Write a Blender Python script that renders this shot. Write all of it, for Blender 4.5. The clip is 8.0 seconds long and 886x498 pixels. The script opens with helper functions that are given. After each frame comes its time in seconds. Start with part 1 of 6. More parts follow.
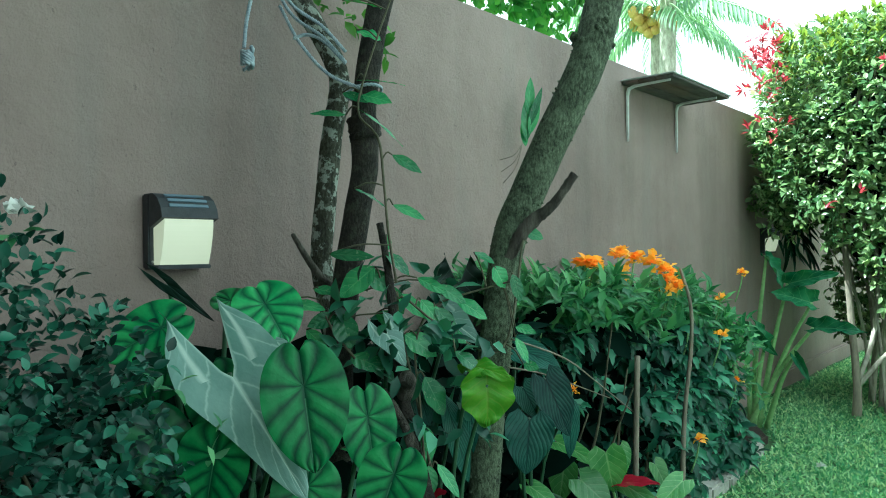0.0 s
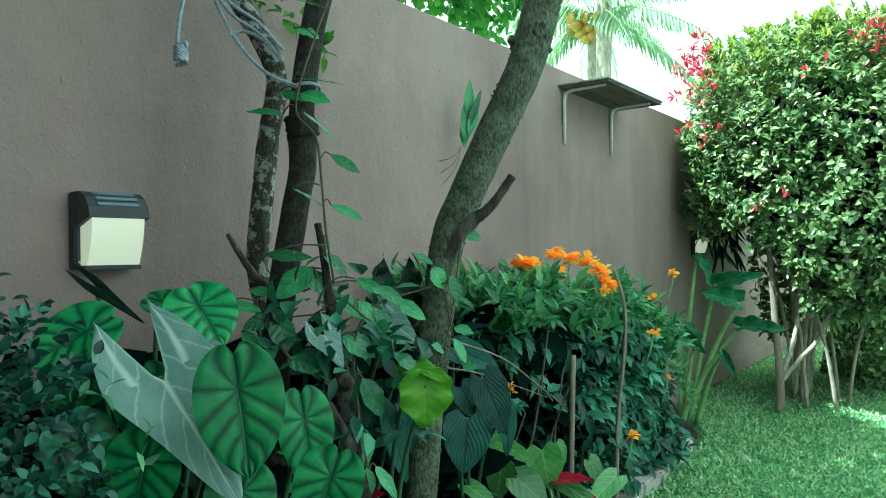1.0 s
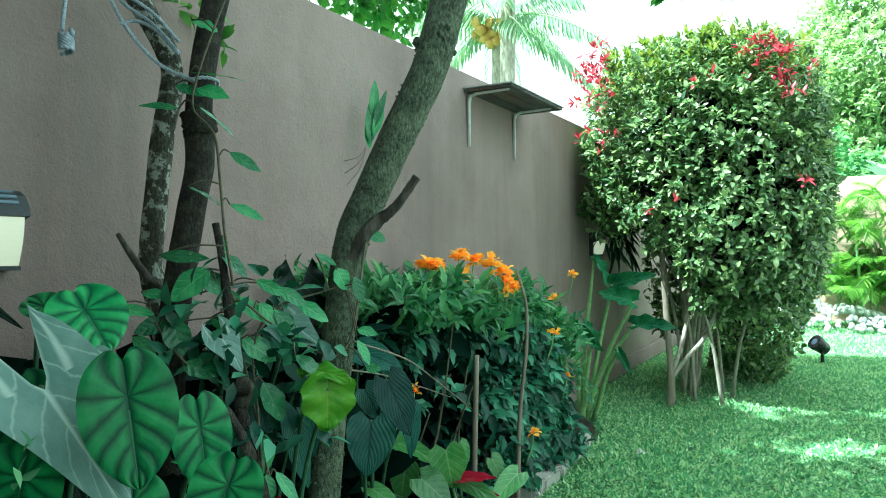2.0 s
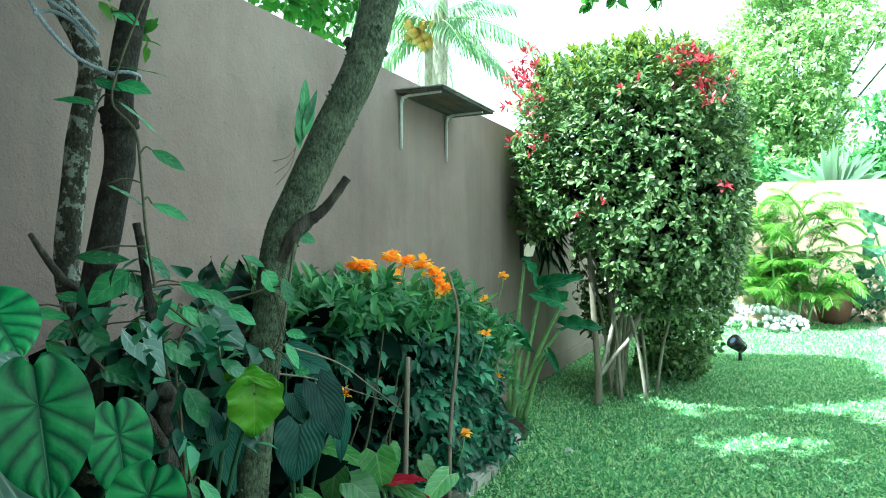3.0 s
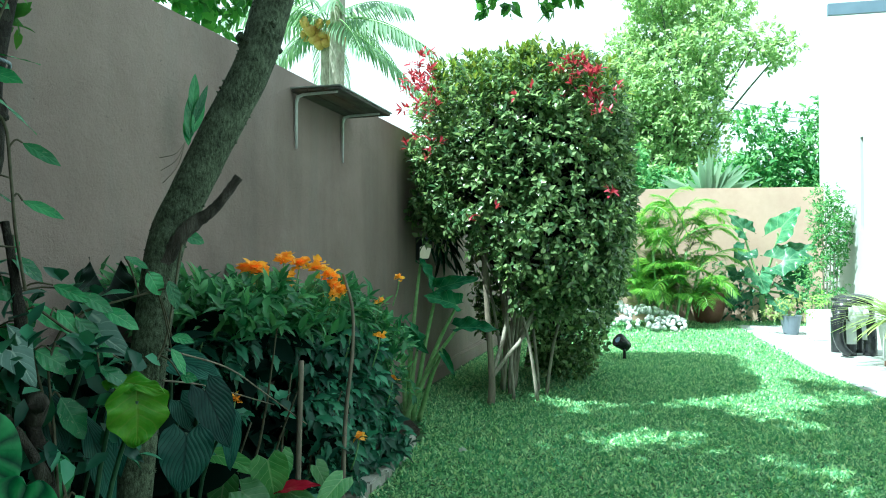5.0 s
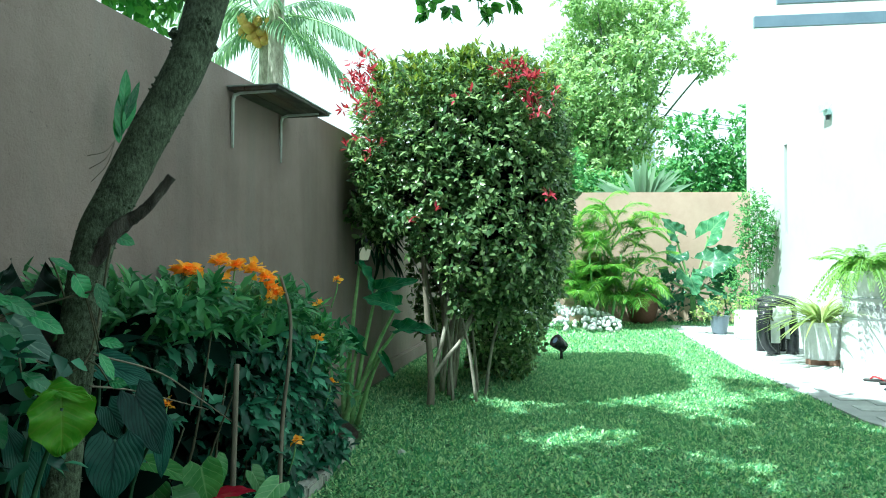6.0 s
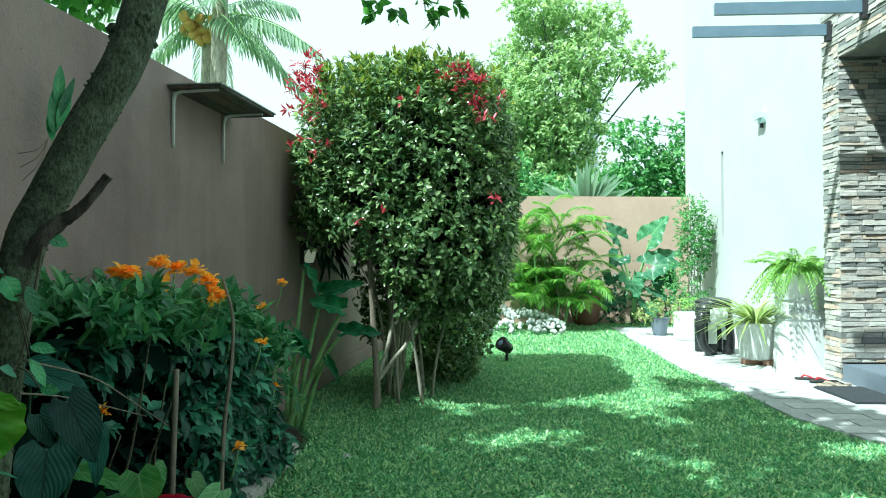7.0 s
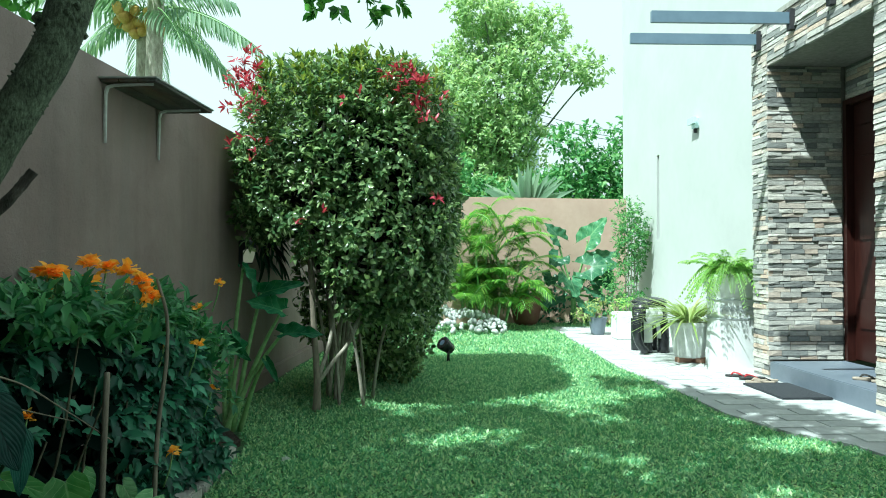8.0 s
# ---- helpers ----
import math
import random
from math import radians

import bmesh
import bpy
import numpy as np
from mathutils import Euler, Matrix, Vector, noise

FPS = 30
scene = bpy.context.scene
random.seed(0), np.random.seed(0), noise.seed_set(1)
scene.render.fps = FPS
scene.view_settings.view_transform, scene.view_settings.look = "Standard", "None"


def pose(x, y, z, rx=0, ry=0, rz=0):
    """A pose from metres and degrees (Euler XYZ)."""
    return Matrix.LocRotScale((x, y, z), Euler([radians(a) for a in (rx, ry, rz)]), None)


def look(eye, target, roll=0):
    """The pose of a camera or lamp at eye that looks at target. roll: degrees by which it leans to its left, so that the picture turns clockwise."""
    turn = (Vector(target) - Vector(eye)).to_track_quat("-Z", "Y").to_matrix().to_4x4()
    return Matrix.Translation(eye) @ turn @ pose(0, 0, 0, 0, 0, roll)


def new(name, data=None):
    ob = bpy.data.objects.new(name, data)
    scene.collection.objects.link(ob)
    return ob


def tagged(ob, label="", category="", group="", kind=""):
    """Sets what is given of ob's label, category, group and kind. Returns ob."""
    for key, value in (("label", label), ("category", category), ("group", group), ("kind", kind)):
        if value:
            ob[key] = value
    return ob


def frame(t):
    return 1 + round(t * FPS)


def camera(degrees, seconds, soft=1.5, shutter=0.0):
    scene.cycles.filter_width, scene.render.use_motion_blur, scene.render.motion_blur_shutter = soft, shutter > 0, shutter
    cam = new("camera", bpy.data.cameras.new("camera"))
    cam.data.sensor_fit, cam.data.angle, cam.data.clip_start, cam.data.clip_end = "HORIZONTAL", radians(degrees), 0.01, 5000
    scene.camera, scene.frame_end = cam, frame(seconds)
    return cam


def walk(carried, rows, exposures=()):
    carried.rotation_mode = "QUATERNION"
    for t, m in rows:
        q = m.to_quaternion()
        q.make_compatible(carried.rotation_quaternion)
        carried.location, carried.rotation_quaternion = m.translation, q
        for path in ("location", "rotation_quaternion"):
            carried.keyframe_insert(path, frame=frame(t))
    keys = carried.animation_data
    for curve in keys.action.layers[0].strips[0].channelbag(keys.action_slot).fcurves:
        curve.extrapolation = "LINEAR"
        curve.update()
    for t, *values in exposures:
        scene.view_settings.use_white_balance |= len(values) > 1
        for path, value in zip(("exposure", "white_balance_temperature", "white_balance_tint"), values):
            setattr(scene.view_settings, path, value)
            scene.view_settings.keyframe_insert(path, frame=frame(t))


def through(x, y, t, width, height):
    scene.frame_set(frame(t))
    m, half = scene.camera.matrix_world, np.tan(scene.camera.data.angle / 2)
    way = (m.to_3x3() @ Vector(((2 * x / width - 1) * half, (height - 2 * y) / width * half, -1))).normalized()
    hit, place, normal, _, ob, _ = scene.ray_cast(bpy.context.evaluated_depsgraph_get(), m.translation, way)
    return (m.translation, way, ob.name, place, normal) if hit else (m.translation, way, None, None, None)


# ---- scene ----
# ---- the camera and its way ----
cam = camera(62.94, 8.0, 1.0)
EYE = 1.15
PATH = [
    (0.0, -0.009, -0.0135, 0.0014, 41.30, 0.39, 0.92), (0.5, -0.0071, -0.0137, 0.0009, 38.93, 0.41, 0.85),
    (1.0, -0.0056, -0.0125, 0.0009, 36.55, 0.40, 0.79), (1.5, -0.0053, -0.0096, 0.0017, 32.75, 0.36, 0.74),
    (3.0, -0.0033, 0.0009, -0.0005, 23.77, 0.49, 0.63), (3.5, -0.0013, -0.0004, 0.0011, 21.75, 0.52, 0.55),
    (4.0, 0.0, 0.0, 0.0, 19.29, 0.57, 0.50), (4.5, -0.0023, 0.0027, 0.0001, 17.48, 0.56, 0.46),
    (6.0, 0.0043, -0.0002, 0.0024, 10.86, 0.66, 0.23), (6.5, 0.0074, -0.0017, 0.0, 8.44, 0.76, 0.25),
    (7.0, 0.0063, 0.0007, 0.0011, 6.63, 0.87, 0.16), (7.5, 0.0071, 0.0036, 0.0016, 4.11, 0.85, 0.0),
    (8.0, 0.0088, 0.0047, 0.0003, 2.06, 0.89, 0.0)]
EXPOSE = [(0.0, 2.15, 5250, -13), (1.5, 2.18, 5250, -13), (3.0, 2.22, 5250, -13), (3.5, 1.95, 5250, -13), (4.5, 1.52, 5250, -13), (6.0, 1.34, 5300, -13), (6.5, 1.1, 5330, -13), (7.5, 1.0, 5420, -11), (8.0, 0.86, 5450, -10)]
walk(cam, [(t, pose(x, y, EYE + z, 90 + pitch, roll, yaw)) for t, x, y, z, yaw, pitch, roll in PATH], EXPOSE)

# ---- sky and sun ----
SUN_FROM = Vector((-0.455, -0.42, 1.0)).normalized()
world = bpy.data.worlds.new("sky")
scene.world = world
world.use_nodes = True
wn, wl = world.node_tree.nodes, world.node_tree.links
sky = wn.new("ShaderNodeTexSky")
sky.sky_type, sky.sun_disc = "NISHITA", False
sky.sun_elevation = math.asin(SUN_FROM.z)
sky.sun_rotation = math.atan2(SUN_FROM.x, SUN_FROM.y)
sky.air_density, sky.dust_density, sky.ozone_density = 1.0, 4.0, 1.0
haze = wn.new("ShaderNodeMix")          # thin bright haze over the whole sky
haze.data_type = "RGBA"
haze.inputs[0].default_value = 0.92
haze.inputs[7].default_value = (5.45, 5.5, 5.15, 1)
wl.new(sky.outputs["Color"], haze.inputs[6])
wl.new(haze.outputs[2], wn["Background"].inputs["Color"])
wn["Background"].inputs["Strength"].default_value = 0.112
sun = new("sun", bpy.data.lights.new("sun", "SUN"))
sun.data.energy, sun.data.angle, sun.data.color = 4.8, radians(0.6), (1.0, 0.95, 0.86)
sun.matrix_world = look(SUN_FROM * 30, (0, 0, 0))
# ---- materials ----
def mat(name, rough=0.6, metal=0.0, spec=0.5):
    m = bpy.data.materials.new(name)
    m.use_nodes = True
    b = m.node_tree.nodes["Principled BSDF"]
    b.inputs["Roughness"].default_value = rough
    b.inputs["Metallic"].default_value = metal
    b.inputs["Specular IOR Level"].default_value = spec
    return m, m.node_tree.nodes, m.node_tree.links, b


def ramp(nodes, stops):
    r = nodes.new("ShaderNodeValToRGB")
    e = r.color_ramp.elements
    while len(e) < len(stops):
        e.new(0.5)
    for k, (p, c) in enumerate(stops):
        e[k].position, e[k].color = p, (*c, 1)
    return r


def coords(nodes, links, scale=(1, 1, 1)):
    g, mp = nodes.new("ShaderNodeNewGeometry"), nodes.new("ShaderNodeMapping")
    mp.inputs["Scale"].default_value = scale
    links.new(g.outputs["Position"], mp.inputs["Vector"])
    return mp.outputs["Vector"]


def noise_tex(nodes, links, vec, scale, detail=6, rough=0.6):
    n = nodes.new("ShaderNodeTexNoise")
    n.inputs["Scale"].default_value, n.inputs["Detail"].default_value, n.inputs["Roughness"].default_value = scale, detail, rough
    links.new(vec, n.inputs["Vector"])
    return n.outputs["Fac"]


def mixc(nodes, links, fac, a, b, mode="MIX"):
    x = nodes.new("ShaderNodeMix")
    x.data_type, x.blend_type = "RGBA", mode
    for socket, v in ((x.inputs[0], fac), (x.inputs[6], a), (x.inputs[7], b)):
        if isinstance(v, (int, float)):
            socket.default_value = v
        elif isinstance(v, tuple):
            socket.default_value = (*v, 1)
        else:
            links.new(v, socket)
    return x.outputs[2]


def bump(nodes, links, bsdf, height, strength=0.3, distance=0.01):
    b = nodes.new("ShaderNodeBump")
    b.inputs["Strength"].default_value, b.inputs["Distance"].default_value = strength, distance
    links.new(height, b.inputs["Height"])
    links.new(b.outputs["Normal"], bsdf.inputs["Normal"])


def surface(name, stops, scale, rough=0.7, fine=40, bump_s=0.3, bump_d=0.004, stretch=(1, 1, 1), metal=0.0, stain=None, spec=0.5):
    """Grain at two scales and fine relief; stain: colour and amount of larger blotches."""
    m, n, l, b = mat(name, rough, metal, spec)
    v = coords(n, l, stretch)
    a, c = noise_tex(n, l, v, scale), noise_tex(n, l, v, scale * fine / 8, 4)
    s = n.new("ShaderNodeMath")
    s.operation = "MULTIPLY_ADD"
    l.new(c, s.inputs[0])
    s.inputs[1].default_value = 0.35
    l.new(a, s.inputs[2])
    sh = n.new("ShaderNodeMath")
    sh.operation = "SUBTRACT"
    l.new(s.outputs[0], sh.inputs[0])
    sh.inputs[1].default_value = 0.175
    r = ramp(n, stops)
    l.new(sh.outputs[0], r.inputs["Fac"])
    col = r.outputs["Color"]
    if stain:
        st = ramp(n, [(0.5, (0, 0, 0)), (0.75, (1, 1, 1))])
        l.new(noise_tex(n, l, v, scale * 0.35, 5), st.inputs["Fac"])
        mul = n.new("ShaderNodeMath")
        mul.operation = "MULTIPLY"
        l.new(st.outputs["Color"], mul.inputs[0])
        mul.inputs[1].default_value = stain[1]
        col = mixc(n, l, mul.outputs[0], col, stain[0])
    l.new(col, b.inputs["Base Color"])
    bump(n, l, b, noise_tex(n, l, v, scale * fine / 2, 5), bump_s, bump_d)
    return m


def foliage(name, dark, light, rough=0.35, through=0.25, tip=None, spec=0.3):
    """Leaves: colour differs from leaf to leaf, light shines through."""
    m, n, l, b = mat(name, rough, 0.0, 0.5 if rough < 0.25 else spec)
    g = n.new("ShaderNodeNewGeometry")
    mid = tuple(0.68 * p + 0.32 * q for p, q in zip(dark, light))
    stops = [(0.0, dark), (0.6, mid), (1.0, light)]
    if tip:
        stops = [(0.0, dark), (0.5, mid), (0.85, light), (1.0, tip)]
    r = ramp(n, stops)
    l.new(g.outputs["Random Per Island"], r.inputs["Fac"])
    v = coords(n, l)
    soft = n.new("ShaderNodeMath")
    soft.operation = "MULTIPLY"
    l.new(noise_tex(n, l, v, 60, 3), soft.inputs[0])
    soft.inputs[1].default_value = 0.3
    col = mixc(n, l, soft.outputs[0], r.outputs["Color"], tuple(min(1, p * 1.3) for p in mid))
    l.new(col, b.inputs["Base Color"])
    t = n.new("ShaderNodeBsdfTranslucent")
    warm = mixc(n, l, 0.6, col, (1.0, 1.0, 0.5), "MULTIPLY")
    bright = mixc(n, l, 1.0, warm, (1.7, 1.7, 1.7), "MULTIPLY")
    l.new(bright, t.inputs["Color"])
    mx = n.new("ShaderNodeMixShader")
    mx.inputs[0].default_value = through
    l.new(b.outputs[0], mx.inputs[1])
    l.new(t.outputs[0], mx.inputs[2])
    l.new(mx.outputs[0], n["Material Output"].inputs["Surface"])
    bump(n, l, b, noise_tex(n, l, v, 120, 3), 0.15, 0.002)
    return m


def plain(name, colour, rough=0.5, metal=0.0, vary=0.15, scale=30):
    d = tuple(c * (1 - vary) for c in colour)
    u = tuple(min(1, c * (1 + vary)) for c in colour)
    return surface(name, [(0.3, d), (0.7, u)], scale, rough, 20, 0.12, 0.002, metal=metal)


def brown_render():
    m, n, l, b = mat("wall_paint_brown", 0.75)
    v = coords(n, l)
    low = noise_tex(n, l, v, 1.1, 6, 0.65)
    r = ramp(n, [(0.3, (0.225, 0.168, 0.150)), (0.7, (0.345, 0.266, 0.240))])
    l.new(low, r.inputs["Fac"])
    streak = noise_tex(n, l, coords(n, l, (3.5, 3.5, 0.35)), 1.6, 5)
    sr = ramp(n, [(0.5, (0, 0, 0)), (0.75, (0.45, 0.45, 0.45))])
    l.new(streak, sr.inputs["Fac"])
    col = mixc(n, l, sr.outputs["Color"], r.outputs["Color"], (0.24, 0.215, 0.20))
    # broad upright smears, darker than the rest of the wall
    smear = noise_tex(n, l, coords(n, l, (0.5, 1.5, 0.16)), 1.3, 3)
    dr = ramp(n, [(0.52, (0, 0, 0)), (0.70, (0.4, 0.4, 0.4))])
    l.new(smear, dr.inputs["Fac"])
    col = mixc(n, l, dr.outputs["Color"], col, (0.108, 0.087, 0.08))
    dots = ramp(n, [(0.66, (0, 0, 0)), (0.73, (0.6, 0.6, 0.6))])
    l.new(noise_tex(n, l, v, 38, 3, 0.7), dots.inputs["Fac"])
    col = mixc(n, l, dots.outputs["Color"], col, (0.11, 0.09, 0.08))
    l.new(col, b.inputs["Base Color"])
    s = n.new("ShaderNodeMath")
    s.operation = "MULTIPLY_ADD"
    l.new(noise_tex(n, l, v, 95, 5, 0.7), s.inputs[0])
    s.inputs[1].default_value = 0.4
    l.new(noise_tex(n, l, v, 9, 4), s.inputs[2])
    bump(n, l, b, s.outputs[0], 0.8, 0.014)
    return m


M_WALL = brown_render()
M_PEACH = surface("wall_paint_peach", [(0.3, (0.47, 0.33, 0.26)), (0.7, (0.56, 0.41, 0.33))], 1.5, 0.8, 60, 0.3, 0.004, stain=((0.40, 0.30, 0.25), 0.4))
M_WHITE = surface("wall_paint_white", [(0.3, (0.50, 0.525, 0.51)), (0.7, (0.555, 0.58, 0.565))], 1.2, 0.75, 60, 0.2, 0.003)
M_GREYBLUE = surface("painted_steel", [(0.3, (0.13, 0.19, 0.25)), (0.7, (0.17, 0.24, 0.31))], 4, 0.45, 30, 0.1, 0.002)
M_SOIL = surface("soil", [(0.3, (0.022, 0.016, 0.012)), (0.7, (0.07, 0.05, 0.035))], 9, 0.95, 40, 0.9, 0.03)
M_LAWN = surface("turf", [(0.3, (0.04, 0.11, 0.045)), (0.7, (0.10, 0.22, 0.08))], 7, 0.9, 60, 0.8, 0.02, stain=((0.16, 0.17, 0.07), 0.6))
M_STEP = surface("honed_grey_stone", [(0.3, (0.13, 0.16, 0.20)), (0.7, (0.18, 0.21, 0.26))], 3, 0.4, 50, 0.1, 0.002)
M_CONC = surface("weathered_concrete", [(0.3, (0.30, 0.29, 0.26)), (0.7, (0.52, 0.51, 0.47))], 12, 0.85, 40, 0.5, 0.006, stain=((0.16, 0.17, 0.12), 0.7))
def bark(name, stops, lichen, amount, spread=0.56):
    """Fine upright fissures, blotches of lichen and rough relief."""
    m, n, l, b = mat(name, 0.9)
    v, tall = coords(n, l), coords(n, l, (1, 1, 0.45))
    fis = noise_tex(n, l, tall, 150, 6, 0.75)
    mid = noise_tex(n, l, v, 22, 6, 0.7)
    s = n.new("ShaderNodeMath")
    s.operation = "MULTIPLY_ADD"
    l.new(fis, s.inputs[0])
    s.inputs[1].default_value = 0.8
    soft = n.new("ShaderNodeMath")
    soft.operation = "MULTIPLY_ADD"
    l.new(mid, soft.inputs[0])
    soft.inputs[1].default_value, soft.inputs[2].default_value = 0.45, 0.275
    l.new(soft.outputs[0], s.inputs[2])
    h = n.new("ShaderNodeMath")
    h.operation = "SUBTRACT"
    l.new(s.outputs[0], h.inputs[0])
    h.inputs[1].default_value = 0.4
    r = ramp(n, stops)
    l.new(h.outputs[0], r.inputs["Fac"])
    q = ramp(n, [(spread, (0, 0, 0)), (spread + 0.06, (amount, amount, amount))])
    l.new(noise_tex(n, l, v, 34, 5, 0.65), q.inputs["Fac"])
    l.new(mixc(n, l, q.outputs["Color"], r.outputs["Color"], lichen), b.inputs["Base Color"])
    bump(n, l, b, h.outputs[0], 1.0, 0.012)
    return m


M_BARK = bark("bark_grey_green", [(0.37, (0.018, 0.026, 0.015)), (0.5, (0.090, 0.118, 0.068)), (0.64, (0.20, 0.25, 0.16))], (0.22, 0.27, 0.18), 0.25)
M_BARK_DARK = bark("bark_dark", [(0.36, (0.006, 0.005, 0.004)), (0.5, (0.022, 0.019, 0.014)), (0.66, (0.065, 0.058, 0.043))], (0.12, 0.13, 0.09), 0.25)
M_BARK_LICHEN = bark("bark_lichen", [(0.36, (0.018, 0.018, 0.012)), (0.5, (0.060, 0.062, 0.042)), (0.66, (0.15, 0.155, 0.115))], (0.44, 0.48, 0.42), 0.9, 0.51)
M_BARK_PALE = surface("bark_pale", [(0.3, (0.20, 0.18, 0.14)), (0.7, (0.48, 0.45, 0.38))], 18, 0.85, 30, 0.6, 0.01, (1, 1, 0.4))
M_DEADWOOD = surface("dead_wood", [(0.3, (0.035, 0.030, 0.025)), (0.55, (0.13, 0.115, 0.095)), (0.75, (0.27, 0.25, 0.21))], 30, 0.95, 30, 1.0, 0.015, (1, 1, 0.25))
M_STICK = surface("dry_stick", [(0.3, (0.15, 0.13, 0.10)), (0.7, (0.31, 0.27, 0.21))], 30, 0.9, 30, 0.5, 0.006, (1, 1, 0.2))
def veined(name, dark, light, vein, count=7, slant=0.45, rough=0.35, through=0.12, width=0.10, blotch=0.0, fan=False, lobe=0.0, spec=0.16, line=None, tone=True):
    """A large leaf: midrib and side veins in their own colour, drawn along the leaf's own map."""
    m, n, l, b = mat(name, rough * 0.8, 0.0, spec)
    uv = n.new("ShaderNodeUVMap")
    sp = n.new("ShaderNodeSeparateXYZ")
    l.new(uv.outputs["UV"], sp.inputs[0])

    def calc(op, *args):
        x = n.new("ShaderNodeMath")
        x.operation = op
        for k, a in enumerate(args):
            if isinstance(a, (int, float)):
                x.inputs[k].default_value = a
            else:
                l.new(a, x.inputs[k])
        return x.outputs[0]

    across = calc("ABSOLUTE", calc("SUBTRACT", calc("MULTIPLY", sp.outputs["X"], 2.0), 1.0))
    along = calc("SUBTRACT", sp.outputs["Y"], calc("MULTIPLY", across, slant * 0.5))
    wob = calc("MULTIPLY", calc("SUBTRACT", noise_tex(n, l, uv.outputs["UV"], 9, 3), 0.5), 0.05)
    if fan:      # ribs fan out from the point where the stalk meets the blade, then leave the midrib in pairs
        a, c = calc("MULTIPLY", across, 0.33), calc("SUBTRACT", sp.outputs["Y"], 0.36)
        low = calc("DIVIDE", calc("SUBTRACT", c, calc("MULTIPLY", a, 0.75)), 0.155)
        high = calc("DIVIDE", calc("SUBTRACT", 0.927, calc("ARCTAN2", a, c)), 0.78)
        below = calc("GREATER_THAN", low, 0.0)
        t = calc("ADD", calc("MULTIPLY", low, below), calc("MULTIPLY", high, calc("SUBTRACT", 1.0, below)))
        tri = calc("MULTIPLY", calc("PINGPONG", calc("ADD", t, calc("MULTIPLY", wob, 4.0)), 0.5), 2.0)
    else:
        tri = calc("PINGPONG", calc("MULTIPLY", calc("ADD", along, wob), count * 2.0), 1.0)
    side = ramp(n, [(0.0, (1, 1, 1)), (width * 2.2, (0.0, 0.0, 0.0))])
    l.new(tri, side.inputs["Fac"])
    rib = ramp(n, [(0.02, (1, 1, 1)), (0.075 if width < 0.2 else 0.20, (0, 0, 0))])
    l.new(across, rib.inputs["Fac"])
    mask = calc("MAXIMUM", side.outputs["Color"], rib.outputs["Color"])
    if lobe:     # each lobe has a rib of its own
        own = ramp(n, [(0.03, (1, 1, 1)), (0.12, (0, 0, 0))])
        l.new(calc("ABSOLUTE", calc("SUBTRACT", across, 0.42)), own.inputs["Fac"])
        mask = calc("MAXIMUM", calc("MULTIPLY", mask, 0.6), calc("MULTIPLY", own.outputs["Color"], calc("LESS_THAN", sp.outputs["Y"], lobe)))
        mask = calc("MAXIMUM", mask, calc("MULTIPLY", rib.outputs["Color"], calc("GREATER_THAN", sp.outputs["Y"], lobe)))
    v = coords(n, l)
    low_n = noise_tex(n, l, v, 14, 5)
    r = ramp(n, [(0.3, dark), (0.7, light)])
    l.new(low_n, r.inputs["Fac"])
    col = mixc(n, l, calc("MULTIPLY", mask, 0.85), r.outputs["Color"], vein)
    own_tone = ramp(n, [(0.0, (0.42, 0.46, 0.50)), (0.6, (0.9, 0.9, 0.9)), (1.0, (1.25, 1.25, 1.2))])     # random tone per leaf, its dark end stands in for shaded leaves
    info = n.new("ShaderNodeObjectInfo")
    l.new(info.outputs["Random"], own_tone.inputs["Fac"])
    col = mixc(n, l, 1.0 if tone else 0.0, col, own_tone.outputs["Color"], "MULTIPLY")
    if line:     # thin pale thread in the midrib's lower half
        th = ramp(n, [(0.010, (0.7, 0.7, 0.7)), (0.028, (0, 0, 0))])
        l.new(across, th.inputs["Fac"])
        col = mixc(n, l, calc("MULTIPLY", th.outputs["Color"], calc("GREATER_THAN", sp.outputs["Y"], 0.45)), col, line)
    if blotch:
        sp2 = ramp(n, [(0.62, (0, 0, 0)), (0.66, (1, 1, 1))])
        l.new(noise_tex(n, l, v, 130, 3), sp2.inputs["Fac"])
        col = mixc(n, l, calc("MULTIPLY", sp2.outputs["Color"], blotch), col, (0.25, 0.36, 0.22))
    l.new(col, b.inputs["Base Color"])
    t = n.new("ShaderNodeBsdfTranslucent")
    l.new(mixc(n, l, 1.0, col, (1.5, 1.7, 0.6), "MULTIPLY"), t.inputs["Color"])
    mx = n.new("ShaderNodeMixShader")
    mx.inputs[0].default_value = through
    l.new(b.outputs[0], mx.inputs[1])
    l.new(t.outputs[0], mx.inputs[2])
    l.new(mx.outputs[0], n["Material Output"].inputs["Surface"])
    bump(n, l, b, calc("ADD", calc("MULTIPLY", tri, 0.6), calc("MULTIPLY", noise_tex(n, l, v, 90, 4), 0.4)), 0.35, 0.004)
    return m


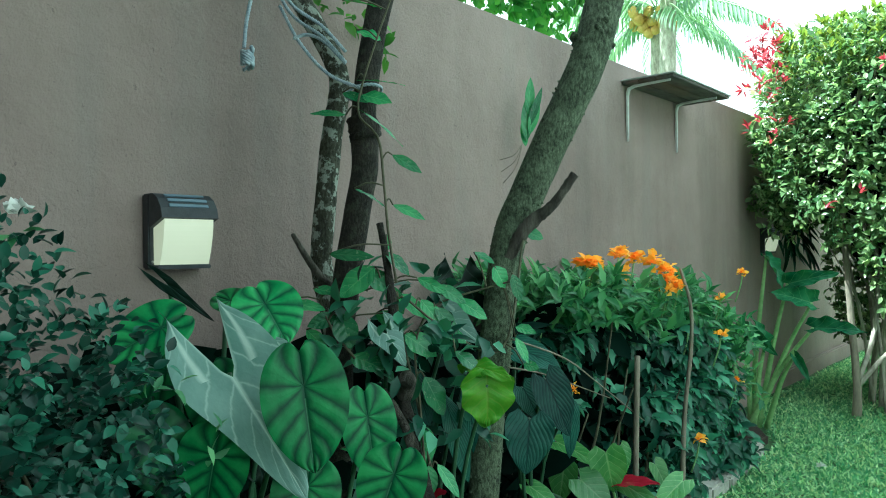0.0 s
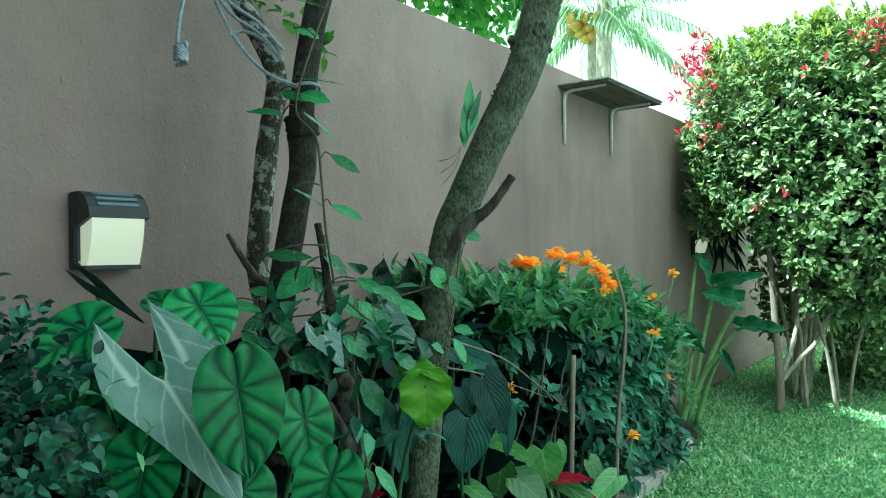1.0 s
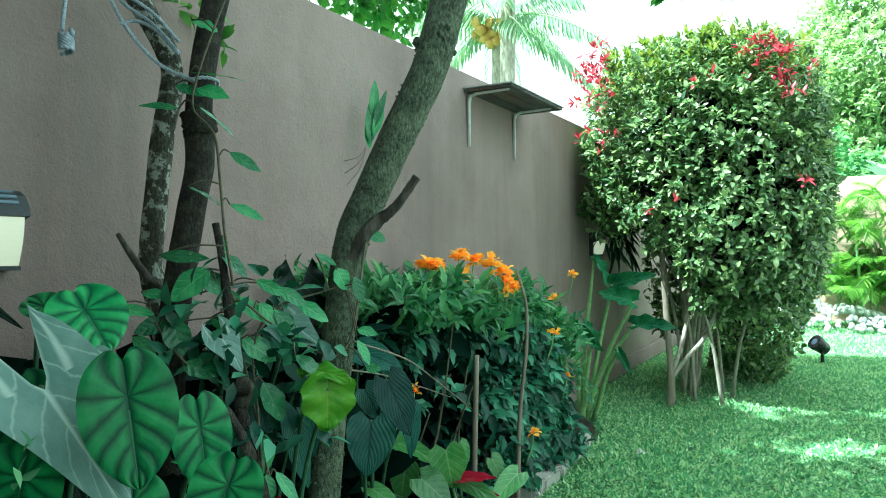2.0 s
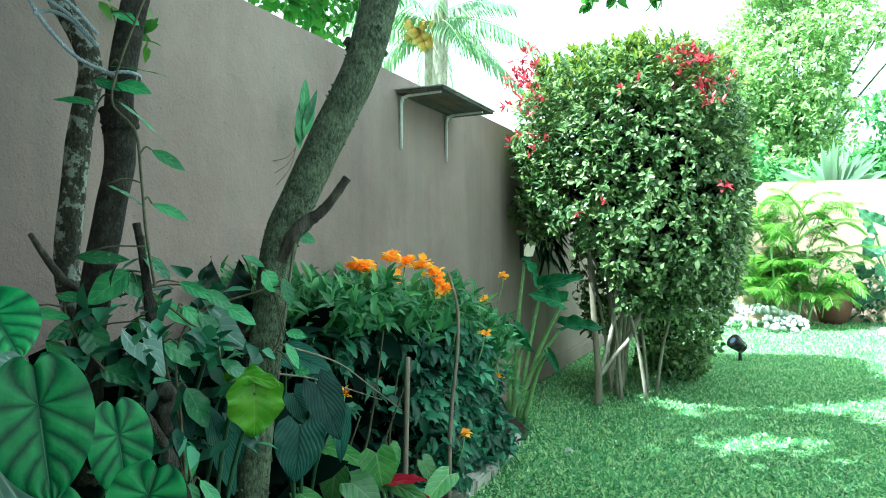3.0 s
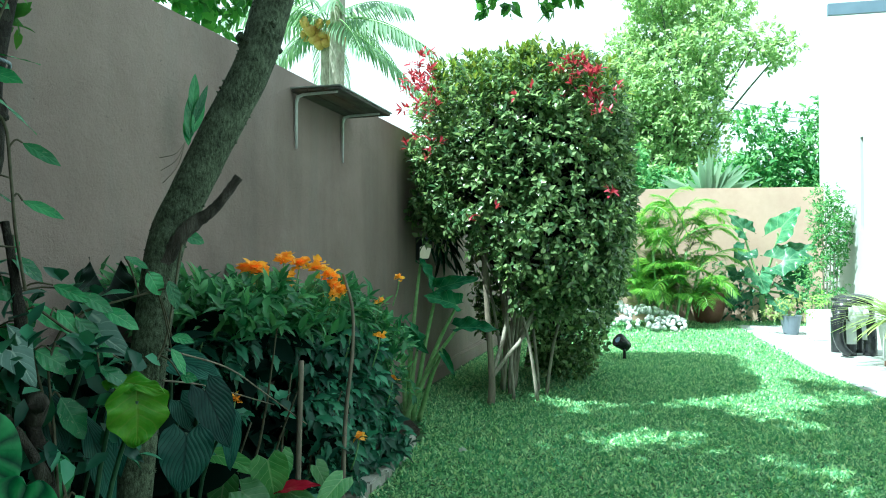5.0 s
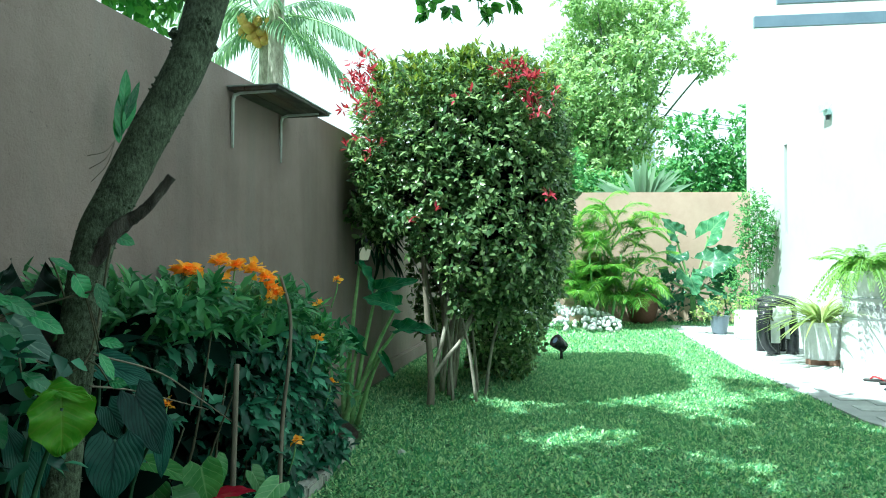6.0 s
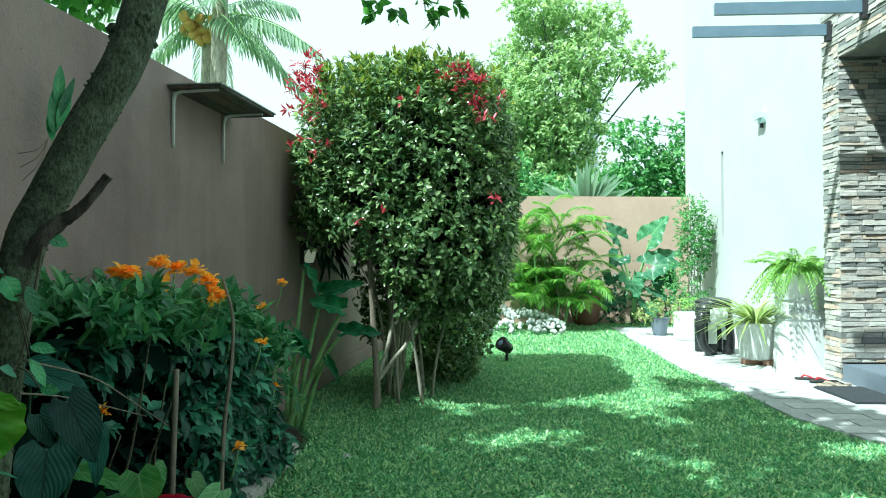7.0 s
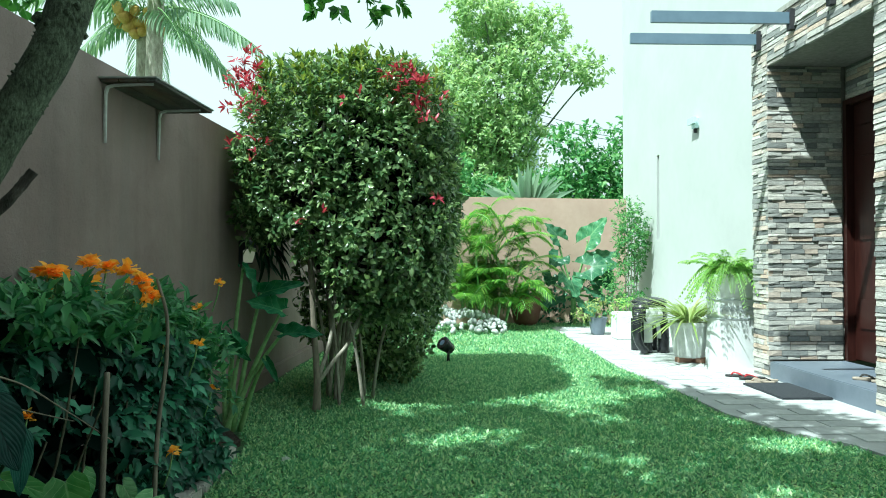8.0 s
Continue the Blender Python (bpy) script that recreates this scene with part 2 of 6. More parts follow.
M_SHIELD = veined("leaf_shield", (0.030, 0.19, 0.060), (0.085, 0.36, 0.12), (0.004, 0.034, 0.024), 5, 0.85, 0.36, width=0.30, fan=True, spec=0.2, line=(0.06, 0.18, 0.09))
M_SILVER = veined("leaf_silver", (0.13, 0.235, 0.20), (0.22, 0.34, 0.295), (0.48, 0.60, 0.53), 7, 0.5, 0.5, 0.05, width=0.07, lobe=0.38, tone=False)
M_BLACKLEAF = veined("leaf_dark", (0.006, 0.018, 0.012), (0.015, 0.04, 0.025), (0.05, 0.09, 0.07), 5, 0.5, 0.35, width=0.05)
M_HEART = veined("leaf_heart_plant", (0.016, 0.070, 0.058), (0.050, 0.15, 0.115), (0.008, 0.034, 0.030), 8, 1.3, 0.4, width=0.14)
M_YELLOW = veined("leaf_yellowing", (0.06, 0.23, 0.015), (0.17, 0.36, 0.03), (0.17, 0.30, 0.04), 6, 0.6, 0.35, 0.15, tone=False)
M_ANTH = veined("leaf_anthurium", (0.07, 0.23, 0.06), (0.16, 0.36, 0.12), (0.26, 0.44, 0.19), 6, 0.6, 0.3, 0.25, width=0.06, spec=0.4)
M_VINE = veined("leaf_vine", (0.042, 0.22, 0.085), (0.13, 0.42, 0.165), (0.17, 0.45, 0.19), 5, 0.5, 0.3, 0.2, width=0.05, blotch=0.4, spec=0.4)
M_COLO = veined("leaf_taro", (0.028, 0.14, 0.065), (0.10, 0.32, 0.15), (0.16, 0.38, 0.19), 6, 0.5, 0.3, 0.15, width=0.06)
M_SPATHE = veined("spathe_red", (0.22, 0.006, 0.02), (0.34, 0.010, 0.035), (0.25, 0.008, 0.02), 5, 0.5, 0.2, 0.1)
M_STEM = surface("green_stem", [(0.3, (0.18, 0.36, 0.12)), (0.7, (0.35, 0.54, 0.23))], 30, 0.5, 20, 0.2, 0.002)
M_STALK = surface("dark_stalk", [(0.3, (0.02, 0.065, 0.03)), (0.7, (0.05, 0.13, 0.06))], 30, 0.5, 20, 0.2, 0.002)
M_VSTEM = surface("vine_stem", [(0.3, (0.05, 0.055, 0.03)), (0.7, (0.14, 0.13, 0.08))], 40, 0.8, 20, 0.4, 0.003)
M_HEDGE = foliage("leaf_hedge", (0.022, 0.075, 0.026), (0.42, 0.56, 0.26), 0.2, 0.3)
M_HEDGE_NEW = foliage("leaf_hedge_young", (0.12, 0.20, 0.03), (0.27, 0.30, 0.06), 0.3, 0.35)
M_HEDGE_RED = foliage("leaf_hedge_red", (0.26, 0.020, 0.045), (0.48, 0.075, 0.11), 0.35, 0.25)
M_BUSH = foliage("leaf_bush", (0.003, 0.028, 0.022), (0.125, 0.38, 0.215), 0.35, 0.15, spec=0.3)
# near-black leaf colour; the shade of deep gaps is put into it
M_LEAF_SHADE = foliage("leaf_gap_shade", (0.001, 0.004, 0.003), (0.006, 0.022, 0.015), 0.6, 0.02, spec=0.03)
# lighter bush leaf, for tops painted as lit, young tips and small shrubs
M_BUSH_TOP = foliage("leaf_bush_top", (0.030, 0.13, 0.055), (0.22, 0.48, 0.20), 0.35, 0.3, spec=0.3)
M_SHRUB = foliage("leaf_shrub", (0.002, 0.012, 0.010), (0.055, 0.20, 0.125), 0.32, 0.08, spec=0.28)
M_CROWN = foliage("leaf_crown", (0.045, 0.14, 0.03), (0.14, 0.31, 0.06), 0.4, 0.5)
# darker leaves for the crowns out of view that hold back skylight
M_CROWN_UNSEEN = foliage("leaf_crown_unseen", (0.008, 0.035, 0.012), (0.035, 0.10, 0.03), 0.5, 0.15, spec=0.15)
# far leaves paled; sunlight and haze are put into their colour
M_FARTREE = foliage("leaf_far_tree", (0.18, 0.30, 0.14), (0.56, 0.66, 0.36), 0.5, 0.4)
M_FARDARK = foliage("leaf_far_dark", (0.06, 0.20, 0.07), (0.26, 0.46, 0.17), 0.5, 0.35)
M_PALM = foliage("leaf_palm", (0.06, 0.21, 0.03), (0.36, 0.54, 0.12), 0.4, 0.45, (0.58, 0.60, 0.16))
M_COCO = foliage("leaf_coconut", (0.12, 0.21, 0.13), (0.30, 0.40, 0.27), 0.5, 0.4)
M_SPIDER = foliage("leaf_spider", (0.18, 0.27, 0.08), (0.42, 0.46, 0.20), 0.45, 0.3)
M_FERN = foliage("leaf_fern", (0.18, 0.34, 0.07), (0.42, 0.58, 0.20), 0.5, 0.35)
M_GRASS = foliage("grass_blade", (0.068, 0.26, 0.12), (0.54, 0.75, 0.44), 0.4, 0.35, (0.68, 0.75, 0.46), 0.25)
M_ORANGE = foliage("petal_orange", (0.88, 0.40, 0.03), (0.98, 0.64, 0.13), 0.6, 0.35)
M_BANANA = veined("leaf_elephant_ear", (0.05, 0.16, 0.085), (0.13, 0.29, 0.16), (0.20, 0.36, 0.20), 6, 0.5, 0.3, 0.25, width=0.06, spec=0.18)
# ---- building helpers ----
def obj(name, verts, faces, material, parent=None, label="", smooth=False):
    me = bpy.data.meshes.new(name)
    me.from_pydata([tuple(v) for v in verts], [], [tuple(f) for f in faces])
    if smooth:
        me.shade_smooth()
    me.materials.append(material)
    ob = new(name, me)
    if parent:
        ob.parent = parent
    if label:
        tagged(ob, label)
    return ob


def part(name, bm, material, parent=None, label="", smooth=False):
    me = bpy.data.meshes.new(name)
    bmesh.ops.recalc_face_normals(bm, faces=bm.faces)
    bm.to_mesh(me)
    bm.free()
    if smooth:
        me.shade_smooth()
    me.materials.append(material)
    ob = new(name, me)
    if parent:
        ob.parent = parent
    if label:
        tagged(ob, label)
    return ob


def thing(name, at, label, category, group="", turn=0.0):
    e = new(name)
    e.empty_display_size = 0.1
    e.matrix_basis = pose(at[0], at[1], at[2], 0, 0, turn)
    return tagged(e, label, category, group)


def box(bm, lo, hi, bevel=0.0, m=None):
    lo, hi = Vector(lo), Vector(hi)
    r = bmesh.ops.create_cube(bm, size=1.0)
    vs = r["verts"]
    for v in vs:
        v.co = Vector([(lo[k] + hi[k]) / 2 + v.co[k] * (hi[k] - lo[k]) for k in range(3)])
    if bevel:
        es = list({e for v in vs for e in v.link_edges})
        out = bmesh.ops.bevel(bm, geom=es, offset=bevel, segments=2, affect="EDGES")
        vs = list({v for f in out["faces"] for v in f.verts} | {v for v in vs if v.is_valid})
    if m is not None:
        bmesh.ops.transform(bm, matrix=m, verts=vs)
    return bm


def tube(points, radii, sides=10, knob=0.0, seed=0, cap=True):
    """Vertices and faces of a limb along points, with uneven girth."""
    rnd = random.Random(seed)
    pts = [Vector(p) for p in points]
    vs, fs = [], []
    side = None
    for k, p in enumerate(pts):
        d = (pts[min(k + 1, len(pts) - 1)] - pts[max(k - 1, 0)]).normalized()
        if side is None:
            side = d.orthogonal().normalized()
        side = (side - d * side.dot(d)).normalized()
        up = d.cross(side)
        for j in range(sides):
            a = 2 * math.pi * j / sides
            w = radii[k] * (1 + knob * (noise.noise(p * 9 + Vector((3 * math.cos(a), 3 * math.sin(a), seed))) + rnd.uniform(-0.3, 0.3)))
            vs.append(p + (side * math.cos(a) + up * math.sin(a)) * w)
    for k in range(len(pts) - 1):
        for j in range(sides):
            a, b = k * sides + j, k * sides + (j + 1) % sides
            fs.append((a, b, b + sides, a + sides))
    if cap:
        fs.append(tuple(range(sides))[::-1])
        fs.append(tuple(range((len(pts) - 1) * sides, len(pts) * sides)))
    return vs, fs


def smooth_line(points, n):
    """n points on a curve through the given ones."""
    p = [Vector(q) for q in points]
    p = [p[0] * 2 - p[1]] + p + [p[-1] * 2 - p[-2]]
    out = []
    for k in range(n):
        u = k / (n - 1) * (len(p) - 3)
        i = min(int(u), len(p) - 4)
        t = u - i
        a, b, c, d = p[i:i + 4]
        out.append(0.5 * ((2 * b) + (c - a) * t + (2 * a - 5 * b + 4 * c - d) * t * t + (3 * b - a - 3 * c + d) * t ** 3))
    return out


def limb(name, points, r0, r1, material, parent, n=14, sides=10, knob=0.12, seed=0, label="", power=1.0):
    line = smooth_line(points, n)
    radii = [r0 + (r1 - r0) * (k / (n - 1)) ** power for k in range(n)]
    vs, fs = tube(line, radii, sides, knob, seed)
    return obj(name, vs, fs, material, parent, label, True)


def join(lists):
    vs, fs = [], []
    for v, f in lists:
        o = len(vs)
        vs += list(v)
        fs += [tuple(i + o for i in q) for q in f]
    return vs, fs


# ---- ground, lawn bed and walls ----
WALL_X, WALL_TOP = -1.92, 2.205
AX = Vector((-0.0698, 0.9976, 0))     # along the house
OX = Vector((0.9976, 0.0698, 0))      # into the house


def slab(name, outline, z0, z1, material, parent=None, label="", bevel=0.0):
    bm = bmesh.new()
    low = [bm.verts.new((x, y, z0)) for x, y in outline]
    f = bm.faces.new(low)
    r = bmesh.ops.extrude_face_region(bm, geom=[f])
    bmesh.ops.translate(bm, vec=(0, 0, z1 - z0), verts=[v for v in r["geom"] if isinstance(v, bmesh.types.BMVert)])
    if bevel:
        bmesh.ops.bevel(bm, geom=[e for e in bm.edges if all(v.co.z > z1 - 1e-5 for v in e.verts)], offset=bevel, segments=2, affect="EDGES")
    return part(name, bm, material, parent, label)


def ground_sheet():
    n = 60
    edge = [-900, -300, -100, -40, -15] + [-8 + 24 * k / n for k in range(n + 1)] + [30, 60, 150, 400, 900]
    vs = [(x, y, 0.012 * noise.noise(Vector((x, y, 0)) * 0.8) - 0.012) for y in edge for x in edge]
    c = len(edge)
    fs = [(j * c + i, j * c + i + 1, (j + 1) * c + i + 1, (j + 1) * c + i) for j in range(c - 1) for i in range(c - 1)]
    tagged(obj("ground", vs, fs, M_LAWN, smooth=True), "level garden lawn of short green turf", "ground", kind="structure")


ground_sheet()
bed = slab("flower_bed", [(-1.90, -3.0), (-0.85, -3.0), (-0.88, 1.9), (-1.30, 2.9), (-1.37, 3.3), (-1.42, 4.5), (-1.90, 5.3)], -0.05, 0.05, M_SOIL, bevel=0.02)
tagged(bed, "dark moist soil bed along the boundary wall", "flower bed", kind="structure")
w = slab("wall_west", [(WALL_X - 0.15, -9), (WALL_X, -9), (WALL_X, 13.0), (WALL_X - 0.15, 13.0)], -0.1, WALL_TOP, M_WALL, bevel=0.012)
tagged(w, "tall brown-painted rendered masonry boundary wall", "wall", kind="structure")
p = slab("plinth", [(WALL_X + 0.002, 4.9), (WALL_X + 0.05, 4.9), (WALL_X + 0.05, 12.8), (WALL_X + 0.002, 12.8)], -0.05, 0.13, M_WALL, bevel=0.015)
tagged(p, "low rendered plinth at the foot of the brown wall", "plinth", kind="structure")
BACK = lambda x: 13.15 + 0.2 * x
w = slab("wall_north", [(-2.07, BACK(-2.07)), (3.6, BACK(3.6)), (3.6, BACK(3.6) + 0.15), (-2.07, BACK(-2.07) + 0.15)], -0.1, 2.30, M_PEACH, bevel=0.012)
tagged(w, "sunlit peach-painted rendered garden wall", "wall", kind="structure")


# wall behind the camera, never seen; added to block light from that side
w = slab("wall_south", [(WALL_X, -3.35), (4.2, -3.35), (4.2, -3.2), (WALL_X, -3.2)], -0.1, 3.4, M_WALL, bevel=0.012)
tagged(w, "unseen brown wall added to close the garden and block skylight", "wall", kind="structure")


# ---- the house ----
def house_xy(along, inn):
    """Ground place: along the facade from the entry's stone corner (away from the road end), and into the house."""
    q = Vector((2.93, 7.19, 0)) + AX * along + OX * inn
    return q.x, q.y


def quad(a0, a1, i0, i1):
    return [house_xy(a0, i0), house_xy(a1, i0), house_xy(a1, i1), house_xy(a0, i1)][::-1]


house = thing("house", (*house_xy(0, 0.5), 0), "white-rendered house with stacked-stone entry and pergola beams", "house")


def hpart(name, q, z0, z1, material, parent=None, label="", bevel=0.0):
    ob = slab(name, q, z0, z1, material, parent or house, label, bevel)
    ob.matrix_parent_inverse = house.matrix_basis.inverted()
    return ob


SLIT = 4.73
for a0, a1, z0, z1 in ((0.3, SLIT - 0.06, -0.1, 6.3), (SLIT + 0.06, 6.75, -0.1, 6.3), (SLIT - 0.06, SLIT + 0.06, -0.1, 1.48), (SLIT - 0.06, SLIT + 0.06, 2.87, 6.3)):
    hpart("wall", quad(a0, a1, 0.50, 0.72), z0, z1, M_WHITE, label="plain white rendered wall")
hpart("wall", quad(6.53, 6.75, 0.725, 6.0), -0.1, 6.3, M_WHITE)
# ---- leaves and plants ----
def leaf_blade(rows=3, fold=0.25, droop=0.15, peak=0.4):
    """Outline of a small leaf of length 1 and width 1 along +y, folded on its midrib."""
    vs, fs = [(0, 0, 0, 0)], []
    for k in range(1, rows):
        v = k / rows
        w = 0.5 * math.sin(math.pi * v ** (math.log(0.5) / math.log(peak))) ** 0.8
        z = -droop * v * v
        vs += [(-w, v, z, fold * w), (0, v, z, 0), (w, v, z, fold * w)]
    vs.append((0, 1, -droop, 0))
    fs += [(0, 2, 1), (0, 3, 2)]
    for k in range(rows - 2):
        a = 1 + 3 * k
        fs += [(a, a + 1, a + 4, a + 3), (a + 1, a + 2, a + 5, a + 4)]
    a, e = 1 + 3 * (rows - 2), len(vs) - 1
    fs += [(a, a + 1, e), (a + 1, a + 2, e)]
    return np.array(vs, float), fs


SMALL = leaf_blade(2, 0.3, 0.15)
MEDIUM = leaf_blade(3, 0.25, 0.2)
LONG = leaf_blade(5, 0.2, 0.3, 0.4)
OVAL = leaf_blade(4, 0.25, 0.2, 0.45)
LOBED = leaf_blade(6, 0.3, 0.25, 0.38)          # wavy-edged leaf
for row in range(5):
    LOBED[0][[1 + 3 * row, 3 + 3 * row], 0] *= (1.0, 0.78, 1.08, 0.72, 0.95)[row]


def unit(a):
    return a / np.maximum(np.linalg.norm(a, axis=1, keepdims=True), 1e-9)


def scatter(name, shape, pos, along, face, length, width, material, parent=None, label="", kind=""):
    """One mesh of many leaves: where each starts, where it points, where its upper side looks."""
    tv, tf = shape
    pos, y = np.asarray(pos, float), unit(np.asarray(along, float))
    x = unit(np.cross(y, np.asarray(face, float) + 1e-4))
    z = np.cross(x, y)
    n, k = len(pos), len(tv)
    length, width = np.broadcast_to(length, n), np.broadcast_to(width, n)
    v = (pos[:, None] + x[:, None] * (tv[None, :, 0:1] * width[:, None, None]) + y[:, None] * (tv[None, :, 1:2] * length[:, None, None])
         + z[:, None] * (tv[None, :, 2:3] * length[:, None, None] + tv[None, :, 3:4] * width[:, None, None] * 1.4))
    me = bpy.data.meshes.new(name)
    me.vertices.add(n * k)
    me.vertices.foreach_set("co", v.astype(np.float32).ravel())
    sizes = np.array([len(f) for f in tf])
    flat = np.concatenate([np.array(f) for f in tf])
    loops = (flat[None] + (np.arange(n) * k)[:, None]).ravel()
    counts = np.tile(sizes, n)
    me.loops.add(len(loops))
    me.loops.foreach_set("vertex_index", loops.astype(np.int32))
    me.polygons.add(len(counts))
    me.polygons.foreach_set("loop_start", np.concatenate([[0], np.cumsum(counts)[:-1]]).astype(np.int32))
    me.update(calc_edges=True)
    me.materials.append(material)
    ob = new(name, me)
    if parent:
        ob.parent = parent
        ob.matrix_parent_inverse = parent.matrix_basis.inverted()
    if label or n > 40:
        tagged(ob, label, kind="stuff" if n > 40 else "")
    return ob


def twigs(rng, at, way, count, reach, leaf, spread=0.8):
    """Leaves along short twigs: their starts, directions and faces."""
    n = len(at)
    t = rng.uniform(0.15, 1.0, (n, count, 1))
    way = unit(way)
    side = rng.normal(size=(n, count, 3))
    p = at[:, None] + way[:, None] * t * reach + side * 0.004
    d = way[:, None] * 0.6 + side / np.linalg.norm(side, axis=2, keepdims=True) * spread
    f = way[:, None] * 0.6 + np.array([0, 0, 0.8]) + rng.normal(size=(n, count, 3)) * 0.35
    return p.reshape(-1, 3), d.reshape(-1, 3), f.reshape(-1, 3)


def under(ob, parent):
    ob.parent = parent
    ob.matrix_parent_inverse = parent.matrix_basis.inverted()
    return ob


SHAPES = {
    # half width along the leaf, length of the lobes behind the stalk, gap between them, cup, ripple
    "shield": (lambda v: math.sqrt(max(0, 1 - ((0.44 - v) / 0.44) ** 2.3)) if v < 0.44 else max(0, 1 - ((v - 0.44) / 0.56) ** 2.0) ** 0.78, 0.0, 0.0, 0.10, 0.026),
    "arrow": (lambda v: 1.05 * (1 - v) ** 0.75 * (1 if v < 0.15 else 1 - 0.12 * math.sin(math.pi * (v - 0.15) / 0.85)), 0.62, 0.05, 0.14, 0.010),
    "heart": (lambda v: math.sin(math.pi * (0.36 + 0.64 * v)) ** 0.8, 0.16, 0.03, 0.16, 0.011),
    "frill": (lambda v: math.sin(math.pi * (0.36 + 0.64 * v)) ** 0.8, 0.16, 0.03, 1.1, 0.016),
    "oval": (lambda v: math.sin(math.pi * min(1, max(0, v)) ** 0.9) ** 0.8, 0.0, 0.0, 0.14, 0.004)}


def big_leaf(name, row, shape, material, parent, facing, wavy=0.0, bend=0.12, seed=0, rows=22, cols=8, label="", stalk=None):
    """One large leaf from its stalk's end to its tip, with lobes, quilted veins and a curved blade."""
    wide, lobe, gap, cup, ripple = SHAPES[shape]
    a, b, w = Vector(row[0:3]), Vector(row[3:6]), row[6]
    y = b - a
    length = y.length
    y.normalize()
    x = y.cross(Vector(facing)).normalized()
    z = x.cross(y)
    a = a + y * (length * lobe / (1 + lobe))
    length = length / (1 + lobe)
    rnd = random.Random(seed)
    ph = rnd.uniform(0, 6)
    vs, fs, uv = [], [], []
    top = max(wide(k / 20) for k in range(21))
    for s in (-1, 1):
        o = len(vs)
        for i in range(rows + 1):
            v = -lobe + (1 + lobe) * i / rows
            if shape == "shield":
                v = 0.5 - 0.5 * math.cos(math.pi * i / rows)
            if v >= 0:
                ins, outs = 0.0, wide(v) / top
            else:
                q = -v / lobe
                base = wide(0) / top
                ins, outs = gap * 2 + 0.45 * base * q, base * (1 - q ** 2.2 * 0.45) - 0.15 * q
                outs = max(outs * math.sqrt(max(0.0, 1 - q ** 6)), ins)
            for j in range(cols + 1):
                u = j / cols
                h = ins + (outs - ins) * u
                if shape == "shield":
                    low = (v - 0.36 - 0.2475 * u) / 0.155
                    quilt = abs(math.sin(math.pi * (low if low > 0 else (0.927 - math.atan2(u * 0.33, v - 0.36)) / 0.78)))
                else:
                    quilt = abs(math.sin(math.pi * 6.5 * (v - 0.28 * u)))
                zz = -bend * length * v * abs(v) + cup * h * h * w * 0.5 + ripple * length * quilt * math.sin(math.pi * min(1, u)) ** 0.5
                zz += wavy * w * u * u * math.sin(v * 17 + s * 1.3 + ph)
                notch = 0.10 * max(0, 1 - 5 * h) * max(0, 1 - v / 0.36) ** 2 if shape == "shield" else 0.0
                vs.append(a + y * ((v + notch) * length) + x * (s * h * w / 2) + z * zz)
                uv.append((0.5 + s * u * 0.5, (v + lobe) / (1 + lobe)))
        for i in range(rows):
            for j in range(cols):
                p, c = o + i * (cols + 1) + j, cols + 1
                fs.append((p, p + 1, p + c + 1, p + c) if s > 0 else (p, p + c, p + c + 1, p + 1))
    ob = obj(name, vs, fs, material, None, label, True)
    layer = ob.data.uv_layers.new(name="UVMap")
    layer.data.foreach_set("uv", [c for lp in ob.data.loops for c in uv[lp.vertex_index]])
    return under(ob, parent)


def stalk(points, r, material, parent, name="stalk", n=10, sides=6, r1=None, label=""):
    vs, fs = tube(smooth_line(points, n), [r + ((r1 or r) - r) * k / (n - 1) for k in range(n)], sides, 0.05, 1)
    return under(obj(name, vs, fs, material, None, label, True), parent)


OUT = Vector((0.72, -0.45, 0.55))     # towards the open lawn and the light


def leafy_plant(name, rows, shape, material, base, label, category, facing=OUT, wavy=0.0, stem=M_STALK, r=0.005, bend=0.12, group="", jitter=0.25):
    e = thing(name, base, label, category, group)
    rnd = random.Random(len(rows) * 7 + int(base[1] * 100))
    for k, row in enumerate(rows):
        f = Vector(facing) + Vector([rnd.uniform(-jitter, jitter) for _ in range(3)])
        big_leaf("leaf", row, shape, material, e, f, wavy, bend, k)
        a, b = Vector(row[0:3]), Vector(row[3:6])
        lobe = SHAPES[shape][1]
        a = a + (b - a) * (0.28 if shape == "shield" else lobe / (1 + lobe))
        mid = (a + Vector(base)) / 2 + Vector((-0.05, 0.02, 0.10))
        stalk([base, mid, a - f.normalized() * 0.006], r * 1.4, stem, e, r1=r)
    return e


# ---- the planted bed ----
SHIELD = [
    (-1.038, 0.768, 1.008, -0.986, 0.763, 0.782, 0.151), (-1.391, 0.916, 1.093, -1.275, 0.924, 0.970, 0.154),
    (-1.341, 0.740, 1.045, -1.399, 0.588, 0.964, 0.123), (-1.289, 0.715, 0.964, -1.351, 0.589, 0.891, 0.112),
    (-1.282, 0.611, 0.891, -1.228, 0.639, 0.718, 0.127), (-1.170, 0.698, 0.859, -1.185, 0.667, 0.690, 0.136),
    (-1.322, 0.766, 0.951, -1.287, 0.797, 0.765, 0.136), (-1.143, 1.014, 0.885, -1.108, 1.022, 0.687, 0.124),
    (-0.938, 0.931, 0.808, -0.943, 0.855, 0.666, 0.126), (-1.074, 0.824, 0.789, -1.050, 0.773, 0.637, 0.127),
    (-1.534, 0.903, 1.062, -1.376, 0.933, 1.035, 0.077)]
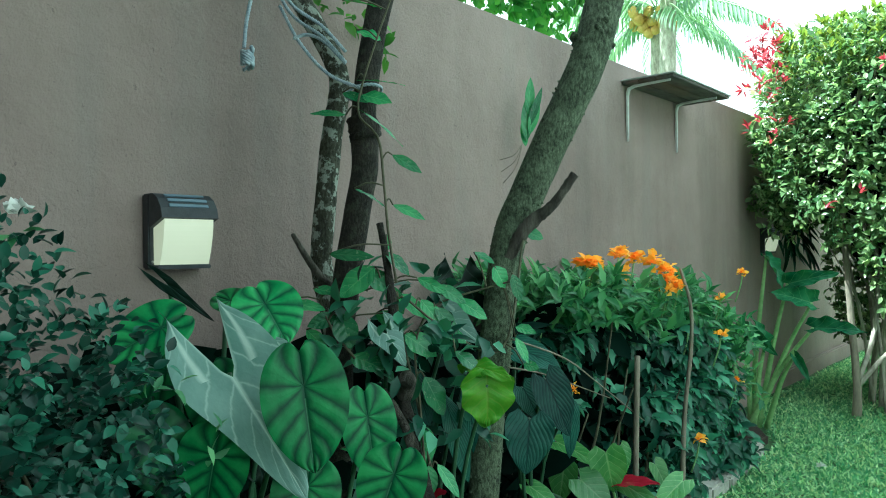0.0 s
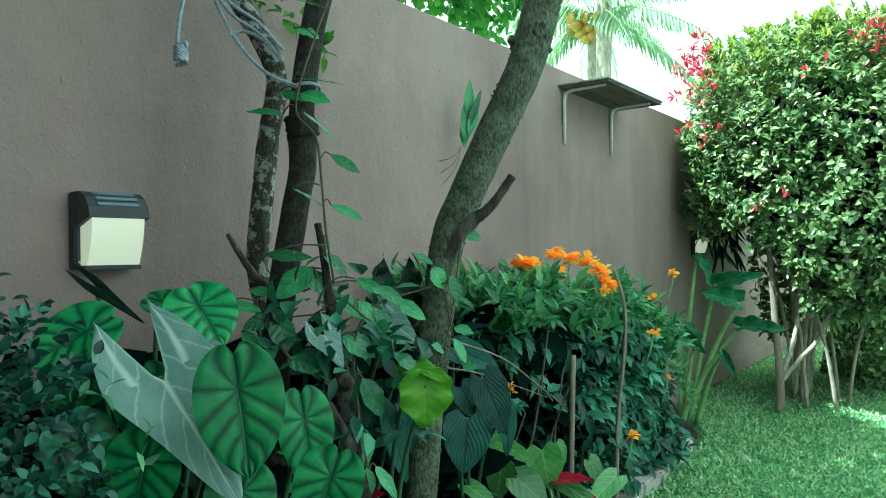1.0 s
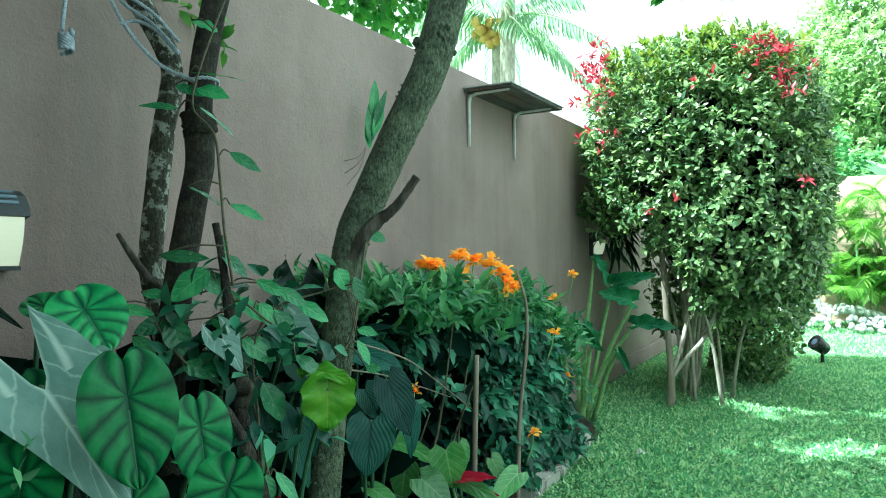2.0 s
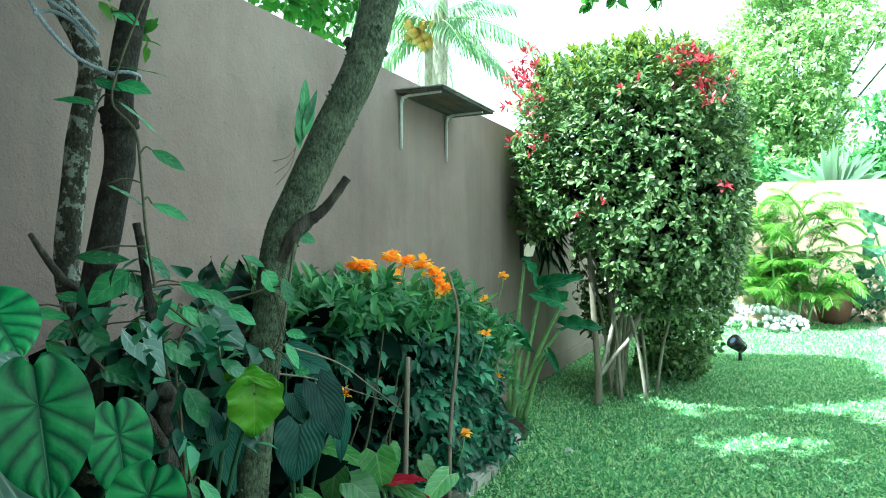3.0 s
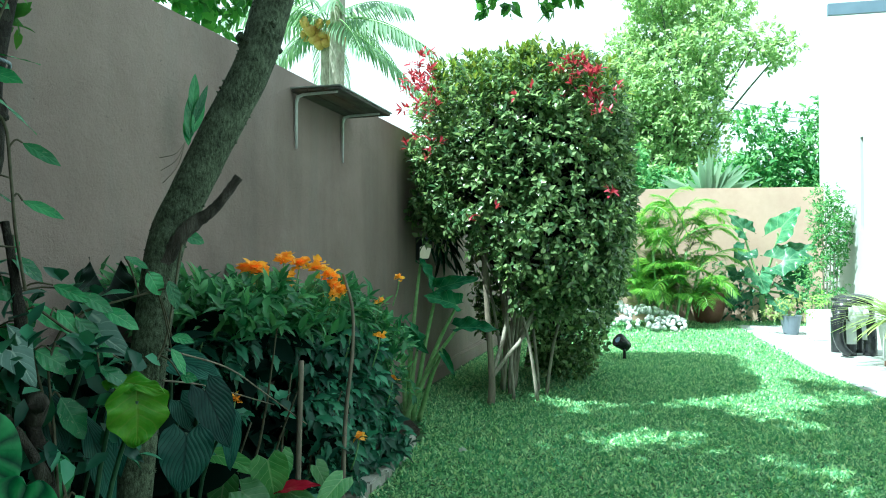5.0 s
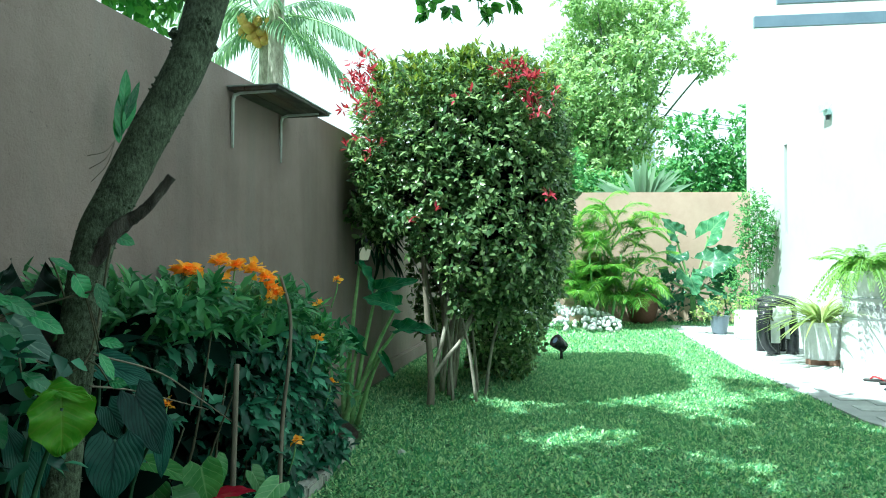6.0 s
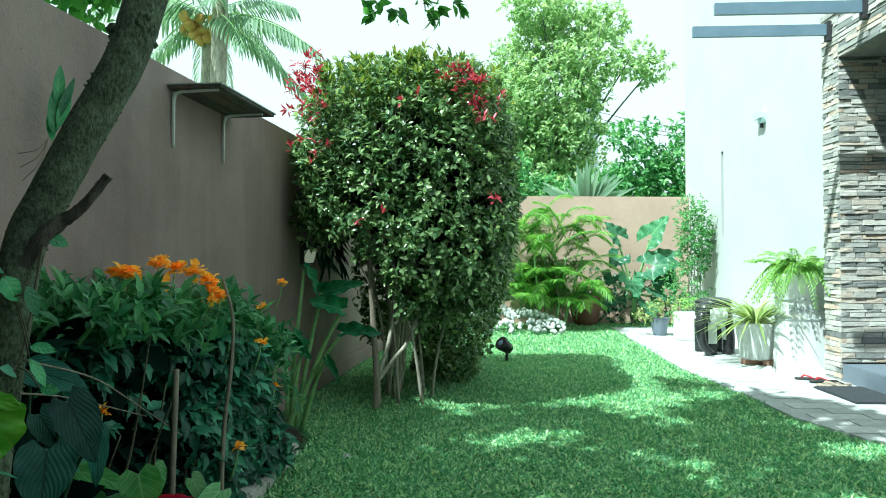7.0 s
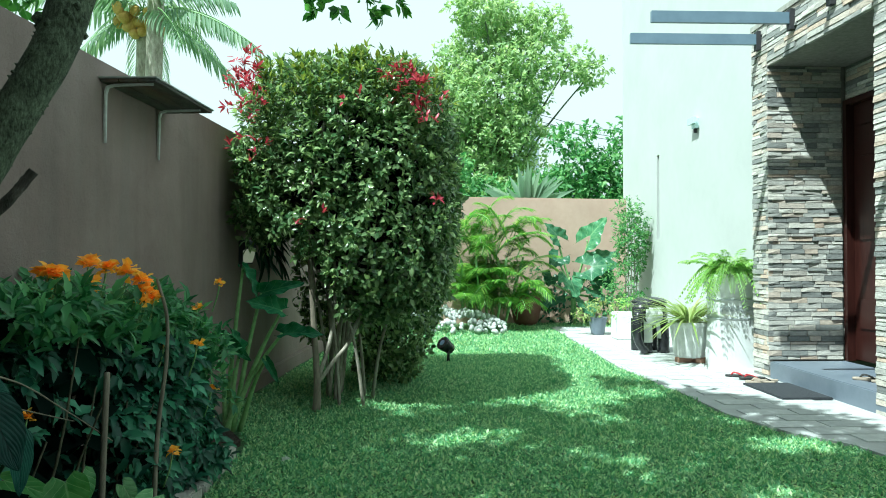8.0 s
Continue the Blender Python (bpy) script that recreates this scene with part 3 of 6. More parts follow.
SILVER = [
    (-1.316, 0.716, 1.064, -1.010, 0.766, 0.735, 0.205), (-1.334, 0.880, 0.975, -1.188, 0.920, 0.925, 0.060),
    (-1.340, 1.442, 1.014, -1.209, 1.499, 0.916, 0.114), (-1.299, 1.193, 1.011, -1.219, 1.229, 0.887, 0.095)]
DARKLEAF = [
    (-1.365, 1.590, 1.150, -1.325, 1.560, 0.950, 0.150), (-1.509, 0.714, 1.144, -1.360, 0.798, 1.022, 0.033),
    (-1.301, 0.740, 0.785, -1.342, 0.685, 0.610, 0.121), (-1.376, 0.869, 0.817, -1.332, 0.910, 0.644, 0.134)]
HEART = [
    (-1.178, 1.734, 0.818, -1.102, 1.778, 0.626, 0.121), (-1.159, 1.651, 0.718, -1.143, 1.606, 0.548, 0.139),
    (-1.254, 1.735, 0.772, -1.208, 1.776, 0.663, 0.092), (-1.354, 1.817, 0.866, -1.198, 1.874, 0.807, 0.096),
    (-1.164, 1.857, 0.714, -1.155, 1.867, 0.528, 0.068), (-1.235, 1.371, 0.798, -1.176, 1.425, 0.566, 0.072),
    (-1.223, 1.447, 0.815, -1.199, 1.470, 0.611, 0.059), (-1.269, 1.291, 0.874, -1.214, 1.305, 0.728, 0.070)]
YELLOW = [
    (-1.083, 1.358, 0.878, -1.046, 1.330, 0.751, 0.134), (-1.158, 1.347, 0.877, -1.026, 1.349, 0.893, 0.061)]
ANTH = [
    (-1.334, 2.010, 0.535, -1.128, 1.977, 0.509, 0.069), (-1.105, 1.963, 0.565, -1.071, 1.959, 0.421, 0.113),
    (-1.167, 1.888, 0.479, -1.043, 1.901, 0.404, 0.111), (-1.238, 1.953, 0.502, -1.234, 1.910, 0.372, 0.092),
    (-1.122, 2.014, 0.452, -0.918, 1.979, 0.413, 0.068), (-0.954, 2.226, 0.434, -0.977, 2.040, 0.384, 0.079),
    (-1.113, 2.068, 0.550, -1.081, 2.071, 0.446, 0.071), (-1.307, 1.816, 0.446, -1.158, 1.814, 0.402, 0.068),
    (-1.064, 2.200, 0.474, -1.011, 2.221, 0.378, 0.073)]
SPATHE = [
    (-1.101, 1.995, 0.440, -0.947, 1.994, 0.479, 0.061), (-1.211, 1.280, 0.560, -1.155, 1.288, 0.586, 0.041),
    (-1.046, 2.059, 0.387, -0.965, 2.060, 0.397, 0.041)]
VINE_A = [
    (-1.416, 1.212, 1.789, -1.341, 1.278, 1.778, 0.020), (-1.395, 1.241, 1.716, -1.340, 1.273, 1.692, 0.058),
    (-1.395, 1.236, 1.589, -1.303, 1.317, 1.587, 0.017), (-1.418, 1.211, 1.558, -1.353, 1.235, 1.533, 0.032),
    (-1.380, 1.241, 1.551, -1.304, 1.269, 1.530, 0.046), (-1.439, 1.240, 1.509, -1.494, 1.170, 1.518, 0.029),
    (-1.376, 1.226, 1.514, -1.289, 1.303, 1.430, 0.017), (-1.316, 1.281, 1.399, -1.251, 1.319, 1.355, 0.031),
    (-1.384, 1.215, 1.316, -1.324, 1.268, 1.277, 0.017), (-1.316, 1.281, 1.275, -1.245, 1.324, 1.241, 0.031),
    (-1.434, 1.173, 1.156, -1.314, 1.208, 1.150, 0.031)]
VINE_B = [
    (-1.320, 1.263, 1.203, -1.321, 1.262, 1.155, 0.031), (-1.307, 1.247, 1.159, -1.250, 1.278, 1.104, 0.042),
    (-1.326, 1.228, 1.123, -1.372, 1.149, 1.052, 0.064), (-1.344, 1.215, 1.112, -1.278, 1.244, 1.063, 0.056),
    (-1.455, 1.137, 1.069, -1.388, 1.163, 1.062, 0.031), (-1.497, 1.090, 1.034, -1.391, 1.121, 1.027, 0.039),
    (-1.403, 1.168, 1.002, -1.438, 1.103, 0.979, 0.042), (-1.387, 1.166, 1.008, -1.349, 1.167, 0.923, 0.064),
    (-1.362, 1.175, 0.904, -1.276, 1.208, 0.879, 0.064), (-1.251, 1.301, 1.093, -1.185, 1.340, 1.056, 0.031),
    (-1.227, 1.349, 1.073, -1.162, 1.386, 1.029, 0.037)]
VINE_C = [
    (-1.207, 1.398, 1.037, -1.131, 1.432, 0.989, 0.043), (-1.135, 1.465, 1.119, -1.112, 1.486, 1.062, 0.049),
    (-1.098, 1.492, 1.097, -1.080, 1.509, 1.026, 0.038), (-1.191, 1.454, 1.155, -1.142, 1.482, 1.128, 0.029),
    (-1.263, 1.264, 0.955, -1.190, 1.306, 0.905, 0.061), (-1.221, 1.338, 0.973, -1.144, 1.365, 0.935, 0.045),
    (-1.214, 1.282, 0.853, -1.164, 1.302, 0.763, 0.062), (-1.192, 1.247, 0.746, -1.175, 1.239, 0.646, 0.064),
    (-1.219, 1.329, 1.020, -1.166, 1.357, 0.959, 0.037), (-1.109, 1.517, 0.932, -1.074, 1.531, 0.868, 0.032),
    (-1.110, 1.519, 0.959, -1.059, 1.538, 0.949, 0.035)]
VINE_D = [
    (-1.153, 1.629, 1.211, -1.108, 1.656, 1.191, 0.037), (-1.134, 1.586, 0.852, -1.093, 1.601, 0.844, 0.030),
    (-1.157, 1.261, 0.655, -1.096, 1.274, 0.587, 0.034), (-1.166, 1.240, 0.655, -1.150, 1.239, 0.589, 0.034),
    (-1.246, 1.039, 0.723, -1.148, 1.077, 0.730, 0.017), (-1.302, 1.246, 1.077, -1.267, 1.268, 1.004, 0.042),
    (-1.290, 1.266, 1.055, -1.219, 1.306, 0.997, 0.048), (-1.245, 1.306, 1.039, -1.192, 1.333, 0.968, 0.042),
    (-1.149, 1.323, 0.915, -1.090, 1.356, 0.867, 0.044), (-1.477, 1.130, 0.966, -1.429, 1.156, 0.920, 0.037),
    (-1.345, 1.247, 1.004, -1.272, 1.274, 0.976, 0.045)]
TRUNK_A = [(-1.370, 1.341, 1.918), (-1.383, 1.299, 1.761), (-1.406, 1.275, 1.553), (-1.407, 1.273, 1.390), (-1.421, 1.257, 1.258), (-1.443, 1.234, 1.081), (-1.456, 1.218, 0.877)]
TRUNK_B = [(-1.681, 1.224, 1.954), (-1.609, 1.284, 1.792), (-1.562, 1.324, 1.648), (-1.580, 1.304, 1.457), (-1.594, 1.287, 1.235), (-1.598, 1.282, 1.109), (-1.557, 1.300, 0.858)]
TRUNK_C = [(-0.978, 1.850, 1.989), (-1.005, 1.813, 1.826), (-1.031, 1.775, 1.681), (-1.097, 1.712, 1.492), (-1.153, 1.651, 1.319), (-1.185, 1.604, 1.195), (-1.197, 1.571, 1.010), (-1.206, 1.539, 0.798), (-1.215, 1.506, 0.497)]
STUB_C = [(-1.179, 1.571, 1.125), (-1.121, 1.588, 1.215), (-1.053, 1.610, 1.273), (-0.993, 1.635, 1.355)]
STUMP = [(-1.135, 1.207, 0.570), (-1.184, 1.215, 0.689), (-1.230, 1.226, 0.814), (-1.271, 1.242, 0.959), (-1.294, 1.247, 1.083), (-1.324, 1.245, 1.231)]
STUMP2 = [(-1.184, 1.215, 0.689), (-1.193, 1.178, 0.773), (-1.205, 1.137, 0.844)]
STUB_B = [(-1.540, 1.273, 1.063), (-1.534, 1.202, 1.119), (-1.527, 1.130, 1.208)]
ROPE1 = [(-1.547, 1.103, 1.839), (-1.504, 1.126, 1.763), (-1.445, 1.169, 1.709), (-1.392, 1.200, 1.640)]
ROPE2 = [(-1.541, 1.110, 1.796), (-1.496, 1.137, 1.698), (-1.437, 1.179, 1.615), (-1.359, 1.222, 1.571)]
ROPE3 = [(-1.505, 1.126, 1.708), (-1.483, 1.154, 1.718), (-1.441, 1.174, 1.695), (-1.392, 1.200, 1.637)]
ROPE4 = [(-1.539, 1.026, 1.803), (-1.547, 1.014, 1.732), (-1.551, 1.009, 1.669)]
KNOT = [(-1.546, 1.015, 1.648)]
VINE_STEM = [(-1.311, 1.301, 1.832), (-1.337, 1.260, 1.698), (-1.366, 1.229, 1.569), (-1.371, 1.223, 1.497), (-1.340, 1.257, 1.440), (-1.324, 1.259, 1.324), (-1.311, 1.258, 1.210), (-1.284, 1.257, 1.083)]
TENDRIL = [(-1.126, 1.523, 0.927), (-1.170, 1.855, 0.832), (-1.282, 2.254, 0.686), (-1.236, 2.503, 0.518)]
TENDRIL2 = [(-1.133, 1.518, 0.853), (-1.214, 1.827, 0.781), (-1.344, 2.448, 0.598)]
STAKE = [(-1.232, 2.450, 0.766), (-1.240, 2.446, 0.497), (-1.245, 2.443, 0.244)]
STAKE2 = [(-1.230, 2.836, 1.078), (-1.195, 2.851, 0.928), (-1.196, 2.850, 0.745), (-1.222, 2.839, 0.492), (-1.234, 2.834, 0.216)]
FLOWERS = [(-1.392, 2.364, 1.104), (-1.367, 2.378, 1.100), (-1.355, 2.555, 1.135), (-1.331, 2.511, 1.058), (-1.326, 2.626, 1.121), (-1.284, 2.702, 1.108), (-1.281, 2.814, 1.067), (-1.262, 2.822, 1.020), (-1.238, 2.833, 1.002), (-1.204, 3.488, 1.040), (-1.228, 3.267, 0.934), (-1.282, 3.031, 0.797), (-1.159, 3.080, 0.790), (-1.443, 2.155, 0.924), (-1.361, 2.207, 0.662), (-1.172, 2.860, 0.384), (-1.258, 2.769, 0.988), (-1.420, 2.405, 1.035), (-1.272, 3.571, 0.509)]
COLO_LEAF = [
    (-1.514, 4.757, 1.123, -1.337, 4.724, 0.900, 0.115), (-1.410, 4.764, 0.919, -1.100, 4.709, 1.013, 0.159),
    (-1.199, 4.770, 0.807, -1.412, 4.634, 0.900, 0.189), (-1.498, 4.732, 0.644, -1.105, 4.633, 0.726, 0.188),
    (-1.500, 4.741, 0.505, -1.520, 4.687, 0.733, 0.116), (-1.639, 4.684, 0.679, -1.414, 4.670, 0.504, 0.138),
    (-1.234, 4.621, 0.678, -0.923, 4.630, 0.700, 0.147), (-1.364, 4.665, 0.533, -1.068, 4.622, 0.552, 0.134),
    (-1.304, 4.596, 0.537, -1.196, 4.569, 0.376, 0.081), (-1.296, 4.781, 0.718, -1.473, 4.620, 0.759, 0.152)]
ORCHID = [
    (-1.805, 2.610, 1.749, -1.791, 2.621, 1.921, 0.044), (-1.800, 2.598, 1.691, -1.746, 2.643, 1.875, 0.034),
    (-1.808, 2.597, 1.637, -1.800, 2.602, 1.833, 0.054), (-1.796, 2.602, 1.664, -1.759, 2.632, 1.829, 0.044),
    (-1.817, 2.603, 1.614, -1.824, 2.597, 1.737, 0.035)]


def leafy_cloud(rng, n, centre, radii, hollow=0.55):
    """Points in an uneven ellipsoid, most of them near its surface, and the way out from its middle."""
    d = unit(rng.normal(size=(n, 3)))
    lump = np.array([1 + 0.28 * noise.noise(Vector(v * 2.3) + Vector(centre)) for v in d])
    r = (hollow + (1 - hollow) * rng.uniform(0, 1, n) ** 0.6) * lump
    return np.asarray(centre) + d * np.asarray(radii) * r[:, None], d


def crown_part(parent, seed, n, centre, radii, material, leaf=0.09, hollow=0.3, count=8, name="crown", shape=None, width=0.45):
    rng = np.random.default_rng(seed)
    at, d = leafy_cloud(rng, n, centre, radii, hollow)
    p, a, f = twigs(rng, at, d + np.array([0, 0, -0.2]) + rng.normal(size=d.shape) * 0.5, count, leaf * 2.2, leaf)
    L = leaf * rng.uniform(0.6, 1.25, len(p))
    return scatter(name, shape or MEDIUM, p, a, f, L, L * width, material, parent)


# two-stemmed tree with rope, and the leaning tree
tree = thing("tree", (-1.47, 1.21, 0.05), "tree with two slim dark lichen-spotted stems in the bed", "tree")
low_a = [(-1.46, 1.21, 0.45), (-1.47, 1.21, 0.0)]
under(limb("stem", TRUNK_A + low_a, 0.031, 0.038, M_BARK_DARK, None, 40, 14, 0.09, 3), tree)
under(limb("stem", TRUNK_B + [(-1.56, 1.27, 0.4), (-1.50, 1.24, 0.0)], 0.028, 0.032, M_BARK_LICHEN, None, 40, 14, 0.09, 5), tree)
under(limb("knot", [(-1.400, 1.272, 1.455), (-1.404, 1.268, 1.485), (-1.408, 1.262, 1.515)], 0.040, 0.034, M_BARK_DARK, None, 10, 14, 0.25, 9, power=2.0), tree)
under(limb("dead_branch", STUB_B, 0.013, 0.006, M_DEADWOOD, None, 10, 8, 0.25, 2), tree)
under(limb("limb", [TRUNK_A[0], (-1.30, 1.42, 2.6), (-1.1, 1.5, 3.6), (-1.0, 1.4, 4.6)], 0.035, 0.02, M_BARK_DARK, None, 14, 10, 0.1, 3), tree)
under(limb("limb", [TRUNK_B[0], (-1.85, 1.1, 2.6), (-2.1, 0.9, 3.6), (-2.3, 0.8, 4.6)], 0.033, 0.02, M_BARK, None, 14, 10, 0.1, 3), tree)
# crown out of view, made dense and dark to shade wall and bed
crown_part(tree, 21, 2200, (-2.2, 0.0, 4.1), (1.7, 2.3, 0.7), M_CROWN_UNSEEN, 0.13, 0.15)

# low crown above the view, added to darken the wall's upper part
crown_part(tree, 25, 900, (-1.35, 0.1, 2.85), (0.75, 1.2, 0.35), M_CROWN_UNSEEN, 0.10, 0.15)

lean = thing("tree", (-1.22, 1.48, 0.05), "leaning tree with rough grey-green bark and a broken side stub", "tree")
under(limb("trunk", TRUNK_C + [(-1.22, 1.49, 0.25), (-1.22, 1.48, -0.02)], 0.055, 0.039, M_BARK, None, 60, 20, 0.045, 11), lean)
under(limb("dead_branch", STUB_C, 0.020, 0.011, M_DEADWOOD, None, 34, 12, 0.5, 4, "broken-off weathered grey stub"), lean)
under(limb("limb", [TRUNK_C[0], (-0.95, 1.95, 2.5), (-0.7, 2.1, 3.4), (-0.3, 2.2, 4.6)], 0.056, 0.03, M_BARK, None, 14, 12, 0.1, 3), lean)
under(limb("limb", [(-0.99, 1.84, 1.93), (-0.86, 1.90, 2.25), (-0.6, 2.4, 2.9), (-0.3, 3.2, 3.6)], 0.03, 0.02, M_BARK, None, 14, 10, 0.1, 3), lean)
under(limb("limb", [(-0.5, 2.7, 3.15), (-0.62, 3.4, 3.0), (-0.68, 3.9, 2.75)], 0.010, 0.005, M_BARK, None, 10, 8, 0.1, 3), lean)
rnd = random.Random(8)
warts = []
for k in range(260):
    i = rnd.uniform(0, len(TRUNK_C) - 1.01)
    a, b = Vector(TRUNK_C[int(i)]), Vector(TRUNK_C[int(i) + 1])
    c = a.lerp(b, i - int(i))
    d = (b - a).normalized()
    o = d.orthogonal().normalized()
    o.rotate(Matrix.Rotation(rnd.uniform(0, 6.28), 3, d))
    s = rnd.uniform(0.0014, 0.0036)
    g = 0.053 - 0.0013 * i
    warts.append(tube([c + o * (g - 0.005), c + o * (g + s * 0.4), c + o * (g + 0.002 + s)], [s * 1.4, s * 1.1, s * 0.3], 6, 0.3, k))
for k in range(26):   # rough fork scar
    a = rnd.uniform(0, 6.28)
    c = Vector((-1.022, 1.79, 1.74)) + Vector((math.cos(a) * 0.052, math.sin(a) * 0.052, rnd.uniform(-0.035, 0.035) + 0.02 * math.cos(a)))
    s = rnd.uniform(0.008, 0.016)
    warts.append(tube([c - Vector((0, 0, s)), c, c + Vector((0, 0, s))], [s * 0.4, s, s * 0.4], 7, 0.4, k + 200))
tagged(under(obj("bark_wart_mass", *join(warts), M_BARK, None, "", True), lean), kind="stuff")
# unseen crown over and behind the camera, added to cut skylight
crown_part(tree, 24, 2300, (0.0, -1.3, 3.5), (2.6, 1.8, 0.8), M_CROWN_UNSEEN, 0.12, 0.12)
rng = np.random.default_rng(22)
m = 22000
a, q = rng.uniform(0, 2 * math.pi, m), np.sqrt(rng.uniform(0, 1, m))
at = np.stack([-2.0 + 2.7 * q * np.cos(a), 1.24 + 4.1 * q * np.sin(a), 5.6 - 0.5 * q * q + rng.normal(0, 0.10, m)], 1)
gap = np.array([noise.noise(Vector((x * 1.5, y * 1.5, 2.0))) + 0.7 * noise.noise(Vector((x * 4.2, y * 4.2, 7.0))) for x, y, z in at])
at = at[(gap < 0.26) & ~((at[:, 0] < -1.1) & (at[:, 1] > 3.5))]
m = len(at)
scatter("crown", MEDIUM, at, rng.normal(size=(m, 3)) * np.array((1, 1, 0.4)), rng.normal(size=(m, 3)) * 0.45 + np.array((0, 0, 1)), rng.uniform(0.11, 0.19, m), rng.uniform(0.055, 0.09, m), M_CROWN, lean)
rng = np.random.default_rng(31)
at = np.array([(-0.80, 3.92, 2.60), (-0.70, 3.94, 2.58), (-0.58, 3.95, 2.58), (-0.76, 3.93, 2.56), (-0.64, 3.94, 2.62), (-0.50, 3.96, 2.58), (-0.44, 3.97, 2.61)])
p, a, f = twigs(rng, at, np.array([(-0.4, 0, -0.8), (-0.1, 0, -1), (0.5, 0.1, -0.6), (-0.8, 0, -0.3), (0.8, 0, -0.2), (0.3, 0, -0.9), (0.7, 0, -0.6)]), 9, 0.11, 0.06)
scatter("hanging_foliage", MEDIUM, p, a, f, 0.085, 0.042, M_CROWN, lean)

# leaves that hang over the wall from the neighbour's side
nb = thing("overhanging_tree", (-2.9, 3.2, 0.0), "bright green leafy branch hanging over the brown wall", "tree")
under(limb("trunk", [(-3.3, 3.0, -0.1), (-3.1, 3.1, 1.6), (-2.7, 3.3, 3.2)], 0.05, 0.02, M_BARK, None), nb)
crown_part(nb, 33, 210, (-2.35, 3.30, 2.78), (0.22, 0.80, 0.24), M_CROWN, 0.08, 0.2, 8, width=0.5)
crown_part(nb, 34, 14, (-1.93, 1.66, 1.93), (0.06, 0.10, 0.07), M_CROWN, 0.06, 0.2, 5, width=0.5)

# rope round the stems
M_ROPE = surface("blue_grey_rope", [(0.3, (0.22, 0.29, 0.36)), (0.7, (0.48, 0.55, 0.60))], 60, 0.8, 20, 0.5, 0.003)
rope = thing("rope", (-1.38, 1.22, 1.6), "frayed blue-grey twisted nylon rope tied round the stems", "rope")


def twisted(points, n, r, name):
    line = smooth_line(points, n)
    strands = []
    for s in range(3):
        pts = []
        for k, c in enumerate(line):
            d = (line[min(k + 1, n - 1)] - line[max(k - 1, 0)]).normalized()
            o = d.orthogonal().normalized()
            o.rotate(Matrix.Rotation(k * 0.9 + s * 2.09, 3, d))
            pts.append(c + o * r * 0.55)
        strands.append(tube(pts, [r * 0.62] * n, 6, 0.0, s))
    return under(obj(name, *join(strands), M_ROPE, None, "", True), rope)


for line in (ROPE1, ROPE2, ROPE3):
    twisted(line, 70, 0.0042, "strand")
twisted([(x + 0.012, y - 0.01, z + 0.022) for x, y, z in ROPE1], 70, 0.0042, "strand")
twisted(ROPE4, 45, 0.0045, "hanging_end")
bm = bmesh.new()
for k in range(7):
    a = k * 0.9
    vs, fs = tube([Vector(KNOT[0]) + Vector((0.016 * math.cos(a + j * 0.7), 0.012 * math.sin(a + j * 0.7), 0.022 - 0.007 * j - 0.002 * k)) for j in range(7)], [0.005] * 7, 6)
    made = [bm.verts.new(v) for v in vs]
    for q in fs:
        bm.faces.new([made[i] for i in q])
under(part("knot", bm, M_ROPE, None, "", True), rope)
for k in range(1):    # turns round the dark stem
    ring = [(-1.400 + 0.046 * math.cos(a), 1.268 + 0.046 * math.sin(a), 1.575 + k * 0.016 + 0.012 * math.cos(a)) for a in [j * 0.4 for j in range(17)]]
    twisted(ring, 60, 0.004, "turn")

# dead stump with the climbing vine
stump = thing("dead_stump", (-1.12, 1.20, 0.05), "dead broken dark wooden stem carrying the vine", "stump")
under(limb("trunk", STUMP[::-1] + [(-1.11, 1.20, 0.3), (-1.10, 1.20, 0.02)], 0.008, 0.022, M_BARK_DARK, None, 60, 10, 0.42, 6), stump)
under(limb("branch", STUMP2, 0.015, 0.006, M_DEADWOOD, None, 12, 9, 0.4, 7), stump)
under(limb("branch", [STUMP[2], (-1.20, 1.21, 0.86), (-1.19, 1.19, 0.845)], 0.02, 0.016, M_DEADWOOD, None, 8, 9, 0.3, 8), stump)


def vine_strand(rows, stem, label, seed):
    e = thing("climbing_vine", stem[-1], label, "vine", "climbing vines")
    rnd = random.Random(seed)
    under(limb("stem", stem, 0.0026, 0.0034, M_VSTEM, None, 26, 6, 0.2, seed), e)
    line = smooth_line(stem, 40)
    for k, r in enumerate(rows):
        thin = r[6] < 0.022
        f = Vector((0.2, -0.1, 1.0)) if thin else OUT + Vector([rnd.uniform(-0.3, 0.3) for _ in range(3)])
        row = r[:6] + ((0.036,) if thin else (r[6],))
        big_leaf("leaf", row, "oval", M_VINE, e, f, 0.04, 0.10, seed * 20 + k, 9, 3)
        a = Vector(r[:3])
        near = min(line, key=lambda q: (q - a).length)
        if (near - a).length < 0.25:
            stalk([near, (near + a) / 2 + Vector((0, 0, 0.012)), a], 0.0022, M_VSTEM, e, n=6, sides=5)


ahead = Vector((0.034, -0.030, 0))      # the climber lies on the open side of the stem
vine_strand([(r[0] + ahead.x, r[1] + ahead.y, r[2], r[3] + ahead.x, r[4] + ahead.y, r[5], r[6]) for r in VINE_A], [tuple(Vector(q) + ahead) for q in VINE_STEM], "green vine with oval leaves climbing the dark stem", 1)
vine_strand(VINE_B, [(-1.30, 1.25, 1.08), (-1.36, 1.19, 1.06), (-1.44, 1.15, 1.05), (-1.40, 1.15, 0.97), (-1.34, 1.17, 0.90)], "green vine with speckled oval leaves over the bed", 2)
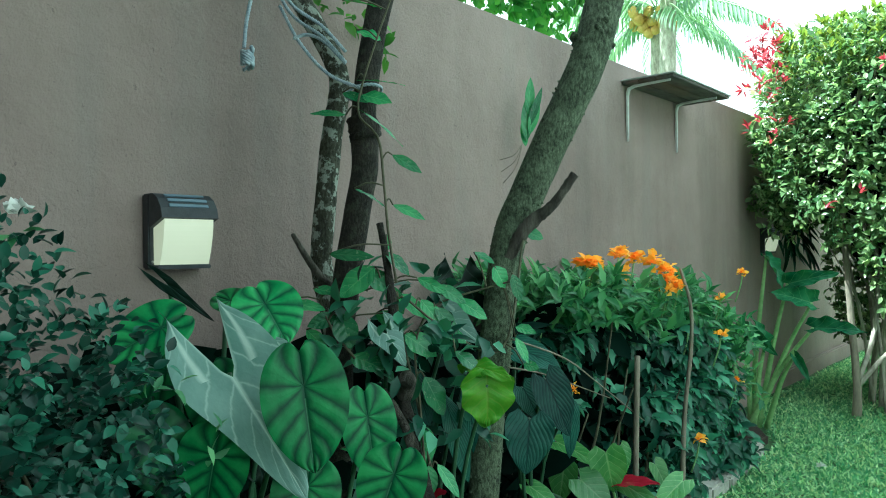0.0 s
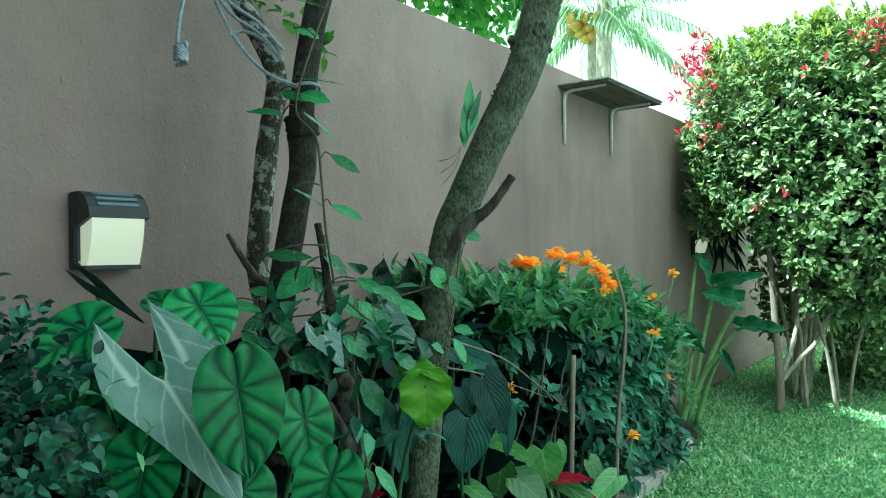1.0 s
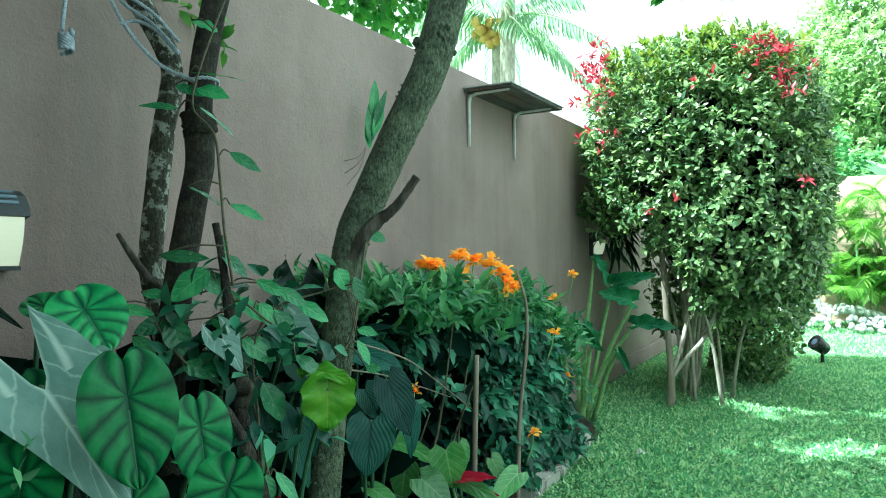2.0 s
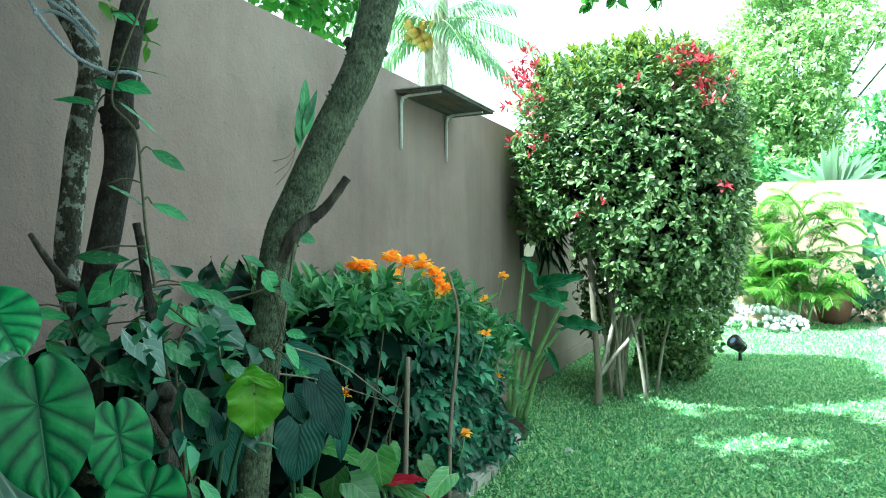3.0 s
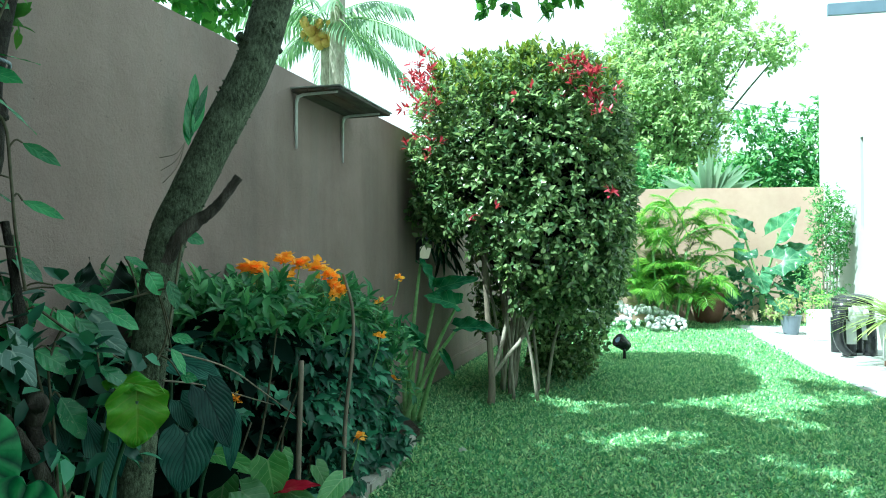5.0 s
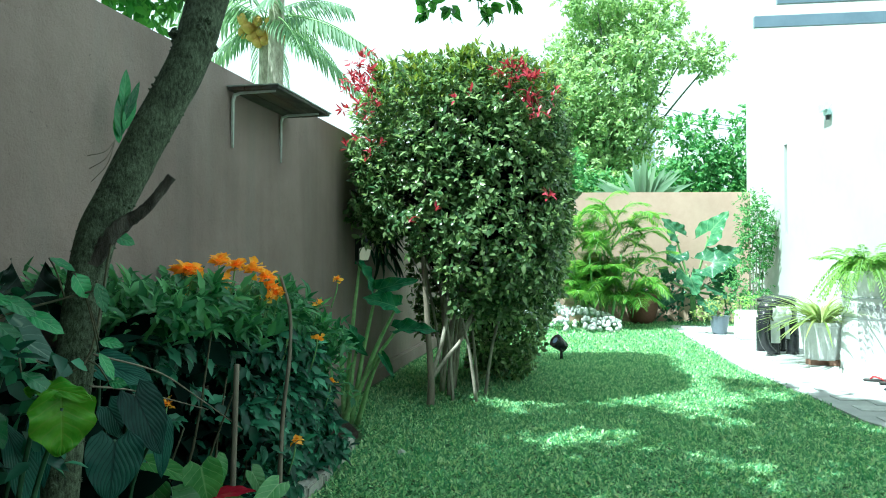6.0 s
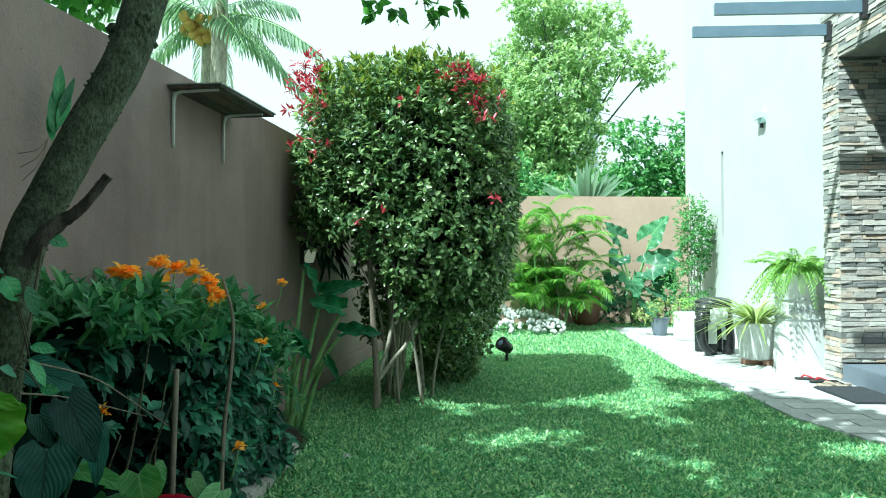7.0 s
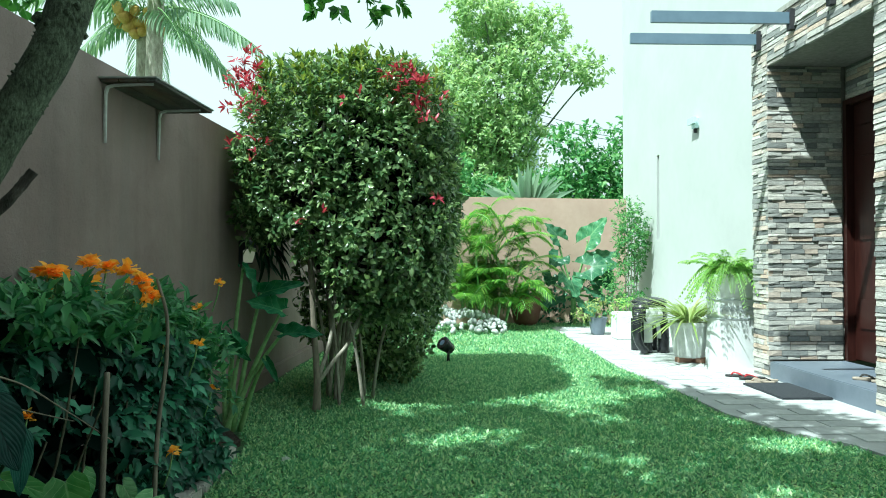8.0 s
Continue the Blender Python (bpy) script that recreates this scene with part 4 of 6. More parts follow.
vine_strand(VINE_C, [(-1.10, 1.50, 1.08), (-1.16, 1.45, 1.06), (-1.23, 1.34, 1.02), (-1.24, 1.28, 0.93), (-1.21, 1.26, 0.80), (-1.17, 1.23, 0.66)], "green vine with oval leaves hanging round the leaning trunk", 3)
vine_strand(VINE_D, [(-1.12, 1.58, 1.2), (-1.14, 1.50, 0.9), (-1.20, 1.32, 0.98), (-1.28, 1.26, 1.04), (-1.22, 1.26, 0.8), (-1.16, 1.25, 0.62)], "thin green vine with oval leaves on the dead stump", 4)
tend = thing("dry_tendril", TENDRIL[0], "thin bare dry vine shoots arching across the bush", "vine")
under(limb("shoot", TENDRIL, 0.003, 0.002, M_STICK, None, 24, 5, 0.1, 1), tend)
under(limb("shoot", TENDRIL2, 0.003, 0.002, M_STICK, None, 24, 5, 0.1, 2), tend)
rng = np.random.default_rng(77)
at = np.stack([rng.uniform(-1.42, -1.16, 60), rng.uniform(1.15, 1.45, 60), rng.uniform(0.62, 1.06, 60)], 1)
und = thing("vine_undergrowth", (-1.28, 1.3, 0.05), "tangled green undergrowth of small vine leaves", "vine")
p, a, f = twigs(rng, at, rng.normal(size=at.shape) + np.array([0.4, -0.3, 0]), 4, 0.10, 0.06)
scatter("foliage", MEDIUM, p, a, f + np.array(OUT) * 0.8, rng.uniform(0.04, 0.085, len(p)), rng.uniform(0.022, 0.04, len(p)), M_BUSH, und)

# low growth that fills the bed behind the large leaves; near-black paints shaded gaps
fill = thing("bed_undergrowth", (-1.6, 1.2, 0.05), "low bed growth coloured near-black to fill shaded gaps", "undergrowth")
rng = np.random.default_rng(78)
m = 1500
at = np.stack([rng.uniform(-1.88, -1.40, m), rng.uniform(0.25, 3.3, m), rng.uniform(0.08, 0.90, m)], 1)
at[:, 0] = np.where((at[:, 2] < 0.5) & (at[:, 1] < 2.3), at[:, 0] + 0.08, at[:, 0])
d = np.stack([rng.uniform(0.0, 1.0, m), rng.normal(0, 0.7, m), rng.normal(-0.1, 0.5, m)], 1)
scatter("foliage", MEDIUM, at, d, np.tile(OUT, (m, 1)) + rng.normal(size=(m, 3)) * 0.5, rng.uniform(0.09, 0.17, m), rng.uniform(0.05, 0.10, m), M_LEAF_SHADE, fill)

# large-leaved plants
leafy_plant("shield_taro", SHIELD[:4] + SHIELD[10:], "shield", M_SHIELD, (-1.42, 0.85, 0.05), "shield taro with broad ribbed dark green leaves", "plant", group="shield taros", bend=0.06, jitter=0.15)
leafy_plant("shield_taro", SHIELD[4:7], "shield", M_SHIELD, (-1.38, 0.62, 0.05), "low shield taro with deep-veined dark leaves", "plant", group="shield taros", bend=0.08)
leafy_plant("shield_taro", SHIELD[7:10], "shield", M_SHIELD, (-1.16, 0.95, 0.05), "shield taro with glossy ribbed leaves beside the stump", "plant", group="shield taros", bend=0.08)
leafy_plant("silver_taro", SILVER[:2], "arrow", M_SILVER, (-1.34, 0.82, 0.05), "silver taro with pale arrow-shaped veined leaves", "plant", group="silver taros", bend=0.05, jitter=0.1)
leafy_plant("silver_taro", SILVER[2:], "arrow", M_SILVER, (-1.36, 1.35, 0.05), "small silver taro half hidden behind the vine", "plant", group="silver taros")
leafy_plant("dark_taro", DARKLEAF, "arrow", M_BLACKLEAF, (-1.45, 1.0, 0.05), "dark taro with wavy near-black leaves", "plant", wavy=0.08)
leafy_plant("heart_leaf_plant", HEART[:5], "heart", M_HEART, (-1.28, 1.85, 0.05), "blue-green heart-leaf plant hanging behind the trunk", "plant", wavy=0.02)
leafy_plant("heart_leaf_plant", HEART[5:], "oval", M_HEART, (-1.26, 1.35, 0.05), "plant with long narrow green leaves at the stump", "plant", wavy=0.03)
leafy_plant("yellowing_plant", YELLOW, "shield", M_YELLOW, (-1.16, 1.32, 0.05), "plant with curled yellow-green leaves against the trunk", "plant", wavy=0.13, bend=0.34)
anth = leafy_plant("anthurium", ANTH, "heart", M_ANTH, (-1.02, 2.05, 0.05), "anthurium with pale green heart leaves and red flowers", "flower", facing=(0.35, -0.45, 0.8), wavy=0.012, bend=0.2)
for k, r in enumerate(SPATHE):
    big_leaf("spathe", r, "heart", M_SPATHE, anth, (0.2, -0.3, 0.9), 0.05, 0.1, k, 10, 4, "glossy red flower")
    a, b = Vector(r[:3]), Vector(r[3:6])
    stalk([a + Vector((0, 0, 0.005)), a.lerp(b, 0.2) + Vector((0, 0, 0.02)), a.lerp(b, 0.35) + Vector((0, 0, 0.03))], 0.004, M_YELLOW, anth, "spadix", 6, 6, 0.002)
    stalk([(-1.02, 2.05, 0.05), (a + Vector((-1.02, 2.05, 0.05))) / 2, a], 0.004, M_STEM, anth, "flower_stalk")

# shrub at the start of the bed
shrub = thing("shrub", (-1.20, 0.42, 0.05), "dense dark green small-leaved shrub with white buds", "shrub")
rng = np.random.default_rng(51)
sb = []
for k in range(26):
    e = (-1.25 + rng.uniform(-0.2, 0.2), 0.30 + rng.uniform(-0.32, 0.2), rng.uniform(0.6, 0.95))
    sb.append(tube(smooth_line([(-1.22, 0.40, 0.03), (-1.22 + rng.uniform(-0.1, 0.1), 0.40 + rng.uniform(-0.15, 0.1), 0.5), e], 8), np.linspace(0.008, 0.002, 8), 5, 0.1, k))
under(obj("branch_mass", *join(sb), M_VSTEM, None, "", True), shrub)
at, d = leafy_cloud(rng, 1300, (-1.19, 0.22, 0.68), (0.21, 0.36, 0.50), 0.3)
at[:, 0] = np.clip(at[:, 0], -1.86, 0)
p, a, f = twigs(rng, at, d + rng.normal(size=d.shape) * 0.4 + np.array([0, 0, 0.25]), 9, 0.11, 0.05, 0.9)
keep = np.hypot(p[:, 0], p[:, 1]) > 0.85
p, a, f = p[keep], a[keep], f[keep]
L = rng.uniform(0.014, 0.031, len(p))
scatter("foliage", OVAL, p, a, f + np.array(OUT), L, L * 0.6, M_SHRUB, shrub)
tips = np.array([(-1.17, 0.60, 0.93), (-1.12, 0.63, 0.83), (-1.24, 0.38, 1.19), (-1.16, 0.54, 0.92), (-1.16, 0.64, 0.78), (-1.2, 0.56, 0.90)])
p, a, f = twigs(rng, tips, np.array([(0.4, 0.5, 0.5)] * 6), 3, 0.05, 0.03)
scatter("young_foliage", MEDIUM, p, a, f, 0.035, 0.014, M_BUSH_TOP, shrub)
M_PETAL = plain("white_petal", (0.75, 0.76, 0.72), 0.6)
d = unit(rng.normal(size=(14, 3)) + np.array([0, 0, 1.0]))
scatter("flower", MEDIUM, np.tile((-1.255, 0.40, 1.225), (14, 1)), d, d[::-1], 0.028, 0.024, M_PETAL, shrub, "small white flower")

# flowering bush along the bed's edge
bush = thing("flowering_bush", (-1.55, 2.9, 0.05), "dark green leafy bush with clusters of orange flowers", "bush")
rng = np.random.default_rng(61)
st = []
for k in range(60):
    b0 = Vector((-1.6 + rng.uniform(-0.15, 0.2), rng.uniform(2.2, 3.9), 0.03))
    t0 = b0 + Vector((rng.uniform(-0.1, 0.2), rng.uniform(-0.15, 0.1), rng.uniform(0.5, 0.95)))
    st.append(tube(smooth_line([b0, b0.lerp(t0, 0.5) + Vector((rng.uniform(-0.04, 0.04), 0, 0)), t0], 7), np.linspace(0.007, 0.003, 7), 5, 0.1, k))
under(obj("stem_mass", *join(st), M_VSTEM, None, "", True), bush)


def bush_top(x, y):
    """Height of the bush: high at the near end, falling away along the bed."""
    return 0.94 - 0.10 * max(0, y - 2.9) - 0.9 * max(0, y - 3.45) + 0.10 * min(0.5, max(0, 2.75 - y)) - 0.5 * max(0, x + 1.40) ** 1.0


n = 1700
x = rng.uniform(-1.88, -1.24, n)
y = rng.uniform(2.12, 3.85, n)
face = rng.uniform(0, 1, n) < 0.55
x = np.where(face, -1.44 + 0.08 * rng.uniform(-1, 1, n) - 0.10 * np.clip((2.9 - y) / 0.8, 0, 1) - 0.05 * np.clip((y - 3.4), 0, 1), x)
tops = np.array([bush_top(a, b) for a, b in zip(x, y)])
z = np.where(face, 0.06 + (tops - 0.06) * rng.uniform(0, 1, n), tops - 0.12 * rng.uniform(0, 1, n) ** 2)
lump = np.array([noise.noise(Vector((a * 2.5, b * 4.0, c * 4.0))) for a, b, c in zip(x, y, z)])
z += np.where(face, 0.0, 0.17 * lump)
x = x + np.where(face, 0.14 * lump, 0.0)
y = y + 0.12 * np.roll(lump, 7)
x = x - np.where(face & (y > 2.9), 0.03 * np.clip((0.32 - z) / 0.2, 0, 1), 0.0)
thin = ~(face & (y < 2.75) & (z < 0.76) & (rng.uniform(0, 1, n) < 0.93)) & ~((y > 3.3) & (z > 1.05 - 0.75 * (y - 3.3)) )
x, y, z, tops, face = x[thin], y[thin], z[thin], tops[thin], face[thin]
n = len(x)
at = np.stack([x, y, z], 1)
way = np.stack([np.where(face, 0.9, 0.1), rng.normal(0, 0.5, n) - 0.25, np.where(face, -0.15, 0.8)], 1) + rng.normal(size=(n, 3)) * 0.3
p, a, f = twigs(rng, at, way, 6, 0.10, 0.06, 0.8)
f = f + np.array([0.6, -0.4, 0.5])
a[:, 2] -= 0.35
L = rng.uniform(0.040, 0.092, len(p))
# leaves near the top take the lighter colour, standing in for light from above
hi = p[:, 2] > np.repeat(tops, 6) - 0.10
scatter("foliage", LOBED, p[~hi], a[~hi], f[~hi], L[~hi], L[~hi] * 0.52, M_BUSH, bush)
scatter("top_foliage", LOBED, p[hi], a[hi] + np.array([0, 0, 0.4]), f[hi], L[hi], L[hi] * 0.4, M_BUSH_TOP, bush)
for k, c in enumerate(FLOWERS):
    rr = np.random.default_rng(k)
    m = 26 if k < 9 else 15
    d = unit(rr.normal(size=(m, 3)) * np.array([1, 1, 0.45]) + np.array([0.2, -0.2, 0.5]))
    s = 0.016 + 0.008 * (k < 8)
    scatter("flower", MEDIUM, np.array(c) + d * s * 0.35 + rr.normal(size=(m, 3)) * s * 0.35, d, np.array([0, 0, 1.0]) + rr.normal(size=(m, 3)) * 0.4, s * 1.5, s * 1.5, M_ORANGE, bush, "cluster of ruffled orange petals")
    stalk([(c[0] - 0.04, c[1] + 0.01, c[2] - 0.14), (c[0] - 0.01, c[1], c[2] - 0.06), (c[0], c[1], c[2])], 0.0035, M_STEM, bush, "flower_stalk", 6, 5)
stake = thing("garden_stake", (-1.245, 2.443, 0.05), "straight grey-brown wooden garden stake", "stake", "garden stakes")
under(limb("pole", STAKE + [(-1.247, 2.442, -0.02)], 0.0105, 0.0115, M_STICK, None, 16, 10, 0.08, 3), stake)
stake = thing("garden_stake", (-1.236, 2.833, 0.05), "crooked grey-brown stick stake with a bent top", "stake", "garden stakes")
under(limb("pole", STAKE2 + [(-1.236, 2.833, -0.02)], 0.006, 0.011, M_STICK, None, 30, 10, 0.16, 4), stake)

# taro with long stalks beyond the bush
taro = thing("long_stalked_taro", (-1.57, 4.75, 0.03), "taro with long green stalks and curled frilled leaves", "plant")
rnd = random.Random(2)
for k, r in enumerate(COLO_LEAF[:3] + COLO_LEAF[4:7] + COLO_LEAF[8:9]):
    f = Vector((0.45, -0.75, 0.45)) + Vector([rnd.uniform(-0.4, 0.4) for _ in range(3)])
    big_leaf("leaf", r[:6] + (r[6] * 0.66,), "frill", M_COLO, taro, f, 0.20, 0.30, k, 26, 8)
    a = Vector(r[:3]).lerp(Vector(r[3:6]), 0.14)
    b0 = Vector((-1.57 + rnd.uniform(-0.06, 0.06), 4.75 + rnd.uniform(-0.06, 0.06), 0.02))
    stalk([b0, b0.lerp(a, 0.55) + Vector((0, 0, 0.05)), a], 0.020, M_STEM, taro, n=12, sides=8, r1=0.009)
for k in range(2):
    b0 = Vector((-1.66 - 0.03 * k, 4.72, 0.02))
    stalk([b0, b0 + Vector((-0.02, 0.0, 0.3)), b0 + Vector((-0.04, 0.0, 0.62))], 0.008, M_STEM, taro, n=8, r1=0.005)

# mounted orchid on the wall
orchid = thing("wall_orchid", (-1.90, 2.63, 1.62), "green strap-leaved orchid mounted on the brown wall", "orchid")
for k, r in enumerate(ORCHID):
    big_leaf("leaf", r, "oval", M_VINE, orchid, (0.7, -0.6, 0.1), 0.0, 0.12, k, 10, 3)
for k in range(3):
    b0 = Vector((-1.83, 2.60, 1.63))
    e = Vector((-1.912, 2.57 + 0.012 * k - 0.03, 1.56 - 0.05 * k))
    stalk([b0, (b0 + e) / 2 + Vector((0.03, -0.02, -0.02)), e], 0.0016, M_STICK, orchid, "root", 8, 5)
# ---- clipped hedge trees by the wall ----
def hedge_tree(base, centre, half, seed, n, label, bare, trunks):
    e = thing("hedge_tree", base, label, "tree", "hedge trees")
    rng = np.random.default_rng(seed)
    for k, line in enumerate(trunks):
        under(limb("trunk", line[:-1], line[-1], 0.012, M_BARK_PALE if k else M_STICK, None, 18, 9, 0.10, seed + k), e)
    d = rng.normal(size=(n, 3))
    d /= (np.abs(d) ** 4.5).sum(1, keepdims=True) ** (1 / 4.5)
    lump = np.array([1 + 0.10 * noise.noise(Vector(v * 3.1)) + 0.05 * noise.noise(Vector(v * 8)) for v in d])
    r = (0.66 + 0.34 * rng.uniform(0, 1, n) ** 0.5) * lump
    at = np.asarray(centre) + d * np.asarray(half) * r[:, None]
    at = at[(at[:, 0] > WALL_X + 0.05) & (at[:, 2] > 0.1)]
    low = np.array([bare(*q) for q in at])
    at = at[low]
    out = unit(at - np.asarray(centre))
    top = at[:, 2] > centre[2] + half[2] * rng.uniform(0.55, 0.95, len(at))
    p, a, f = twigs(rng, at, out + rng.normal(size=out.shape) * 0.45 + np.array([0, 0, 0.35]), 8, 0.09, 0.05, 0.9)
    L = rng.uniform(0.036, 0.076, len(p))
    t8 = np.repeat(top, 8) & (rng.uniform(0, 1, len(p)) < 0.5)
    scatter("crown", MEDIUM, p[~t8], a[~t8], f[~t8] + np.repeat(out, 8, 0)[~t8] * 0.7, L[~t8], L[~t8] * 0.52, M_HEDGE, e)
    scatter("young_growth", MEDIUM, p[t8], a[t8] + np.array([0, 0, 0.8]), f[t8], L[t8] * 1.1, L[t8] * 0.4, M_HEDGE_NEW, e)
    m = n // 6      # inner foliage, coloured near-black so the hedge's inside reads as shaded
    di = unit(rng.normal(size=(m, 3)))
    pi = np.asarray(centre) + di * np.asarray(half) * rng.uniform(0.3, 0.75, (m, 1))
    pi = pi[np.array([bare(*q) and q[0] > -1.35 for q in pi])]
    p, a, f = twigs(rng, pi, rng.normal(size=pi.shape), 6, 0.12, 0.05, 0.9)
    scatter("inner_foliage", MEDIUM, p, a, f, 0.075, 0.042, M_LEAF_SHADE, e)
    tw = []
    for k in range(8 if seed == 71 else 0):
        x0, y0 = -1.2 + 0.42 * rng.uniform(), 5.7 + 0.7 * rng.uniform()
        lean_x = rng.uniform(-0.25, 0.3)
        under(limb("stem", [(x0, y0, -0.02), (x0 + lean_x * 0.3, y0 - 0.05, 0.5), (x0 + lean_x, y0 - 0.1, 1.15), (x0 + lean_x * 1.3, y0, 1.8)], 0.015, 0.007, M_BARK_PALE, None, 14, 7, 0.12, k), e)
    for k in range(110):
        c = at[rng.integers(len(at))]
        b = np.array((centre[0] + rng.uniform(-0.2, 0.2), centre[1] + rng.uniform(-0.3, 0.3), max(0.7, c[2] - rng.uniform(0.3, 0.9))))
        tw.append(tube(smooth_line([b, (b + c) / 2 + np.array((0, 0, 0.08)), c], 6), np.linspace(0.007, 0.002, 6), 5, 0.1, k))
    under(obj("twig_mass", *join(tw), M_BARK_PALE, None, "", True), e)
    return e


near = hedge_tree((-1.17, 5.55, 0), (-0.98, 6.05, 1.73), (0.82, 0.62, 1.02), 71, 5600, "clipped glossy hedge tree with red young leaves and pale stems",
                  lambda x, y, z: z > 1.38 - 0.30 * noise.noise(Vector((x * 4, y * 4, 1))) - 0.95 * max(0, min(1, (x + 1.42) / 0.85)),
                  [[(-1.165, 5.545, -0.02), (-1.16, 5.55, 0.22), (-1.20, 5.60, 0.7), (-1.24, 5.62, 1.5), (-1.2, 5.8, 2.2), 0.032],
                   [(-1.16, 5.55, 0.20), (-1.05, 5.62, 0.36), (-0.92, 5.75, 0.55), (-0.80, 5.9, 1.0), (-0.7, 6.0, 1.7), 0.017],
                   [(-1.19, 6.15, -0.02), (-1.15, 6.1, 0.5), (-1.20, 6.05, 1.1), (-1.28, 6.0, 1.7), (-1.2, 6.0, 2.3), 0.026],
                   [(-1.12, 6.3, -0.02), (-1.04, 6.25, 0.6), (-0.96, 6.15, 1.2), (-1.0, 6.1, 2.0), 0.026],
                   [(-1.15, 5.56, 0.25), (-1.08, 5.68, 0.55), (-1.06, 5.74, 0.95), (-1.10, 5.8, 1.6), 0.018],
                   [(-1.10, 6.0, -0.02), (-1.06, 5.92, 0.5), (-0.98, 5.86, 1.0), (-0.9, 5.9, 1.7), 0.020],
                   [(-0.96, 5.74, 0.52), (-0.78, 5.72, 0.85), (-0.62, 5.75, 1.25), 0.013],
                   [(-1.18, 6.05, 0.9), (-1.34, 5.98, 1.25), (-1.38, 5.95, 1.8), 0.020]])
far_h = hedge_tree((-1.2, 7.3, 0), (-0.92, 7.12, 1.45), (0.76, 0.72, 1.42), 72, 4600, "dense clipped hedge tree reaching down to the lawn",
                   lambda x, y, z: (z > 0.45 or x > -1.0) and -1.5 < x < -0.14 - 0.30 * max(0, 1.3 - z),
                   [[(-1.29, 7.24, -0.02), (-1.2, 7.1, 0.6), (-1.1, 7.0, 1.5), (-1.0, 7.0, 2.2), 0.034],
                    [(-1.19, 7.46, -0.02), (-1.05, 7.3, 0.7), (-0.9, 7.2, 1.6), 0.03]])
rng = np.random.default_rng(73)
red = [(-1.66, 5.48, 2.66, 10), (-1.74, 5.42, 2.44, 10), (-1.62, 5.38, 2.28, 11), (-1.66, 5.40, 2.02, 6), (-0.40, 5.46, 2.46, 12), (-0.30, 5.46, 2.34, 9), (-0.26, 5.44, 2.18, 4), (-0.28, 5.40, 1.62, 2),
       (-1.18, 5.36, 1.42, 2), (-0.72, 5.38, 2.40, 2), (-1.70, 5.48, 2.56, 9), (-0.5, 5.46, 2.52, 7)]
for x, y, z, m in red:
    at = np.array((x, y, z)) + rng.normal(size=(m, 3)) * np.array((0.07, 0.05, 0.07))
    p, a, f = twigs(rng, at, np.array([(0.0, -0.5, 0.8)] * m) + rng.normal(size=(m, 3)) * 0.4, 6, 0.07, 0.05, 0.7)
    scatter("red_shoot", MEDIUM, p, a, f, rng.uniform(0.045, 0.075, len(p)), 0.022, M_HEDGE_RED, near, "bright red young leaves")["kind"] = "stuff"

# dark strap leaves on the wall behind the far lamp
strap = thing("wall_plant", (-1.90, 6.35, 1.2), "dark drooping long-leaved plant hanging on the wall", "plant")
rng = np.random.default_rng(74)
at = np.stack([rng.uniform(-1.88, -1.75, 40), rng.uniform(6.15, 6.7, 40), rng.uniform(1.15, 1.5, 40)], 1)
d = rng.normal(size=(40, 3)) * 0.4 + np.array([0.4, 0, -0.9])
scatter("foliage", LONG, at, d, np.tile((0.7, -0.5, 0.4), (40, 1)), rng.uniform(0.18, 0.32, 40), 0.035, M_SHRUB, strap)


# ---- far end of the garden ----
def frond(base, way, length, droop, leaflets, leaf_len, leaf_w, rng, hang=0.55):
    """A palm frond: its rib as a tube, and its leaflets as starts, directions and faces."""
    way = Vector(way).normalized()
    flat = Vector((way.x, way.y, 0)).normalized()
    pts = []
    for k in range(9):
        t = k / 8
        pts.append(Vector(base) + way * length * t + Vector((0, 0, -droop * length * t * t)) + flat * 0.15 * droop * length * t * t)
    side = way.cross(Vector((0, 0, 1))).normalized()
    P, D, F, L = [], [], [], []
    for k in range(leaflets):
        t = 0.12 + 0.88 * k / leaflets
        i = min(int(t * 8), 7)
        c = pts[i].lerp(pts[i + 1], t * 8 - i)
        tang = (pts[i + 1] - pts[i]).normalized()
        for s in (-1, 1):
            P.append(c)
            D.append(side * s * 0.95 + tang * (0.45 + 0.5 * t) + Vector((0, 0, 0.45 - hang - hang * t * rng.uniform())) + Vector(rng.normal(size=3)) * 0.07)
            F.append(Vector((0, 0, 1)) + side * s * 0.3)
            L.append(leaf_len * (0.35 + 0.65 * math.sin(math.pi * (0.18 + 0.75 * t))))
    return tube(pts, np.linspace(0.010, 0.003, 9) * (length / 1.2), 5), P, D, F, L


def palm(name, base, trunks, fronds, label, material, seed, stem_mat):
    e = thing(name, base, label, "palm")
    rng = np.random.default_rng(seed)
    for k, t in enumerate(trunks):
        under(limb("stem", t[:-1], t[-1], t[-1] * 0.7, stem_mat, None, 12, 9, 0.06, k), e)
    for b, w, ln, dr, m, ll, lw in fronds:
        tub, P, D, F, L = frond(b, w, ln, dr, m, ll, lw, rng, 0.3)
        rib = under(obj("frond", *tub, M_STEM, None, "", True), e)
        lv = scatter("blade", LONG, P, D, F, np.array(L), lw, material)
        under(lv, rib)
        lv.matrix_parent_inverse = Matrix.Identity(4)
    return e


rng = np.random.default_rng(81)
fr = []
